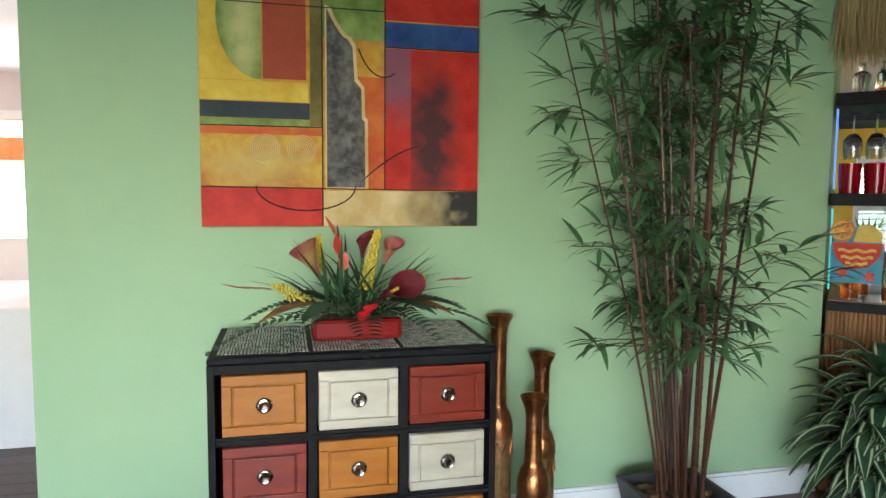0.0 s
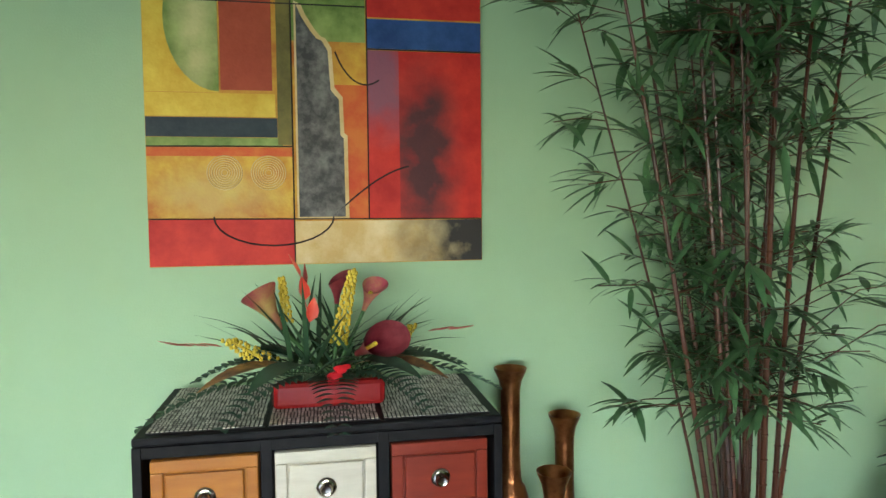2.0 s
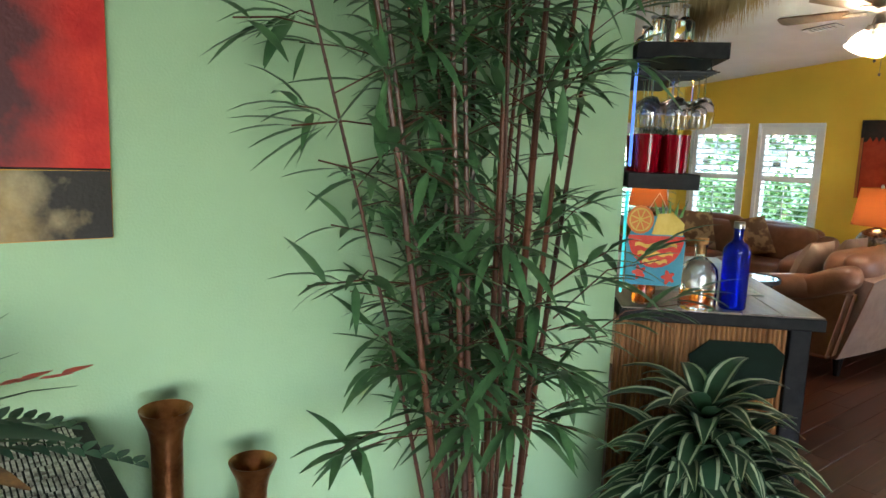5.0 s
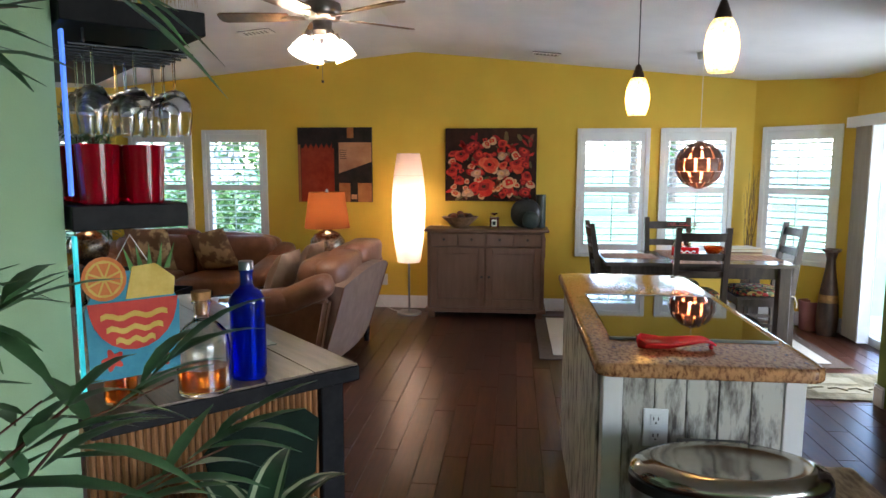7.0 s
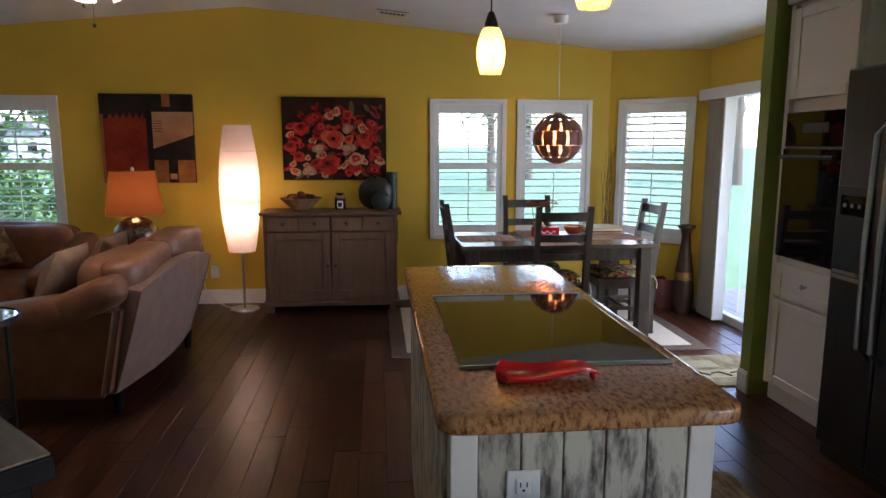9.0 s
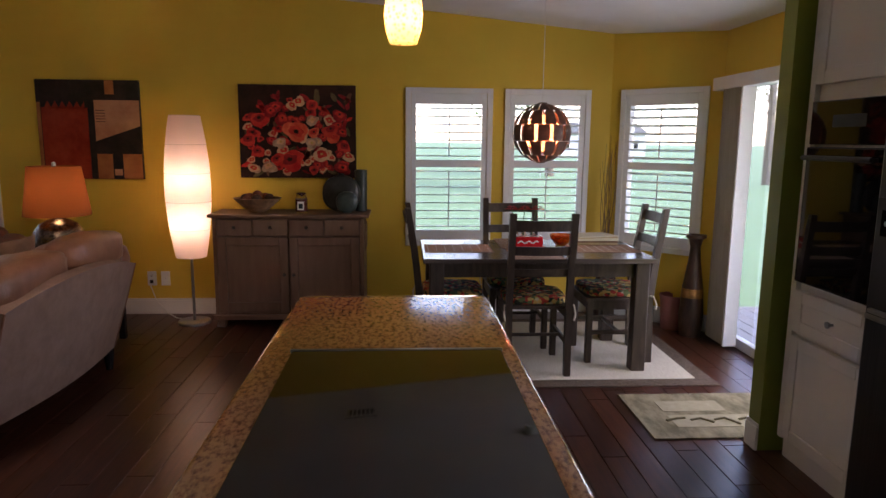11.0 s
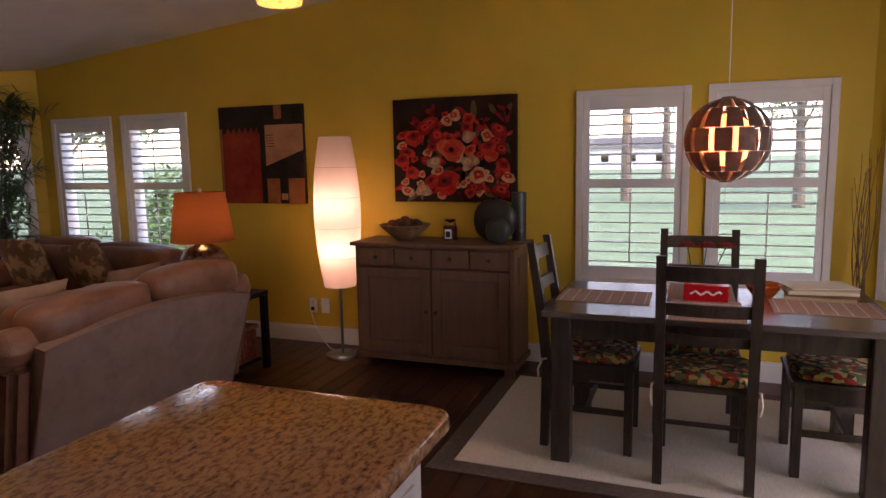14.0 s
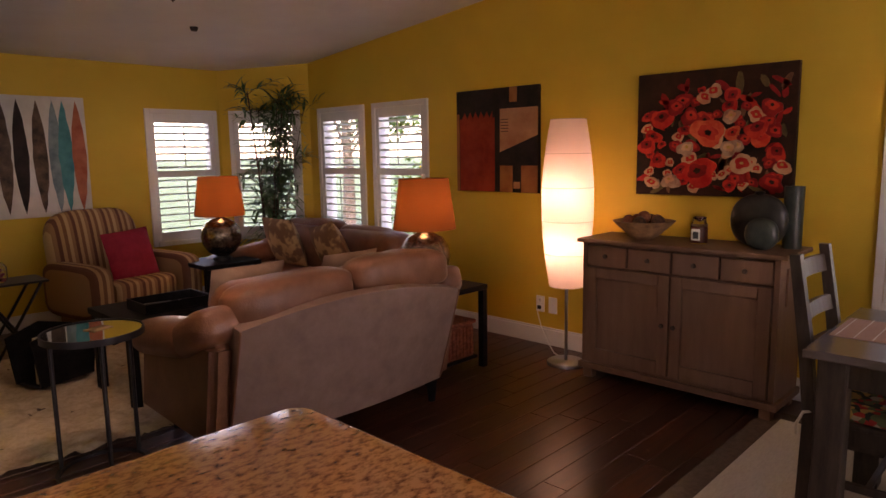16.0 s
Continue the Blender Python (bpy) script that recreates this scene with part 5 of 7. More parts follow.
F += [paint("petal scarlet", (0.62, 0.05, 0.02), (0.78, 0.16, 0.07), 14), paint("petal ochre eye", (0.40, 0.22, 0.05), (0.60, 0.40, 0.12), 14)]
for k in range(70):
    u, v = rng.uniform(0.05, FW - 0.05), rng.uniform(0.04, 0.66)
    part("brush_dab", prism(bloom_outline(u, v, rng.uniform(0.03, 0.075), k + 9, 2, rng.uniform(0.25, 0.5), rng.uniform(0, 3)), -0.0354, -0.0351, "y"), (M_DAB1, F[2], M_DAB2, F[2], F[0])[k % 5], fp)
spots = []
for k in range(64):
    for _ in range(40):
        u = rng.uniform(0.05, FW - 0.05)
        v = rng.uniform(0.05, 0.64 - 0.45 * abs(u - 0.45) ** 1.3)
        r = rng.uniform(0.03, 0.068)
        if all(math.hypot(u - a, v - b) > (r + c) * 0.52 for a, b, c in spots):
            spots.append((u, v, r))
            low = v < 0.3
            flower(u, v, r, rng.choice([1, 3, 3, 0, 2, 0] if low else [0, 0, 2, 2, 2, 4, 3]), k)
            break
for k, (u, v, r, c) in enumerate(((0.45, 0.37, 0.115, 4), (0.41, 0.14, 0.115, 0), (0.72, 0.38, 0.075, 0), (0.17, 0.46, 0.085, 0), (0.42, 0.575, 0.05, 3), (0.65, 0.19, 0.075, 3), (0.07, 0.30, 0.07, 0), (0.32, 0.28, 0.06, 1), (0.80, 0.50, 0.07, 2), (0.25, 0.53, 0.06, 2), (0.58, 0.46, 0.055, 1), (0.82, 0.08, 0.075, 2), (0.22, 0.09, 0.06, 1), (0.58, 0.28, 0.06, 1), (0.10, 0.08, 0.05, 3))):
    flower(u, v, r, c, 66 + k)

ap = thing("abstract_canvas", "abstract canvas in red, black and peach blocks", "painting")
ap.matrix_world = pose(XF - 0.002, 4.235, 1.12, 0, 0, -90)
AW, AH = 0.79, 0.775
part("canvas", box(0, AW, -0.035, 0, 0, AH, 0.003), A["black"], ap)
M_RUST = paint("paint rust", (0.22, 0.015, 0.008), (0.36, 0.05, 0.02), 5)
M_PEACH = paint("paint peach", (0.45, 0.20, 0.10), (0.62, 0.34, 0.19), 4)
M_TAN = paint("paint tan", (0.30, 0.10, 0.03), (0.45, 0.18, 0.06), 5)
patch("rust_block", M_RUST, rect(0.035, 0.39, 0.002, 0.56), 0.001, ap)
patch("rust_edge", M_RUST, [(0.06 + 0.028 * i, 0.56 + (0.05 if i % 2 else 0.0)) for i in range(12)] + [(0.37, 0.55), (0.06, 0.55)], 0.001, ap)
patch("tan_strip", M_TAN, rect(0.002, 0.03, 0.002, 0.60), 0.001, ap)
patch("peach_block", M_PEACH, [(0.44, 0.30), (0.788, 0.42), (0.788, 0.62), (0.44, 0.62)], 0.001, ap)
patch("tan_block", M_TAN, rect(0.53, 0.60, 0.665, 0.773), 0.001, ap)
patch("tan_block", M_TAN, rect(0.44, 0.56, 0.002, 0.20), 0.001, ap)
patch("rust_block", M_TAN, rect(0.64, 0.788, 0.002, 0.20), 0.001, ap)
patch("peach_spot", M_PEACH, rect(0.57, 0.63, 0.03, 0.08), 0.002, ap)
for i in range(5):
    patch("scratch_line", A["black"], rect(0.45, 0.52, 0.45 + i * 0.022, 0.455 + i * 0.022), 0.002, ap)

fa = thing("feather_canvas", "white canvas painted with tall coloured feathers", "painting", 5.25, YL - 0.002, 0.94)
M_FWH = paint("paint off white", (0.60, 0.60, 0.56), (0.74, 0.74, 0.70), 5)
part("canvas", box(0, 1.13, -0.035, 0, 0, 1.0, 0.003), M_FWH, fa)
FC = [A["black"], paint("paint teal", (0.02, 0.22, 0.26), (0.05, 0.33, 0.38)), paint("paint brown", (0.04, 0.03, 0.025), (0.18, 0.12, 0.08)), paint("paint slate", (0.12, 0.20, 0.24), (0.25, 0.36, 0.40)), paint("paint coral", (0.40, 0.10, 0.05), (0.55, 0.18, 0.10))]
for k, (u, c) in enumerate(((0.10, 4), (0.24, 3), (0.36, 1), (0.50, 2), (0.62, 0), (0.76, 2), (0.88, 3), (0.955, 1), (1.06, 4))):
    poly = []
    for i in range(13):
        s = i / 12
        poly.append((u + 0.055 * math.sin(math.pi * s) ** 0.8 + 0.01 * noise.noise(Vector((k, s * 9, 0))), 0.03 + 0.94 * s))
    for i in range(11, 0, -1):
        s = i / 12
        poly.append((u - 0.055 * math.sin(math.pi * s) ** 0.8 + 0.01 * noise.noise(Vector((k, s * 9, 5))), 0.03 + 0.94 * s))
    patch("feather", FC[c], poly, 0.001 + 0.0002 * k, fa)

# ---- sideboard decor ----
SZ = 0.8855
M_BOWLW = mat("woven wood bowl", (0.13, 0.07, 0.035), (0.30, 0.17, 0.09), 0.6, scale=20, bump=0.3)
bw = thing("wooden_bowl", "wooden bowl of dark decorative balls on the sideboard", "bowl", 8.03, 2.50, SZ)
part("bowl", lathe([(0, 0), (0.06, 0), (0.10, 0.03), (0.16, 0.085), (0.185, 0.11), (0.175, 0.112), (0.15, 0.09), (0.09, 0.04), (0, 0.03)], 28), M_BOWLW, bw, smooth=True)
M_BALLS = [mat("dark woven ball", (0.03, 0.015, 0.01), (0.12, 0.06, 0.035), 0.7, scale=30, bump=0.5), mat("rust ball", (0.14, 0.04, 0.02), (0.26, 0.10, 0.05), 0.7, scale=30, bump=0.5)]
for i in range(8):
    a = i * 2.4
    r = 0.0 if i == 7 else 0.09
    ball = thing("decorative_ball", "dark woven decorative ball in the bowl", "ornament", 8.03 + r * math.cos(a), 2.50 + r * math.sin(a), SZ + (0.105 if i < 7 else 0.13))
    part("ball", puff(0, 0, 0, 0.078, 0.078, 0.078, 1.0), M_BALLS[i % 2], ball, smooth=True)
M_WAX = mat("dark red wax", (0.10, 0.006, 0.008), (0.15, 0.01, 0.012), 0.3, scale=6)
jr = thing("jar_candle", "dark red jar candle with printed label", "candle", 8.03, 2.16, SZ)
part("jar", lathe([(0, 0), (0.045, 0), (0.047, 0.01), (0.047, 0.105), (0.036, 0.125), (0.038, 0.15), (0.034, 0.15), (0.0, 0.12)], 24), M_GLASS, jr, smooth=True)
part("wax", lathe([(0, 0.004), (0.044, 0.004), (0.044, 0.10), (0, 0.10)], 24), M_WAX, jr, smooth=True)
part("label", box(-0.0485, -0.0475, -0.025, 0.025, 0.02, 0.085), M_WHITE, jr)
part("label_mark", box(-0.0495, -0.0488, -0.016, 0.016, 0.03, 0.07), A["navy"], jr)
M_SLATE = mat("dark glazed ceramic", (0.010, 0.010, 0.009), (0.032, 0.032, 0.028), 0.3, scale=9, bump=0.15)
M_TURQ = mat("green grey glazed ceramic", (0.018, 0.032, 0.029), (0.05, 0.068, 0.058), 0.35, scale=12, bump=0.2)
v1 = thing("disc_vase", "large round dark ceramic disc vase", "vase", 8.06, 1.85, SZ)
part("body", puff(0, 0, 0.145, 0.11, 0.30, 0.29, 0.9), M_SLATE, v1, smooth=True)
part("mouth", lathe([(0.02, 0.28), (0.026, 0.30), (0.02, 0.302)], 16), M_SLATE, v1, smooth=True)
v2 = thing("disc_vase", "small round green-grey ceramic disc vase", "vase", 7.96, 1.80, SZ)
part("body", puff(0, 0, 0.085, 0.09, 0.17, 0.17, 0.9), M_TURQ, v2, smooth=True)
v3 = thing("cylinder_vase", "tall dark green cylinder vase", "vase", 8.13, 1.70, SZ)
part("body", lathe([(0, 0), (0.048, 0), (0.05, 0.33), (0.043, 0.33), (0.042, 0.02), (0, 0.02)], 24), M_TURQ, v3, smooth=True)

# ---- table setting ----
TZ = 0.7455
M_PLM = stripe_mat("woven placemat", [(0.36, 0.20, 0.13), (0.52, 0.36, 0.26), (0.30, 0.15, 0.10), (0.48, 0.30, 0.22)], 0.022, "Y", 0.85, 0.3)
for i, (x, y, r) in enumerate(((7.10, 1.00, 90), (6.90, 0.53, 0), (7.10, 0.03, 90), (7.32, 0.55, 0))):
    pmx = thing("placemat", "pink and tan woven bamboo placemat on the table", "placemat", x, y, TZ, r, group="placemats")
    part("mat", box(-0.22, 0.22, -0.155, 0.155, 0, 0.003), M_PLM, pmx)
    for j in range(8):
        yy = -0.2 + j * 0.057
        part("stitch", box(yy - 0.0015, yy + 0.0015, -0.155, 0.155, 0.0032, 0.0042), M_RUGC, pmx)
cr = thing("bottle_carrier", "red drinks carrier with small glass bottles", "box", 7.14, 0.53, TZ + 0.004)
part("carton", box(-0.05, 0.05, -0.10, 0.10, 0, 0.075, 0.003), M_RED, cr)
part("label_band", tube([(-0.0515, -0.07 + 0.14 * i / 12, 0.04 + 0.008 * math.sin(i * 1.4)) for i in range(13)], 0.005, 5), M_WHITE, cr)
M_PETR = mat("gerbera red", (0.55, 0.012, 0.015), (0.68, 0.04, 0.03), 0.5, scale=20)
for i in range(3):
    y = 0.47 + 0.06 * i
    bt = thing("bud_vase", "small clear bottle with a red gerbera", "vase", 7.25, y, TZ + 0.004, group="gerbera bottles")
    part("bottle", lathe([(0, 0), (0.022, 0), (0.024, 0.01), (0.024, 0.06), (0.012, 0.09), (0.012, 0.115), (0.010, 0.115), (0, 0.1)], 16), M_GLASS, bt, smooth=True)
    part("stem", tube([(0, 0, 0.02), (0.0, 0.01, 0.15), (-0.01, 0.03 * (i - 1), 0.25)], 0.003, 6), M_LEAF, bt)
    hb = bmesh.new()
    for layer, (n, rr, zz) in enumerate(((18, 0.052, 0.0), (14, 0.04, 0.008), (10, 0.025, 0.014))):
        for k in range(n):
            a = 2 * math.pi * k / n + layer
            d = Vector((math.cos(a), math.sin(a), 0.15 * layer))
            s = Vector((-math.sin(a), math.cos(a), 0)) * 0.008
            c0 = Vector((-0.01, 0.03 * (i - 1), 0.25 + zz))
            vs = [hb.verts.new(c0 + d * 0.008), hb.verts.new(c0 + d * rr * 0.6 + s), hb.verts.new(c0 + d * rr - Vector((0, 0, 0.006))), hb.verts.new(c0 + d * rr * 0.6 - s)]
            hb.faces.new(vs)
    bmesh.ops.solidify(hb, geom=hb.faces[:], thickness=0.0015)
    part("flower_head", hb, M_PETR, bt)
gb = thing("amber_bowl", "amber glass bowl on the dining table", "bowl", 7.25, 0.27, TZ)
part("bowl", lathe([(0, 0), (0.035, 0), (0.045, 0.01), (0.075, 0.05), (0.082, 0.075), (0.076, 0.075), (0.065, 0.045), (0.03, 0.012), (0, 0.01)], 24), M_AMBER, gb, smooth=True)
M_PAPR = [mat("cream paper", (0.66, 0.60, 0.44), (0.74, 0.68, 0.52), 0.8, scale=6), mat("brown book cover", (0.16, 0.08, 0.04), (0.24, 0.13, 0.07), 0.6, scale=8), mat("tan folder", (0.48, 0.36, 0.2), (0.56, 0.43, 0.26), 0.8, scale=8)]
z = TZ + 0.004
for i in range(5):
    h = (0.014, 0.010, 0.016, 0.006, 0.005)[i]
    bo = thing("book", ("tan folder in a pile on the table", "brown covered book in the pile", "cream paged book in the pile", "tan paper folder in the pile", "cream open envelope on the pile")[i], "book", 7.33 + 0.01 * i, 0.02, z, 84 + 5 * i)
    part("cover", box(-0.15, 0.15, -0.105, 0.105, 0, h, 0.0015), M_PAPR[(2, 1, 0, 2, 0)[i]], bo)
    z += h + 0.0005

# ---- dining corner ----
M_TVASE = mat("dark carved wood vase", (0.025, 0.014, 0.012), (0.10, 0.05, 0.035), 0.4, scale=10, stretch=(1, 1, 0.4), bump=0.2)
tv = thing("tall_vase", "tall slender dark carved floor vase", "vase", 7.56, -0.83, 0)
part("body", lathe([(0, 0), (0.075, 0), (0.085, 0.06), (0.09, 0.16), (0.075, 0.38), (0.045, 0.58), (0.036, 0.68), (0.05, 0.74), (0.075, 0.755), (0.075, 0.775), (0.04, 0.775), (0.03, 0.74)], 28), M_TVASE, tv, smooth=True)
part("painted_band", lathe([(0.082, 0.30), (0.077, 0.36), (0.069, 0.42)], 28), M_PATINA, tv, smooth=True)
M_PINK = mat("dusty pink bin", (0.30, 0.10, 0.10), (0.36, 0.13, 0.125), 0.6, scale=6)
wb = thing("waste_bin", "small dusty pink waste bin on the floor", "bin", 7.76, -0.77, 0)
part("body", lathe([(0, 0), (0.085, 0), (0.10, 0.26), (0.094, 0.26), (0.08, 0.01), (0, 0.01)], 28), M_PINK, wb, smooth=True)
part("rim", lathe([(0.094, 0.257), (0.105, 0.257), (0.105, 0.27), (0.094, 0.27)], 28), M_PINK, wb, smooth=True)
M_TWIG = mat("brown twig", (0.10, 0.055, 0.025), (0.20, 0.12, 0.055), 0.8, scale=20)
tg = thing("twig_bundle", "bundle of tall dry curly twigs in the corner", "twigs", 8.10, -0.30, 0)
part("vase", lathe([(0, 0), (0.06, 0), (0.075, 0.15), (0.05, 0.40), (0.042, 0.40), (0.06, 0.15), (0, 0.02)], 20), M_TVASE, tg, smooth=True)
rng = random.Random(9)
for i in range(14):
    a, lean = rng.uniform(0, 6.28), rng.uniform(0.02, 0.12)
    H = rng.uniform(1.15, 1.5)
    pts = [(lean * s * math.cos(a) + 0.015 * math.sin(9 * s + i), lean * s * math.sin(a) + 0.015 * math.cos(8 * s + i), 0.05 + H * s) for s in [k / 14 for k in range(15)]]
    part("twig", tube(pts, 0.005, 5, taper=0.3), M_TWIG, tg)

# ---- sliding door and blinds ----
sdoor = thing("door_1", "white framed sliding glass door to the patio", "door", kind="structure")
for x0, x1 in ((5.70, 5.76), (6.55, 6.61), (7.39, 7.45)):
    part("stile", box(x0, x1, YR - 0.09, YR - 0.03, 0.0, 1.90, 0.004), M_TRIM, sdoor)
for x0, x1 in ((5.76, 6.55), (6.61, 7.39)):
    part("rail", box(x0, x1, YR - 0.09, YR - 0.03, 0.0, 0.07, 0.004), M_TRIM, sdoor)
    part("rail", box(x0, x1, YR - 0.09, YR - 0.03, 1.84, 1.90, 0.004), M_TRIM, sdoor)
    g = part("pane", box(x0, x1, YR - 0.064, YR - 0.058, 0.07, 1.84), M_GLASS, sdoor)
    g.visible_shadow = False
vb = thing("vertical_blind", "beige vertical blind stacked open beside the door", "blind")
part("valance", box(5.70, 7.62, YR + 0.003, YR + 0.10, 1.83, 1.92, 0.004), M_TRIM, vb)
M_BLIND = mat("beige blind vane", (0.42, 0.35, 0.27), (0.48, 0.41, 0.32), 0.8, scale=30, stretch=(1, 1, 0.1))
for i in range(11):
    x = 7.20 + 0.025 * i
    part("vane", box(x, x + 0.004, YR + 0.008, YR + 0.095, 0.03, 1.829), M_BLIND, vb)
part("end_panel", box(7.17, 7.19, YR + 0.006, YR + 0.10, 0.03, 1.829), M_TRIM, vb)

# ---- outside: patio, trees, neighbours ----
M_PATIO = mat("pale concrete", (0.45, 0.44, 0.42), (0.55, 0.54, 0.52), 0.9, scale=4, bump=0.2)
struct("patio", box(5.2, 8.4, -4.2, -1.16, -0.12, -0.02), M_PATIO, "pale concrete patio slab outside the sliding door", "patio")
ws = thing("patio_wall", "low white patio wall with lattice above", "fence", 0, 0, 0)
part("panel", box(5.0, 8.6, -4.2, -4.1, -0.25, 0.75), M_WHITE, ws)
for i in range(46):
    for s in (1, -1):
        x = 5.0 + 0.08 * i
        part("lath", tube([(x, -4.12 + 0.012 * s, 0.75), (x + 0.3 * s, -4.12 + 0.012 * s, 1.05)], 0.009, 4), M_WHITE, ws)
part("cap", box(5.0, 8.6, -4.2, -4.08, 1.05, 1.10), M_WHITE, ws)

M_LEAFO = mat("tree leaf", (0.03, 0.09, 0.02), (0.09, 0.20, 0.045), 0.7, scale=3)
M_BARK = mat("bark", (0.10, 0.075, 0.055), (0.18, 0.14, 0.10), 0.9, scale=9, bump=0.4)


def leaf_cloud(verts, faces, rngl, c, rad, n, size):
    for _ in range(n):
        d = Vector((rngl.gauss(0, 1), rngl.gauss(0, 1), rngl.gauss(0, 0.8))).normalized() * rngl.uniform(0.35, 1.0) * rad
        p = Vector(c) + d
        u = Vector((rngl.gauss(0, 1), rngl.gauss(0, 1), rngl.gauss(0, 1))).normalized() * size * rngl.uniform(0.6, 1.3)
        w = u.cross(Vector((rngl.gauss(0, 1), rngl.gauss(0, 1), rngl.gauss(0, 1)))).normalized() * size * 0.45
        k = len(verts)
        verts += [p - u, p - w * 0.9, p + u, p + w]
        faces.append((k, k + 1, k + 2, k + 3))


def tree(x, y, h, r, seed, label, n=2600):
    rngl = random.Random(seed)
    t = thing("tree", label, "tree", x, y, -0.25)
    tr_ = part("trunk", tube([(0, 0, 0), (0.05, 0.03, h * 0.3), (0.0, 0.1, h * 0.6), (0.1, 0.0, h * 0.85)], 0.05 * r + 0.06, 9, taper=0.3), M_BARK, t)
    vs, fs = [], []
    for i in range(14):
        a = rngl.uniform(0, 6.28)
        q = Vector((math.cos(a) * r * rngl.uniform(0.3, 0.85), math.sin(a) * r * rngl.uniform(0.3, 0.85), h * rngl.uniform(0.42, 0.98)))
        part("limb", tube([(0.02, 0.05, h * rngl.uniform(0.3, 0.55)), tuple(q * 0.6 + Vector((0, 0, h * 0.2))), tuple(q)], 0.04, 5, taper=0.3), M_BARK, tr_)
        leaf_cloud(vs, fs, rngl, q, r * rngl.uniform(0.28, 0.5), n // 14, 0.11)
    me = bpy.data.meshes.new("crown")
    me.from_pydata(vs, [], fs)
    me.materials.append(M_LEAFO)
    c_ = new("crown", me)
    c_.parent = t


for i, (x, y, h, r) in enumerate(((30, 3.0, 9, 3.2), (27, -2.5, 7, 2.6), (36, -6, 10, 3.6), (34, 12, 9, 3.4), (42, 2, 11, 4), (26, 19, 8, 3), (30, -14, 9, 3.5), (17, 9.8, 5, 1.9), (14, 13, 5, 2.0), (16.5, 7.2, 4.5, 1.6), (9, -12, 7, 3))):
    tree(x, y, h, r, 20 + i, "broad leafy tree on the lawn outside")
hd = tagged(new("hedge"), "clipped green hedge beyond the windows", "hedge", "", "stuff")
vs, fs = [], []
rngl = random.Random(77)
for i in range(40):
    leaf_cloud(vs, fs, rngl, (12.2 + rngl.uniform(-0.3, 0.3), 4.4 + 4.8 * i / 40, rngl.uniform(0.1, 1.25)), 0.5, 130, 0.07)
me = bpy.data.meshes.new("hedge")
me.from_pydata(vs, [], fs)
me.materials.append(M_LEAFO)
bpy.data.objects.remove(hd)
hd = tagged(new("hedge", me), "leafy green hedge beyond the windows", "hedge", "", "stuff")
M_SIDING = mat("pale siding", (0.62, 0.62, 0.60), (0.70, 0.70, 0.68), 0.7, scale=2, stretch=(1, 1, 10))
M_ROOF = mat("grey shingle", (0.12, 0.12, 0.12), (0.2, 0.2, 0.2), 0.9, scale=9)
for x, y, w in ((95, 10, 14), (88, -24, 12), (80, 44, 12)):
    hs_ = thing("neighbour_house", "pale single-storey house across the lawn", "house", x, y, -0.25)
    part("wall", box(0, 7, -w / 2, w / 2, 0, 2.7), M_SIDING, hs_)
    part("roof", prism([(-w / 2 - 0.5, 2.7), (w / 2 + 0.5, 2.7), (w / 2 - 1.5, 4.2), (-w / 2 + 1.5, 4.2)], -0.5, 7.5, "x"), M_ROOF, hs_)
    for k in range(4):
        yy = -w / 2 + w * (k + 0.5) / 4
        wdw = part("window", box(-0.04, -0.001, yy - 0.6, yy + 0.6, 0.9, 2.1), M_TRIM, hs_)
        part("pane", box(-0.06, -0.041, yy - 0.52, yy + 0.52, 0.98, 2.02), M_BLKGL, wdw)

# ---- chest of drawers by the green wall ----
M_DR = [mat("honey orange drawer", (0.33, 0.105, 0.010), (0.41, 0.145, 0.016), 0.32, scale=5, stretch=(1, 1, 5), bump=0.04),
        mat("champagne silver drawer", (0.48, 0.43, 0.33), (0.58, 0.53, 0.42), 0.35, 0.25, scale=5, stretch=(1, 1, 5), bump=0.04),
        mat("brick red drawer", (0.16, 0.017, 0.008), (0.22, 0.028, 0.012), 0.32, scale=5, stretch=(1, 1, 5), bump=0.04)]
CX0, CX1, CY0, CY1, CZ = 0.135, 1.04, 2.44, 2.91, 0.885
chest = thing("chest_of_drawers", "black chest with orange, silver and red drawers", "chest of drawers")
part("top", box(CX0, CX1, CY0, CY1, CZ - 0.022, CZ, 0.006), M_BLACKW, chest)
part("side", box(CX0, CX0 + 0.022, CY0 + 0.001, CY1, 0.0, CZ - 0.023, 0.002), M_BLACKW, chest)
part("side", box(CX1 - 0.022, CX1, CY0 + 0.001, CY1, 0.0, CZ - 0.023, 0.002), M_BLACKW, chest)
part("back", box(CX0 + 0.022, CX1 - 0.022, CY1 - 0.012, CY1 - 0.001, 0.02, CZ - 0.023), M_BLACKW, chest)
cw = (CX1 - CX0 - 0.044) / 3
rh = 0.222
for i in (1, 2):
    x = CX0 + 0.022 + cw * i
    part("divider", box(x - 0.014, x + 0.014, CY0 + 0.002, CY1 - 0.02, 0.05, CZ - 0.023, 0.002), M_BLACKW, chest)
for r in range(4):
    z = CZ - 0.04 - rh * r
    part("rail", box(CX0 + 0.022, CX1 - 0.022, CY0 + 0.003, CY1 - 0.02, z - 0.012, z + 0.016, 0.002), M_BLACKW, chest)
    if r:
        part("moulding", box(CX0 + 0.024, CX1 - 0.024, CY0 - 0.006, CY0 + 0.0025, z - 0.002, z + 0.008, 0.003), M_BLACKW, chest)
part("kick", box(CX0 + 0.03, CX1 - 0.03, CY0 + 0.02, CY0 + 0.04, 0.0, 0.16), M_BLACKW, chest)
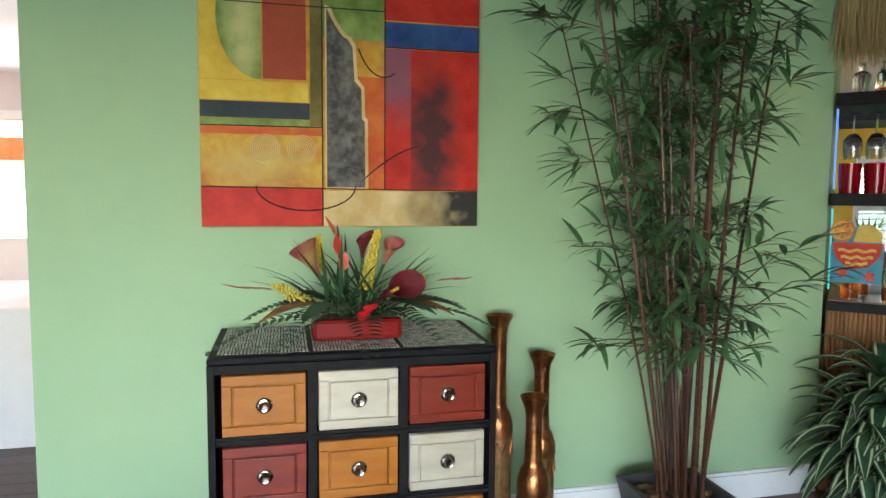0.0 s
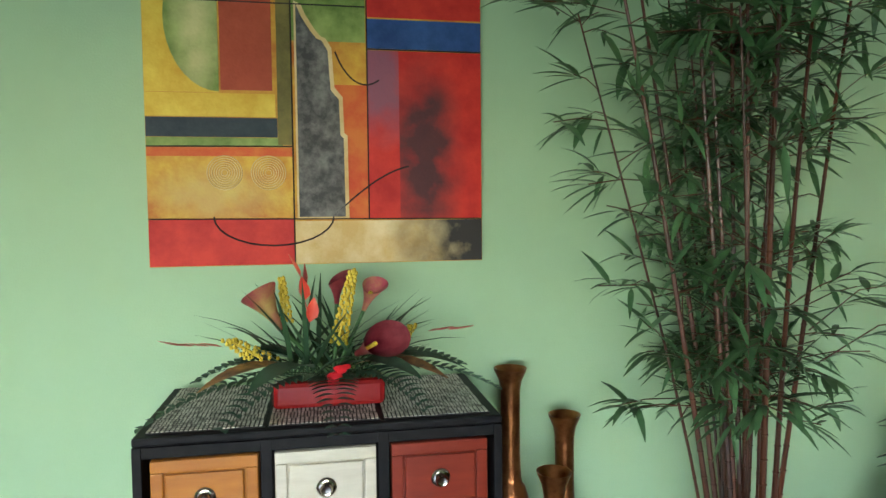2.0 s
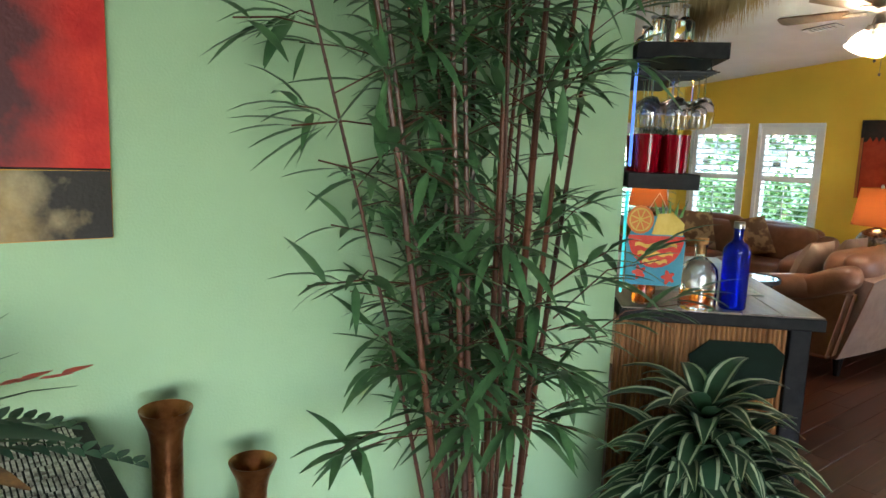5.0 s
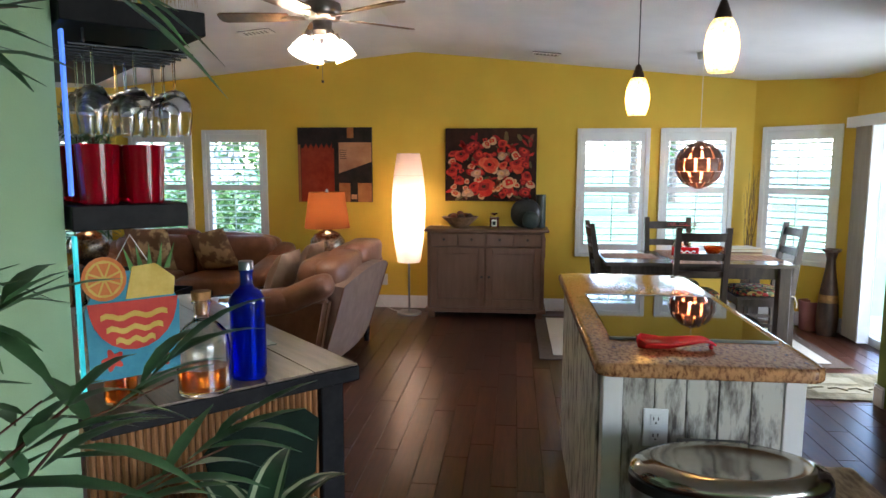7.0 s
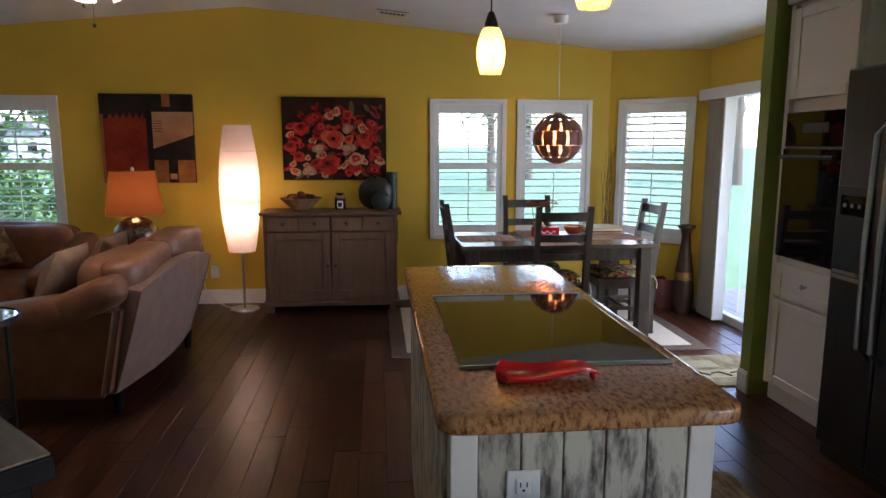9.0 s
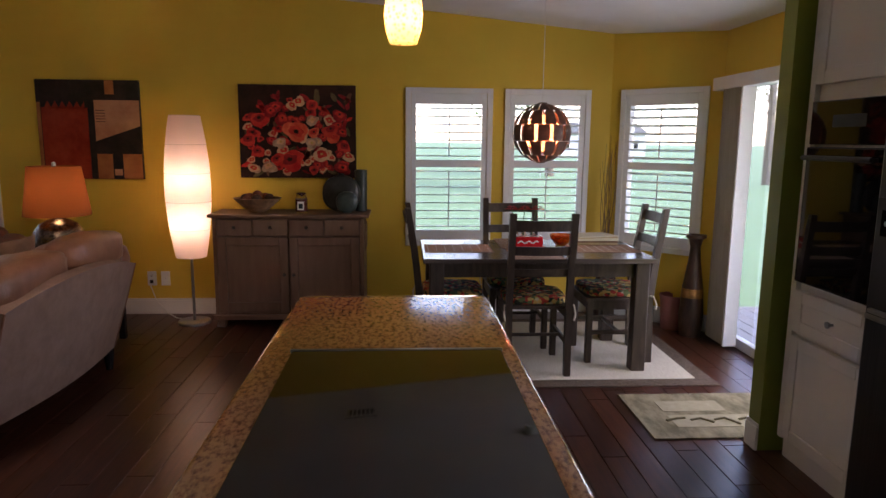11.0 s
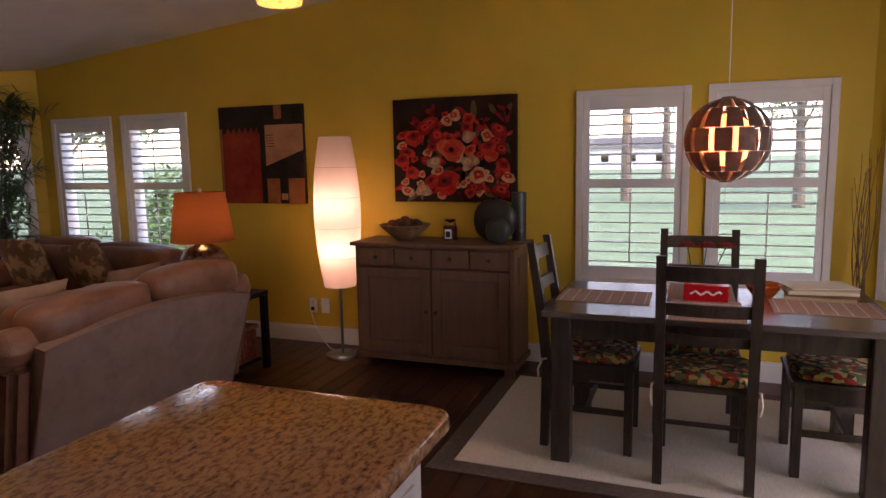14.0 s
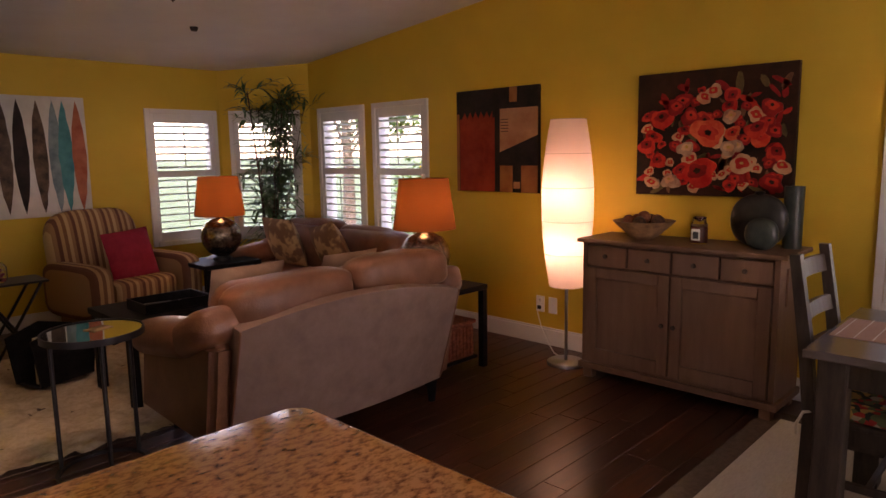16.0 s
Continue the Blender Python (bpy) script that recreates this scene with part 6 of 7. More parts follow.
order = [(0, 1, 2), (2, 0, 1), (1, 2, 0)]
for r in range(3):
    for i in range(3):
        x0 = CX0 + 0.022 + cw * i + 0.019
        x1 = CX0 + 0.022 + cw * (i + 1) - 0.019
        z1 = CZ - 0.04 - rh * r - 0.016
        z0 = z1 - rh + 0.036
        m_ = M_DR[order[r][i]]
        d = part("drawer", box(x0, x1, CY0 + 0.004, CY0 + 0.30, z0, z1, 0.003), m_, chest, ("honey orange drawer front", "champagne silver drawer front", "brick red drawer front")[order[r][i]])
        f = 0.03
        for a, b_, c, e in ((x0, x1, z0, z0 + f), (x0, x1, z1 - f, z1), (x0, x0 + f, z0 + f, z1 - f), (x1 - f, x1, z0 + f, z1 - f)):
            part("raised_frame", box(a + 0.0004, b_ - 0.0004, CY0 - 0.004, CY0 + 0.0035, c + 0.0004, e - 0.0004, 0.0025), m_, d)
        part("raised_panel", box(x0 + f + 0.004, x1 - f - 0.004, CY0 - 0.007, CY0 + 0.0035, z0 + f + 0.004, z1 - f - 0.004, 0.003), m_, d)
        part("knob", lathe([(0, 0), (0.024, 0), (0.025, 0.004), (0.021, 0.008), (0.019, 0.006), (0.014, 0.007), (0.013, 0.014), (0.016, 0.02), (0.013, 0.026), (0.009, 0.024), (0, 0.026)], 22, m=pose((x0 + x1) / 2, CY0 - 0.007, (z0 + z1) / 2, 90, 0, 0)), M_CHROME, d, smooth=True)

M_TILE = [mat("grey shell tile", (0.16, 0.13, 0.11), (0.60, 0.55, 0.48), 0.35, scale=45, detail=2, mix=(0.35, 0.6)), M_BLACKW]
for i in range(3):
    rn = thing("table_runner_mat", "black and grey beaded lattice mat on the chest", "mat", CX0 + 0.022 + cw * i + 0.004, CY0 + 0.025, CZ + 0.0005, group="beaded mats on the chest")
    w_, d_ = cw - 0.008, 0.42
    part("backing", box(0, w_, 0, d_, 0, 0.003, 0.001, seg=1), M_BLACKW, rn)
    vs, fs = [], []
    for r in range(24):
        sp = 0.0085 if (r // 3) % 2 else 0.011
        n = int(w_ / sp)
        for k in range(n):
            a, c = k * sp + 0.002, r * d_ / 24 + 0.002
            b_, e = a + sp * 0.62, c + d_ / 24 - 0.005
            q = len(vs)
            for z in (0.003, 0.0055):
                vs += [(a, c, z), (b_, c, z), (b_, e, z), (a, e, z)]
            fs += [(q + 4, q + 5, q + 6, q + 7), (q, q + 1, q + 5, q + 4), (q + 1, q + 2, q + 6, q + 5), (q + 2, q + 3, q + 7, q + 6), (q + 3, q, q + 4, q + 7)]
    me = bpy.data.meshes.new("beads")
    me.from_pydata(vs, [], fs)
    me.materials.append(M_TILE[0])
    bd = tagged(new("beads", me), kind="stuff")
    bd.parent = rn


# ---- leaves ----
def blade(verts, faces, p, d, up, length, width, droop, segs=5, fold=0.25, peak=0.35):
    """A long leaf from p along d that bends downwards."""
    p, d = Vector(p), Vector(d).normalized()
    side = d.cross(Vector(up)).normalized()
    if side.length < 0.5:
        side = Vector((1, 0, 0))
    pts = []
    pos, dr = p.copy(), d.copy()
    for i in range(segs + 1):
        pts.append((pos.copy(), dr.copy()))
        pos += dr * length / segs
        dr = (dr + Vector((0, 0, -droop / segs))).normalized()
    k = len(verts)
    for i, (q, dd) in enumerate(pts):
        s = i / segs
        w = width / 2 * (math.sin(math.pi * min(1, s / peak / 2)) if s < peak else math.cos(math.pi / 2 * (s - peak) / (1 - peak)) ** 0.9)
        w = max(w, width * 0.03)
        nrm = side.cross(dd).normalized()
        verts += [q + side * w + nrm * fold * w, q, q - side * w + nrm * fold * w]
    for i in range(segs):
        a = k + 3 * i
        faces += [(a, a + 1, a + 4, a + 3), (a + 1, a + 2, a + 5, a + 4)]


def leaf_mesh(name, verts, faces, material, parent, stuff=True):
    me = bpy.data.meshes.new(name)
    me.from_pydata([tuple(v) for v in verts], [], faces)
    me.materials.append(material)
    me.polygons.foreach_set("use_smooth", [True] * len(me.polygons))
    o_ = new(name, me)
    o_.parent = parent
    if stuff:
        tagged(o_, kind="stuff")
    return o_


def bamboo(x, y, H, nst, seed, label, spread, sprays, z_low, pot=True, lsize=0.125, zpot=0.0, lean=0.0, reach=()):
    rngb = random.Random(seed)
    t = thing("bamboo_plant", label, "plant", x, y, zpot)
    z0 = 0.0
    if pot:
        z0 = 0.22
        s0, s1 = 0.13, 0.175
        b = bmesh.new()
        lo = [b.verts.new((sx * s0, sy * s0, 0)) for sx, sy in ((-1, -1), (1, -1), (1, 1), (-1, 1))]
        hi = [b.verts.new((sx * s1, sy * s1, 0.24)) for sx, sy in ((-1, -1), (1, -1), (1, 1), (-1, 1))]
        hi2 = [b.verts.new((sx * (s1 - 0.018), sy * (s1 - 0.018), 0.24)) for sx, sy in ((-1, -1), (1, -1), (1, 1), (-1, 1))]
        lo2 = [b.verts.new((sx * (s1 - 0.03), sy * (s1 - 0.03), 0.20)) for sx, sy in ((-1, -1), (1, -1), (1, 1), (-1, 1))]
        b.faces.new(lo[::-1])
        for A_, B_ in ((lo, hi), (hi, hi2), (hi2, lo2)):
            for i in range(4):
                b.faces.new((A_[i], A_[(i + 1) % 4], B_[(i + 1) % 4], B_[i]))
        b.faces.new(lo2)
        part("pot", b, M_POT, t, "dark square tapered planter")
        mb = bmesh.new()
        for i in range(70):
            puff(rngb.uniform(-0.13, 0.13), rngb.uniform(-0.13, 0.13), 0.205 + rngb.uniform(0, 0.015), rngb.uniform(0.02, 0.05), rngb.uniform(0.015, 0.03), 0.02, 0.8, nu=6, nv=4, bm=mb)
        tagged(part("bark_mulch", mb, M_TWIG, t), kind="stuff")
    vs, fs = [], []
    tv_, tf_ = [], []
    twigs = bmesh.new()
    for i in range(nst):
        a = rngb.uniform(0, 6.28)
        rr = math.sqrt(rngb.random())
        bx, by = 0.10 * rr * math.cos(a), 0.10 * rr * math.sin(a)
        tx, ty = lean + spread * rr * math.cos(a + rngb.uniform(-0.3, 0.3)), 0.5 * spread * rr * math.sin(a)
        h = H * rngb.uniform(0.86, 1.0)
        rad = rngb.choice((0.0055, 0.007, 0.0095, 0.012)) * (1 if H > 2 else 0.8)
        pts = []
        for k in range(9):
            s = k / 8
            pts.append(Vector((bx + (tx - bx) * s ** 1.15 + 0.006 * math.sin(5 * s + i), by + (ty - by) * s ** 1.15, z0 + (h - z0) * s)))
        b = tube(pts, rad, 7, taper=0.45)
        for k in range(1, 24):
            s = k / 24
            j = min(7, int(s * 8))
            q = pts[j].lerp(pts[j + 1], s * 8 - j)
            lathe([(rad * (1 - 0.55 * s) * 1.0, -0.004), (rad * (1 - 0.55 * s) * 1.28, 0), (rad * (1 - 0.55 * s) * 1.0, 0.004)], 7, bm=b, m=Matrix.Translation(q))
        part("cane", b, M_STEM, t, smooth=True)
        for k in range(sprays):
            s = rngb.uniform(z_low, 1.0) if k else 0.99
            s = min(0.985, max(0.05, (s * H - z0) / (h - z0))) if s < 1 else 0.98
            j = min(7, int(s * 8))
            q = pts[j].lerp(pts[j + 1], s * 8 - j)
            a2 = rngb.uniform(0, 6.28)
            L = rngb.uniform(0.06, 0.27)
            dr = Vector((math.cos(a2), math.sin(a2) * 0.8, rngb.uniform(-0.05, 0.6))).normalized()
            e = q + dr * L
            if zpot == 0 and y + e.y > 2.90:
                e.y = 2.90 - y - rngb.uniform(0, 0.04)
            tube([q, q.lerp(e, 0.5) + Vector((0, 0, 0.01)), e], 0.0018, 4, bm=twigs)
            for _ in range(rngb.randint(5, 8)):
                d = (dr + Vector((rngb.gauss(0, 0.75), rngb.gauss(0, 0.75), rngb.gauss(-0.15, 0.45)))).normalized()
                o = q.lerp(e, rngb.uniform(0.35, 1.0))
                ll = lsize * rngb.uniform(0.6, 1.15)
                if zpot == 0 and y + o.y + d.y * ll > 2.93:
                    d.y = -abs(d.y) * 0.3
                blade(vs, fs, o, d, (0, 0, 1), ll, ll * rngb.uniform(0.13, 0.18), rngb.uniform(0.2, 0.9), 4)
    for ex, ey, ez in reach:
        q, e = Vector((ex * 0.5, ey * 0.2, ez - 0.16)), Vector((ex, ey, ez))
        tube([q, q.lerp(e, 0.5) + Vector((0, 0, 0.05)), e], 0.0026, 5, bm=twigs, taper=0.5)
        for k in range(13):
            o = q.lerp(e, 0.3 + 0.7 * k / 12) + Vector((0, 0, 0.03))
            d = (e - q).normalized() + Vector((rngb.gauss(0, 0.55), rngb.gauss(0, 0.55), rngb.gauss(-0.1, 0.35)))
            ll = rngb.uniform(0.12, 0.18)
            blade(vs, fs, o, d, (0, 0, 1), ll, ll * 0.15, rngb.uniform(0.3, 0.9), 5)
    leaf_mesh("foliage", vs, fs, M_LEAF, t)
    tagged(part("twig_growth", twigs, M_STEM, t), kind="stuff")
    return t


bamboo(1.85, 2.62, 2.25, 17, 3, "tall artificial bamboo plant in a dark square planter", 0.50, 19, 0.33, lsize=0.15, lean=-0.12, reach=((0.40, -0.20, 1.20), (0.44, -0.27, 1.10)))
bamboo(7.84, 6.46, 2.12, 13, 8, "tall bamboo plant before the bay window", 0.60, 26, 0.30, lsize=0.17, zpot=0.0005)

# striped dracaena
M_DRA = mat("dracaena green", (0.012, 0.045, 0.02), (0.035, 0.09, 0.04), 0.4, scale=9)
M_DRAS = mat("dracaena pale stripe", (0.36, 0.42, 0.26), (0.48, 0.52, 0.34), 0.45, scale=9)
dr_ = thing("striped_plant", "leafy green plant with pale striped leaves in a pot", "plant", 2.68, 2.50, 0)
part("pot", lathe([(0, 0), (0.10, 0), (0.13, 0.22), (0.138, 0.22), (0.138, 0.25), (0.12, 0.25), (0.11, 0.21), (0, 0.21)], 28), M_POT, dr_, smooth=True)
rngd = random.Random(12)
for k, (sx, sy, sh_) in enumerate(((0, 0, 0.66), (0.06, -0.06, 0.54), (-0.07, 0.03, 0.48), (0.02, -0.1, 0.40), (0.10, 0.02, 0.36))):
    part("stem", tube([(sx * 0.5, sy * 0.5, 0.2), (sx, sy, sh_)], 0.012, 8), M_STEM, dr_)
    vs, fs, v2, f2 = [], [], [], []
    for i in range(56):
        a = i * 2.4 + k
        el = 1.0 - 1.5 * (i / 56)
        d = Vector((math.cos(a) * math.cos(el), math.sin(a) * math.cos(el), math.sin(el) + 0.25))
        L = rngd.uniform(0.24, 0.38)
        if sy + 2.50 + d.y * L > 2.9:
            d.y *= 0.3
        p = (sx, sy, sh_ - 0.16 * i / 56)
        W = rngd.uniform(0.062, 0.088)
        blade(vs, fs, p, d, (0, 0, 1), L, W, 1.7, 8, 0.3, 0.4)
        for off in (-0.62, 0.62):
            vv, ff = [], []
            blade(vv, ff, p, d, (0, 0, 1), L, W, 1.7, 8, 0.3, 0.4)
            base_k = len(v2)
            for s in range(9):
                e_, c_, g_ = vv[3 * s], vv[3 * s + 1], vv[3 * s + 2]
                tgt = e_ if off < 0 else g_
                q1 = c_.lerp(tgt, 0.55) + Vector((0, 0, 0.0022))
                q2 = c_.lerp(tgt, 0.80) + Vector((0, 0, 0.0022))
                v2 += [q1, q2]
            for s in range(8):
                f2.append((base_k + 2 * s, base_k + 2 * s + 1, base_k + 2 * s + 3, base_k + 2 * s + 2))
    leaf_mesh("leaf_rosette", vs, fs, M_DRA, dr_, False)
    leaf_mesh("leaf_stripe", v2, f2, M_DRAS, dr_, False)

# ---- copper vases ----
def copper_vase(x, y, h, label):
    v = thing("floor_vase", label, "vase", x, y, 0, group="copper floor vases")
    nb = h * 0.60
    part("body", lathe([(0, 0), (0.052, 0), (0.055, 0.02), (0.056, nb - 0.10)], 28), M_PATINA, v, smooth=True)
    part("shoulder", lathe([(0.057, nb - 0.101), (0.060, nb - 0.085), (0.058, nb - 0.05), (0.045, nb - 0.01), (0.036, nb), (0.033, nb + 0.02)], 28), M_COPPER, v, smooth=True)
    part("neck", lathe([(0.033, nb + 0.02), (0.030, nb + 0.1), (0.031, h - 0.07), (0.036, h - 0.04), (0.050, h - 0.008), (0.052, h), (0.047, h - 0.002), (0.03, h - 0.04), (0.026, h - 0.2), (0, h - 0.22)], 28), M_COPPER, v, smooth=True)
    for k in range(10):
        a = 2 * math.pi * k / 10
        a2 = a + math.pi / 10
        pts = [(0.058 * math.cos(a), 0.058 * math.sin(a), nb - 0.12), (0.058 * math.cos(a2), 0.058 * math.sin(a2), nb - 0.17), (0.058 * math.cos(a + math.pi / 5), 0.058 * math.sin(a + math.pi / 5), nb - 0.12)]
        part("relief", tube(pts, 0.003, 5), M_COPPER, v)


copper_vase(1.165, 2.80, 0.92, "tall hammered copper floor vase")
copper_vase(1.345, 2.80, 0.76, "middle hammered copper floor vase")
copper_vase(1.245, 2.62, 0.65, "short hammered copper floor vase")

# ---- flower arrangement ----
fa_ = thing("flower_arrangement", "tropical artificial flower arrangement in a red pot", "flowers", 0.60, 2.64, CZ + 0.006)
fa_.matrix_world = pose(0.60, 2.64, CZ + 0.006) @ Matrix.Diagonal((1.25, 1.2, 1.12, 1))
M_REDP = mat("dark red lacquer pot", (0.18, 0.008, 0.008), (0.24, 0.012, 0.012), 0.2, scale=5)
part("pot", box(-0.12, 0.12, -0.05, 0.05, 0, 0.065, 0.012), M_REDP, fa_)
rngf = random.Random(4)
M_FERN = mat("blue green fern", (0.012, 0.05, 0.03), (0.04, 0.12, 0.07), 0.5, scale=10)
M_CROT = mat("croton leaf", (0.10, 0.05, 0.03), (0.42, 0.20, 0.06), 0.5, scale=30)
M_HELI = mat("heliconia red", (0.55, 0.02, 0.02), (0.72, 0.12, 0.05), 0.4, scale=9)
M_YEL = mat("yellow blossom", (0.55, 0.38, 0.02), (0.72, 0.55, 0.06), 0.6, scale=30)
M_CALLA = mat("calla yellow pink", (0.70, 0.55, 0.18), (0.58, 0.10, 0.15), 0.4, scale=9)
M_CALD = mat("calla maroon", (0.20, 0.015, 0.03), (0.42, 0.08, 0.09), 0.4, scale=9)
vs, fs = [], []
for i in range(70):
    a = rngf.uniform(0, 6.28)
    d = Vector((math.cos(a), 0.6 * math.sin(a), rngf.uniform(0.3, 1.6)))
    blade(vs, fs, (rngf.uniform(-0.08, 0.08), rngf.uniform(-0.03, 0.03), 0.06), d, (0, 0, 1), rngf.uniform(0.16, 0.30), 0.012, rngf.uniform(0.3, 1.2), 5)
leaf_mesh("grass_spray", vs, fs, M_LEAFD, fa_)
for i, (dx, dy, dz, L) in enumerate(((-1, -0.25, 0.25, 0.34), (1, -0.1, 0.35, 0.34), (0.95, 0.1, 0.6, 0.30), (-0.9, 0.15, 0.55, 0.28), (-0.6, -0.6, 0.35, 0.26), (0.05, -0.8, 0.35, 0.20), (0.65, -0.6, 0.45, 0.24), (-0.75, 0.1, 0.9, 0.24))):
    vs, fs = [], []
    d = Vector((dx, dy, dz)).normalized()
    for k in range(13):
        s = 0.25 + 0.75 * k / 12
        p = Vector((dx * 0.05, dy * 0.03, 0.07)) + d * L * s + Vector((0, 0, -0.16 * s * s))
        for sd_ in (1, -1):
            sv = d.cross(Vector((0, 0, 1))) * sd_
            blade(vs, fs, p, sv + d * 0.55, (0, 0, 1), 0.075 * (1.1 - 0.75 * s), 0.016, 0.5, 4)
    leaf_mesh("fern_frond", vs, fs, M_FERN, fa_, False)
for dx, dy, m_ in ((-0.16, -0.10, M_CROT), (0.14, -0.10, M_CROT), (-0.08, -0.13, M_FERN), (0.09, -0.11, M_FERN), (0.22, -0.03, M_FERN)):
    vs, fs = [], []
    blade(vs, fs, (dx * 0.4, dy * 0.4, 0.10), (dx, dy, 0.06), (0, 0, 1), 0.23, 0.07, 0.9, 8, 0.2)
    leaf_mesh("broad_leaf", vs, fs, m_, fa_, False)


def spike(p, d, n, L, material, w=0.032):
    vs_, fs_ = [], []
    d = Vector(d).normalized()
    for k in range(n):
        a = k * 2.4
        o = Vector((math.cos(a), math.sin(a), 0)) * 0.35
        blade(vs_, fs_, Vector(p) + d * L * k / n, d + o, (0.3, 0.2, 1), L * 0.45, w, -0.3, 4)
    leaf_mesh("flower_spike", vs_, fs_, material, fa_, False)


spike((-0.04, 0.0, 0.20), (-0.15, 0, 1), 5, 0.14, M_HELI)
spike((-0.22, -0.03, 0.155), (-1, -0.2, 0.12), 4, 0.11, M_HELI)
spike((0.22, -0.02, 0.17), (1, -0.1, 0.05), 4, 0.09, M_HELI)
spike((0.0, -0.07, 0.06), (0.3, -0.4, 0.5), 6, 0.07, mat("small red bloom", (0.5, 0.0, 0.01), (0.6, 0.02, 0.03), 0.4), 0.03)
for p0, p1, n, r in (((0.02, -0.03, 0.15), (0.055, -0.04, 0.33), 80, 0.017), ((-0.09, 0.03, 0.2), (-0.10, 0.03, 0.31), 40, 0.011), ((-0.14, -0.02, 0.12), (-0.21, -0.02, 0.17), 40, 0.03), ((0.15, 0.02, 0.13), (0.19, 0.02, 0.18), 30, 0.02)):
    b = bmesh.new()
    for k in range(n):
        a = k * 2.4
        q = Vector(p0).lerp(Vector(p1), k / n) + Vector((math.cos(a), math.sin(a), 0)) * r * (1.05 - 0.6 * k / n)
        puff(q.x, q.y, q.z, 0.009, 0.009, 0.012, 0.9, nu=5, nv=4, bm=b)
    tube([p0, p1], 0.004, 5, bm=b)
    part("yellow_spike", b, M_YEL, fa_)


def calla(p, d, s, material):
    d = Vector(d).normalized()
    q = d.to_track_quat("Z", "Y").to_matrix().to_4x4()
    b = bmesh.new()
    n = 20
    rows = []
    for j in range(7):
        u = j / 6
        row = []
        for i in range(n):
            a = 2 * math.pi * i / n
            r = s * (0.10 + 0.42 * u ** 1.8) * (1 + 0.35 * u * math.cos(a))
            row.append(b.verts.new((r * math.cos(a), r * math.sin(a), s * (1.3 * u + 0.35 * u * u * math.cos(a)))))
        rows.append(row)
    for A_, B_ in zip(rows, rows[1:]):
        for i in range(n):
            b.faces.new((A_[i], A_[(i + 1) % n], B_[(i + 1) % n], B_[i]))
    bmesh.ops.solidify(b, geom=b.faces[:], thickness=0.0015)
    b.transform(Matrix.Translation(p) @ q)
    c_ = part("calla_lily", b, material, fa_, smooth=True)
    part("spadix", tube([Vector(p), Vector(p) + d * s * 1.0], 0.005, 6), M_YEL, c_)
    part("stalk", tube([(0.01, 0, 0.06), Vector(p)], 0.005, 6), M_LEAF, fa_)


calla((-0.10, -0.02, 0.19), (-0.45, -0.15, 0.9), 0.075, M_CALLA)
calla((0.02, 0.03, 0.24), (0.0, -0.2, 1), 0.052, M_CALD)
calla((0.08, 0.03, 0.22), (0.35, -0.2, 1), 0.052, M_CALLA)
calla((0.06, -0.06, 0.13), (0.45, -0.75, 0.45), 0.078, M_CALD)

# ---- bar in the corner ----
BAR = pose(2.785, 2.945, 0, 0, 0, 45)
M_BART = mat("grey brown bar plank", (0.10, 0.065, 0.045), (0.20, 0.14, 0.10), 0.3, scale=5, stretch=(1, 9, 9), rnd=0.15)
M_PINE = mat("golden stained panel", (0.17, 0.065, 0.018), (0.29, 0.125, 0.04), 0.5, scale=4, stretch=(7, 7, 1), bump=0.1)
bar = thing("bar_counter", "dark wooden bar counter with golden panelled end", "bar counter")
bar.matrix_world = BAR
part("top", box(-0.04, 1.35, -0.72, -0.012, 0.868, 0.912, 0.004), M_BLACKW, bar)
for i in range(5):
    y = -0.715 + 0.14 * i
    part("plank", box(-0.035, 1.345, y, y + 0.137, 0.9122, 0.9185, 0.001, seg=1), M_BART, bar)
part("end_panel", box(0.036, 0.05, -0.62, -0.012, 0.0, 0.866), M_PINE, bar)
for i in range(34):
    y = -0.611 + 0.0178 * i
    part("reed", tube([(0.034, y, 0.0), (0.034, y, 0.866)], 0.0086, 7), M_PINE, bar)
part("leg", box(0.02, 0.10, -0.70, -0.625, 0.0, 0.867, 0.005), M_BLACKW, bar)
part("front", box(0.11, 1.30, -0.66, -0.64, 0.0, 0.867), M_PINE, bar)
part("leg", box(1.24, 1.32, -0.70, -0.661, 0.0, 0.867, 0.005), M_BLACKW, bar)


def at_bar(x, y, z, rz=0):
    return BAR @ pose(x, y, z, 0, 0, rz)


def bar_thing(name, label, category, x, y, z, rz=0, group=""):
    t = thing(name, label, category, group=group)
    t.matrix_world = at_bar(x, y, z, rz)
    return t


for z, dpt, nm in ((1.345, 0.25, "low"), (1.79, 0.31, "high")):
    s_ = bar_thing("bar_shelf", "thick black floating shelf above the bar", "shelf", 0, 0, z, group="floating bar shelves")
    part("board", box(-0.04, 1.15, -dpt, -0.004, 0, 0.055, 0.003), M_BLACKW, s_)
M_LED = glow_mat("blue strip light", (0.10, 0.25, 1.0), 0.06)
for z, h in ((1.42, 0.36), (0.96, 0.37)):
    ld = bar_thing("led_strip", "glowing blue light strip behind the bar shelves", "light strip", 0.02, -0.012, z)
    part("strip", box(-0.012, 0.012, -0.008, 0, 0, h, 0.002), M_LED if z > 1 else glow_mat("teal strip light", (0.05, 0.7, 0.75), 0.04), ld)
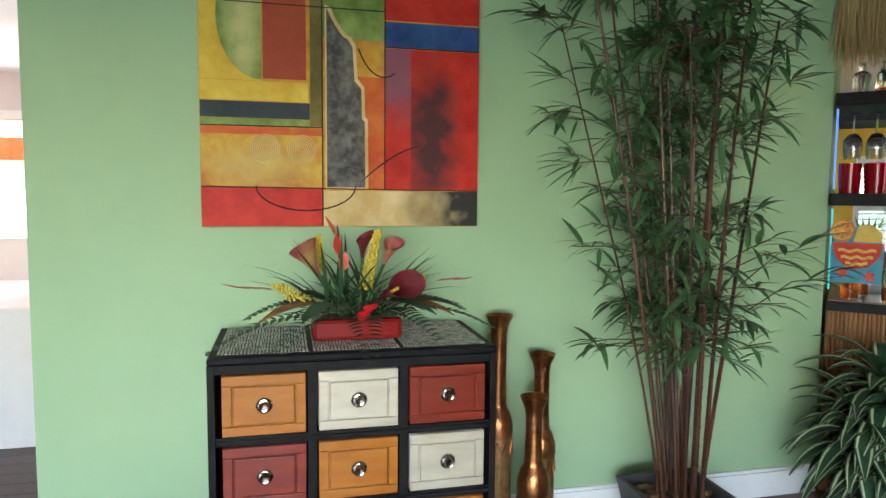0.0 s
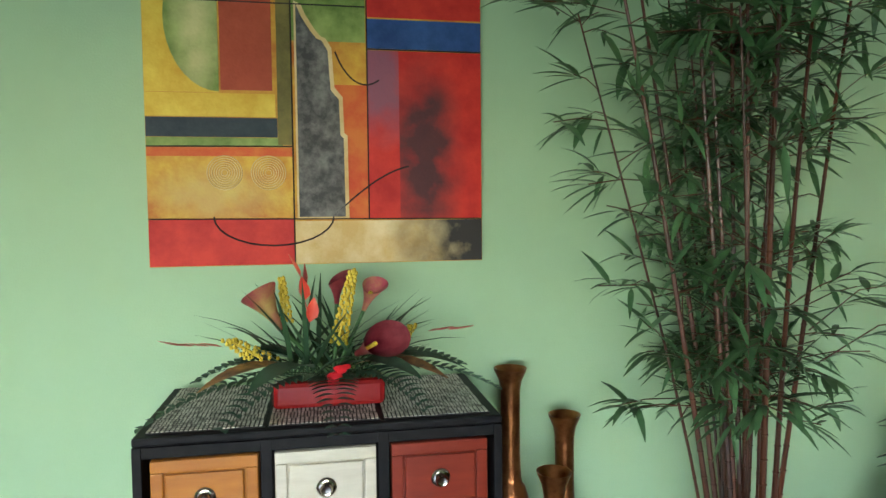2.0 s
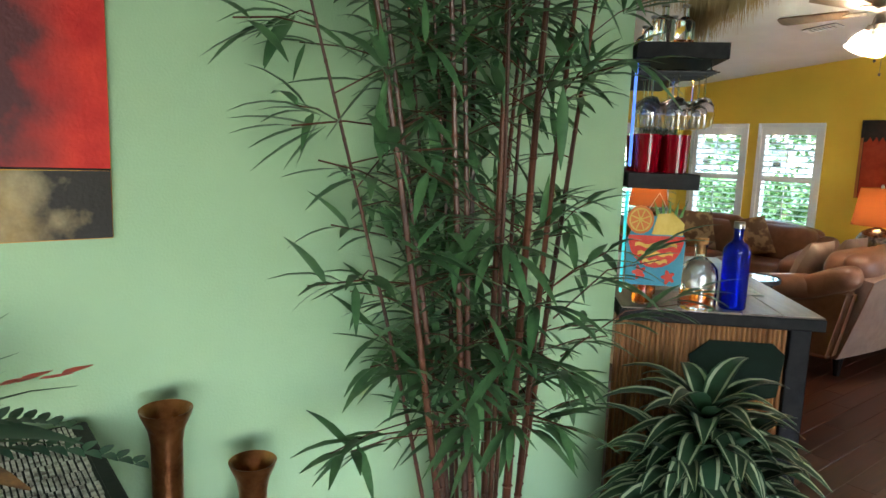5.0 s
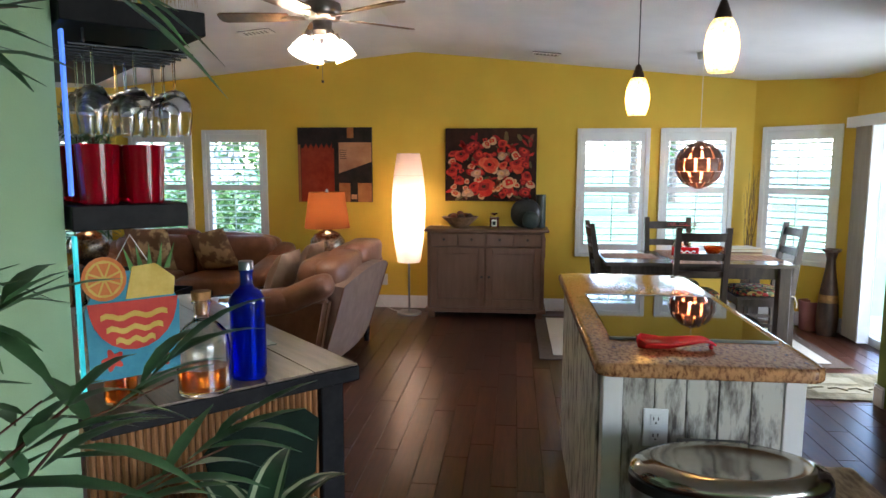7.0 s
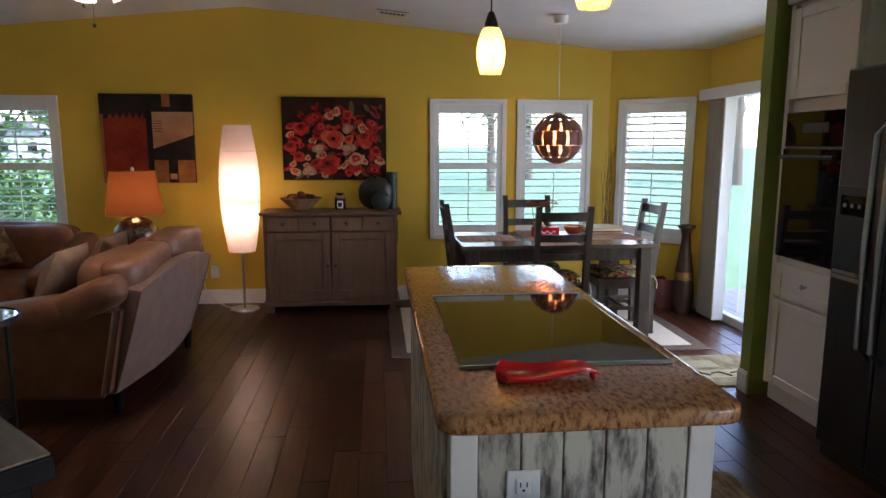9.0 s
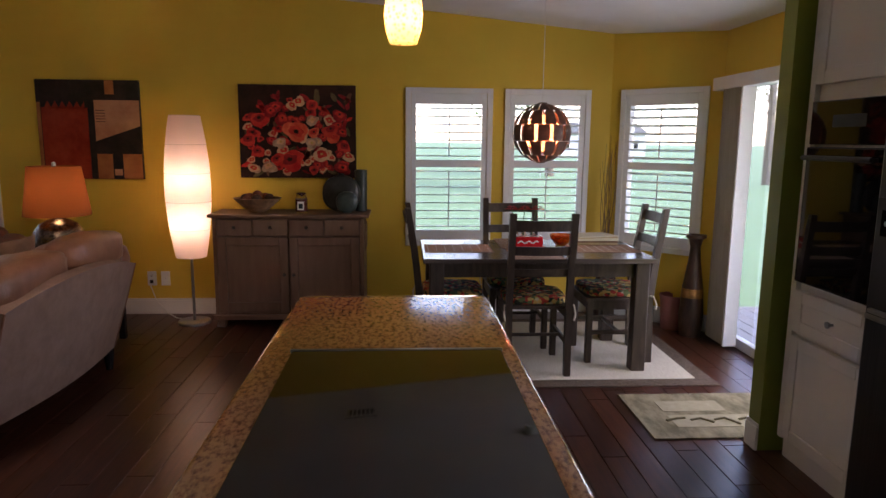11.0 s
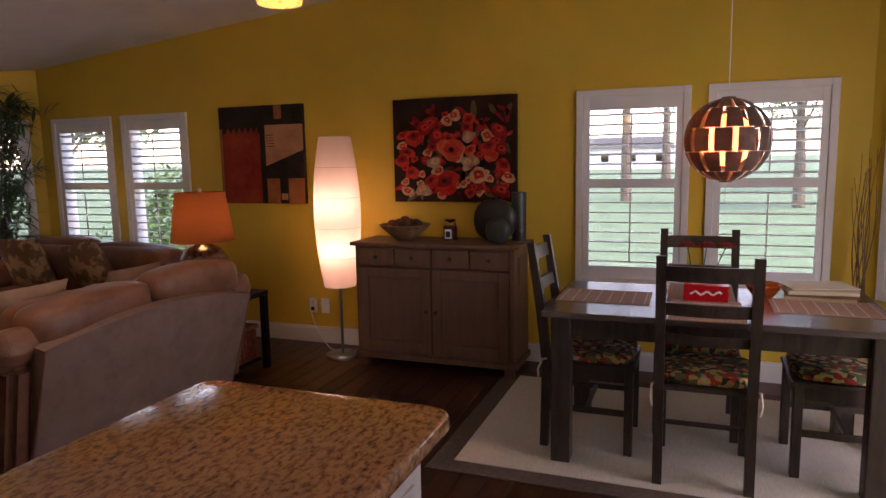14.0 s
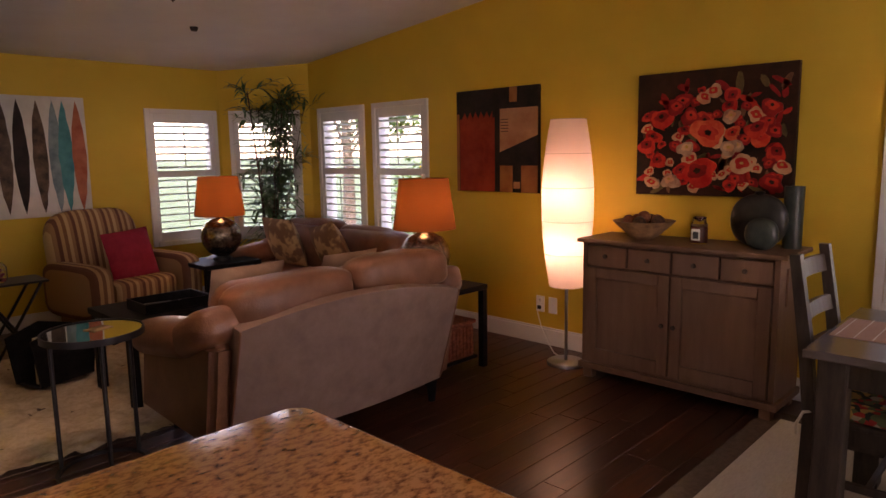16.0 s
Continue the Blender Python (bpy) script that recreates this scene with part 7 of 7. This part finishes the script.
# glass rack and hanging glasses
rk = bar_thing("glass_rack", "black wire wine glass rack under the shelf", "rack", 0, 0, 1.755)
for i in range(7):
    part("wire", tube([(0.03 + 0.045 * i, -0.30, 0), (0.03 + 0.045 * i, -0.03, 0)], 0.003, 6), M_BLACK, rk)
for y in (-0.27, -0.06):
    part("cross_wire", tube([(0.02, y, 0.006), (0.33, y, 0.006)], 0.003, 6), M_BLACK, rk)
    for x in (0.03, 0.3):
        part("hanger", tube([(x, y, 0.0), (x, y, 0.035)], 0.003, 6), M_BLACK, rk)
for i in range(3):
    for j in range(3):
        g_ = bar_thing("wine_glass", "upturned clear wine glass in the rack", "glass", 0.052 + 0.09 * i, -0.26 + 0.09 * j, 1.762, group="hanging wine glasses")
        part("foot", lathe([(0, 0), (0.034, -0.001), (0.034, -0.003), (0.006, -0.008)], 18), M_GLASS, g_, smooth=True)
        part("stem", tube([(0, 0, -0.006), (0, 0, -0.09)], 0.0035, 6), M_GLASS, g_, smooth=True)
        part("bowl", lathe([(0, -0.09), (0.02, -0.095), (0.036, -0.12), (0.040, -0.15), (0.033, -0.20), (0.0315, -0.20), (0.038, -0.15), (0.034, -0.122), (0, -0.093)], 18), M_GLASS, g_, smooth=True)
for i in range(3):
    for j in range(2):
        g_ = bar_thing("red_tumbler", "tall red glass tumbler on the bar shelf", "glass", 0.03 + 0.10 * i, -0.175 + 0.10 * j, 1.4005, group="red tumblers")
        part("wall", lathe([(0, 0), (0.04, 0), (0.047, 0.135), (0.044, 0.135), (0.037, 0.01), (0, 0.01)], 24), M_REDG, g_, smooth=True)


def bottle(x, y, z, h, r, glass, liquid, fill, label, cap=None):
    b_ = bar_thing("bottle", label, "bottle", x, y, z)
    part("glass", lathe([(0, 0), (r * 0.92, 0), (r, 0.01), (r, h * 0.60), (r * 0.8, h * 0.68), (r * 0.36, h * 0.75), (r * 0.33, h * 0.95), (r * 0.38, h * 0.955), (r * 0.38, h * 0.97), (0, h * 0.97)], 26), glass, b_, smooth=True)
    if liquid:
        part("liquor", lathe([(0, 0.006), (r * 0.9, 0.006), (r * 0.93, 0.012), (r * 0.93, h * fill), (0, h * fill)], 26), liquid, b_, smooth=True)
    part("cap", lathe([(0, h * 0.972), (r * 0.42, h * 0.972), (r * 0.42, h * 1.03), (0, h * 1.03)], 18), cap or M_STEEL, b_, smooth=True)
    return b_


BZ = 0.919
bb_ = bar_thing("bottle", "cobalt blue glass bottle with silver cap", "bottle", 0.04, -0.42, BZ)
part("glass", lathe([(0, 0), (0.042, 0), (0.047, 0.006), (0.047, 0.198), (0.049, 0.206), (0.045, 0.222), (0.034, 0.238), (0.021, 0.247), (0.0165, 0.256), (0.0165, 0.286), (0.019, 0.288), (0.019, 0.294), (0, 0.294), (0, 0.290), (0.014, 0.286), (0.0135, 0.256), (0.031, 0.235), (0.041, 0.22), (0.043, 0.198), (0.043, 0.012), (0, 0.012)], 32), M_BLUEG, bb_, smooth=True)
part("cap", lathe([(0, 0.2945), (0.0195, 0.2945), (0.0195, 0.316), (0.018, 0.318), (0, 0.318)], 24), M_STEEL, bb_, "silver screw cap", smooth=True)
M_CORK = mat("amber cork", (0.30, 0.13, 0.03), (0.45, 0.22, 0.07), 0.7, scale=40, bump=0.3)
dc = bar_thing("decanter", "broad clear glass decanter of amber liquor", "decanter", -0.0, -0.285, BZ)
part("glass", lathe([(0, 0), (0.060, 0), (0.065, 0.006), (0.066, 0.12), (0.060, 0.15), (0.042, 0.172), (0.024, 0.183), (0.019, 0.195), (0.019, 0.225), (0.024, 0.229), (0.024, 0.234), (0.017, 0.234), (0.015, 0.195), (0.038, 0.168), (0.055, 0.148), (0.061, 0.12), (0.060, 0.014), (0, 0.012)], 32), M_GLASS, dc, smooth=True)
part("liquor", lathe([(0, 0.0135), (0.057, 0.0145), (0.0595, 0.02), (0.0595, 0.068), (0, 0.068)], 32), M_AMBER, dc, smooth=True)
part("stopper", lathe([(0, 0.20), (0.0145, 0.20), (0.0155, 0.236), (0.023, 0.238), (0.024, 0.258), (0, 0.26)], 20), M_CORK, dc, "cork stopper", smooth=True)
# flat dark green six-sided shape below the bar top, clear of the floor
pq = bar_thing("plaque", "flat dark green shape at the bar end", "board", 0.02, -0.45, 0.0)
part("panel", prism([(-0.15, 0.60), (0.13, 0.54), (0.17, 0.74), (0.10, 0.80), (-0.12, 0.80), (-0.165, 0.76)], -0.004, 0.004, "x"), mat("dark green matte", (0.003, 0.009, 0.005), (0.005, 0.014, 0.008), 0.8, spec=0.2, scale=5), pq)
bm_ = bar_thing("bar_mat", "pale printed mat on the bar top", "mat", 0.47, -0.40, BZ)
part("sheet", box(-0.17, 0.17, -0.22, 0.22, 0.0, 0.003, 0.001, seg=1), mat("printed mat", (0.42, 0.40, 0.33), (0.20, 0.27, 0.22), 0.5, scale=14, detail=3, mix=(0.45, 0.6)), bm_)
bottle(0.05, -0.10, BZ, 0.27, 0.038, M_GLASS, M_AMBER, 0.3, "clear bottle of amber liquor on the bar")
bottle(0.20, -0.14, BZ, 0.29, 0.036, M_GLASS, M_AMBER, 0.5, "clear bottle half full of amber liquor")
bottle(0.35, -0.10, BZ, 0.27, 0.038, M_GLASS, None, 0, "empty clear glass bottle on the bar")
for i in range(5):
    bottle(0.03 + 0.10 * i, -0.10 - 0.09 * (i % 2), 1.8455, 0.13 + 0.02 * (i % 2), 0.036, M_GLASS, M_AMBER if i % 2 else None, 0.2, "small clear glass bottle on the top shelf")
sg = bar_thing("tiki_sign", "painted tropical sign hanging from the shelf", "sign", -0.025, -0.12, 1.0)
sg.matrix_world = at_bar(-0.025, -0.12, 1.0) @ Matrix.Diagonal((1, 0.85, 0.92, 1))
M_SBL = paint("sign blue", (0.03, 0.20, 0.30), (0.06, 0.28, 0.38))
M_SOR = paint("sign orange", (0.55, 0.13, 0.02), (0.65, 0.22, 0.05))
M_SRE = paint("sign red", (0.48, 0.03, 0.02), (0.58, 0.06, 0.03))
part("board", prism([(-0.115, 0), (0.115, 0), (0.12, 0.18), (0.09, 0.24), (0.05, 0.27), (-0.05, 0.27), (-0.09, 0.24), (-0.12, 0.18)], -0.006, 0.0, "x"), M_SBL, sg)
M_SGO = paint("sign gold", (0.55, 0.34, 0.05), (0.70, 0.50, 0.12))
M_SGR = paint("sign leaf green", (0.06, 0.16, 0.03), (0.12, 0.26, 0.06))


def disc(cu, cv, r, n=20):
    return [(cu + r * math.cos(2 * math.pi * i / n), cv + r * math.sin(2 * math.pi * i / n)) for i in range(n)]


slice_ = part("orange_slice", prism(disc(0.07, 0.255, 0.055), -0.009, -0.0065, "x"), M_SOR, sg)
part("pith", prism(disc(0.07, 0.255, 0.046), -0.0098, -0.0092, "x"), M_SGO, slice_)
for i in range(8):
    a = 2 * math.pi * i / 8
    part("segment", prism([(0.07 + 0.007 * math.cos(a), 0.255 + 0.007 * math.sin(a)), (0.07 + 0.041 * math.cos(a - 0.33), 0.255 + 0.041 * math.sin(a - 0.33)), (0.07 + 0.041 * math.cos(a + 0.33), 0.255 + 0.041 * math.sin(a + 0.33))], -0.0108, -0.01, "x"), M_SOR, slice_)
part("pineapple", prism([(0.02, 0.20), (-0.105, 0.20), (-0.11, 0.245), (-0.06, 0.285), (0.0, 0.28)], -0.0088, -0.0065, "x"), M_SGO, sg)
for i in range(5):
    u = -0.09 + 0.022 * i
    part("crown_leaf", prism([(u - 0.008, 0.27), (u + 0.008, 0.27), (u + 0.02 * (2 - i) * -0.6, 0.335)], -0.0075, -0.0045, "x"), M_SGR, sg)
cup = part("cup", prism([(0.115, 0.195), (-0.115, 0.195)] + [(-0.112 * math.cos(radians(a)), 0.185 - 0.115 * math.sin(radians(a))) for a in range(10, 171, 16)], -0.0095, -0.0065, "x"), M_SRE, sg)
for zz, w_ in ((0.165, 0.085), (0.132, 0.072), (0.102, 0.05)):
    wave = [(-w_ + 2 * w_ * i / 12, zz + 0.005 * math.sin(i * 1.3)) for i in range(13)]
    part("gold_band", prism(wave + [(u, v - 0.014) for u, v in wave[::-1]], -0.0108, -0.0097, "x"), M_SGO, cup)
for yy, zz in ((-0.06, 0.035), (0.06, 0.05)):
    part("red_blossom", prism([(yy + 0.03 * (0.75 + 0.25 * math.cos(5 * t)) * math.cos(t), zz + 0.03 * (0.75 + 0.25 * math.cos(5 * t)) * math.sin(t)) for t in [i * math.pi / 15 for i in range(30)]], -0.009, -0.0065, "x"), M_SRE, sg)
part("string", tube([(-0.003, -0.06, 0.262), (-0.003, 0.0, 0.36), (-0.003, 0.06, 0.262)], 0.0015, 5), M_WHITE, sg)
M_STRAW = mat("dry thatch straw", (0.30, 0.19, 0.08), (0.52, 0.38, 0.18), 0.85, scale=30, stretch=(1, 1, 0.1))
th = bar_thing("thatch_fringe", "dry straw thatch fringe above the bar", "thatch", 0, 0, 1.98)
rngt = random.Random(3)
vs, fs = [], []
for i in range(1400):
    y = rngt.uniform(-0.40, 0.0)
    x = rngt.uniform(-0.05, 0.03) if i % 2 else rngt.uniform(-0.03, 1.0)
    if i % 2 == 0:
        y = -0.40 + rngt.uniform(-0.02, 0.02)
    blade(vs, fs, (x, y, 0.36), (rngt.gauss(0, 0.06), rngt.gauss(0, 0.06), -1), (1, 0.3, 0), rngt.uniform(0.30, 0.40), 0.007, 0.1, 2)
leaf_mesh("straw", vs, fs, M_STRAW, th)
part("rail", box(-0.05, 1.0, -0.40, -0.004, 0.345, 0.36), M_DARKW, th)

# ---- side room seen past the green wall ----
M_BLINDW = shade_mat("white roller blind", (0.85, 0.84, 0.82), 0.25)
sw = thing("side_window", "bright side room window with white blind", "window", kind="structure")
part("blind", box(-3.5, -1.1, 6.41, 6.414, 1.0, 1.95), M_BLINDW, sw)
part("frame", box(-3.55, -1.05, 6.37, 6.398, 1.95, 2.02, 0.004), M_TRIM, sw)
vl = thing("window_valance", "orange cloth window valance in the side room", "valance")
M_ORCL = mat("coral orange cloth", (0.60, 0.16, 0.08), (0.66, 0.20, 0.11), 0.85, scale=20)
b = bmesh.new()
prev = None
for i in range(121):
    x = -3.6 + 2.6 * i / 120
    y = 6.27 + 0.012 * math.sin(i * 0.9)
    a_, c_ = b.verts.new((x, y, 1.62)), b.verts.new((x, y, 1.80))
    if prev:
        b.faces.new((prev[0], a_, c_, prev[1]))
    prev = (a_, c_)
bmesh.ops.solidify(b, geom=b.faces[:], thickness=0.003)
part("cloth", b, M_ORCL, vl)
part("bracket", box(-3.58, -3.55, 6.27, 6.399, 1.77, 1.80), M_TRIM, vl)
part("bracket", box(-1.05, -1.02, 6.27, 6.399, 1.77, 1.80), M_TRIM, vl)
bdn = thing("white_table", "white covered table in the bright side room", "table", -2.0, 4.9, 0)
part("tabletop", box(-1.2, 1.3, -0.6, 0.6, 0.72, 0.76, 0.01), M_WHITE, bdn)
part("cloth", box(-1.21, 1.31, -0.61, 0.61, 0.0, 0.762, 0.01), mat("white table cloth", (0.74, 0.70, 0.69), (0.80, 0.77, 0.76), 0.8, scale=3), bdn)
lamp("side_window_light", "AREA", P_SIDE, look((-2.3, 6.36, 1.48), (-2.0, 3, 0.9)), (1.0, 0.97, 0.97), 2.3, 0.9)

# ---- small side table with ornaments by the armchair ----
ot = thing("folding_table", "small black side table beside the armchair", "side table", 5.42, 5.75, 0)
part("tabletop", box(-0.22, 0.22, -0.16, 0.16, 0.60, 0.615, 0.003), M_BLACK, ot)
for s in (-1, 1):
    part("leg", tube([(-0.18, 0.13 * s, 0.60), (0.18, 0.13 * s, 0.0)], 0.010, 6), M_BLACK, ot)
    part("leg", tube([(0.18, 0.13 * s, 0.60), (-0.18, 0.13 * s, 0.0)], 0.010, 6), M_BLACK, ot)
cj = thing("glass_jar", "clear glass jar of wrapped sweets", "jar", 5.36, 5.74, 0.616)
part("jar", lathe([(0, 0), (0.06, 0), (0.075, 0.03), (0.075, 0.10), (0.05, 0.13), (0.045, 0.13), (0.07, 0.10), (0.07, 0.03), (0, 0.006)], 24), M_GLASS, cj, smooth=True)
mb = bmesh.new()
for i in range(40):
    puff(rngt.uniform(-0.045, 0.045), rngt.uniform(-0.045, 0.045), rngt.uniform(0.015, 0.09), 0.028, 0.02, 0.018, 0.7, nu=6, nv=4, bm=mb)
tagged(part("sweets", mb, M_CALD, cj), kind="stuff")
bk2 = thing("magazine_rack", "dark magazine rack on the floor", "rack", 5.52, 5.2, 0.045, 20)
part("side", prism([(-0.18, 0.0), (0.18, 0.0), (0.22, 0.30), (0.0, 0.36), (-0.22, 0.30)], -0.12, -0.108, "y"), M_BLACKW, bk2)
part("side", prism([(-0.18, 0.0), (0.18, 0.0), (0.22, 0.30), (0.0, 0.36), (-0.22, 0.30)], 0.108, 0.12, "y"), M_BLACKW, bk2)
part("bottom", box(-0.18, 0.18, -0.107, 0.107, 0.0, 0.012), M_BLACKW, bk2)
part("magazine", box(-0.15, 0.15, -0.05, -0.03, 0.0125, 0.30), M_PAPR[0], bk2)

# ---- floor planks ----
rngp = random.Random(21)
PWD, GAP = 0.125, 0.0022
meshes = {}


def plank_mesh(L):
    if L not in meshes:
        b_ = box(0, L - GAP, 0, PWD - GAP, -0.0058, 0.0, 0.0014, seg=1)
        me_ = bpy.data.meshes.new("plank")
        b_.to_mesh(me_)
        b_.free()
        me_.materials.append(M_FLOOR)
        meshes[L] = me_
    return meshes[L]


near, rest_v, rest_f = 0, [], []
yy = -2.69
while yy < 6.98:
    x = -4.45 - rngp.uniform(0, 1.0)
    while x < 8.35:
        L = rngp.choice((0.75, 0.95, 1.2, 1.45))
        in_near = 3.2 < x < 8.2 and -0.2 < yy < 3.55 and near < 300
        if x + L > 8.38:
            L = 0.75
        if in_near:
            o_ = new("plank", plank_mesh(L))
            o_.parent = floor
            o_.matrix_basis = pose(x, yy, 0)
            near += 1
        else:
            k = len(rest_v)
            a, b_, c, d = x, min(x + L - GAP, 8.42), yy, yy + PWD - GAP
            rest_v += [(a, c, -0.0055), (b_, c, -0.0055), (b_, d, -0.0055), (a, d, -0.0055), (a + 0.0014, c + 0.0014, 0), (b_ - 0.0014, c + 0.0014, 0), (b_ - 0.0014, d - 0.0014, 0), (a + 0.0014, d - 0.0014, 0)]
            rest_f += [(k + 4, k + 5, k + 6, k + 7), (k, k + 1, k + 5, k + 4), (k + 1, k + 2, k + 6, k + 5), (k + 2, k + 3, k + 7, k + 6), (k + 3, k, k + 4, k + 7)]
        x += L
    yy += PWD
me = bpy.data.meshes.new("floor_boards")
me.from_pydata(rest_v, [], rest_f)
me.materials.append(M_FLOOR)
fb = tagged(new("floor_boards", me), kind="stuff")
fb.parent = floor
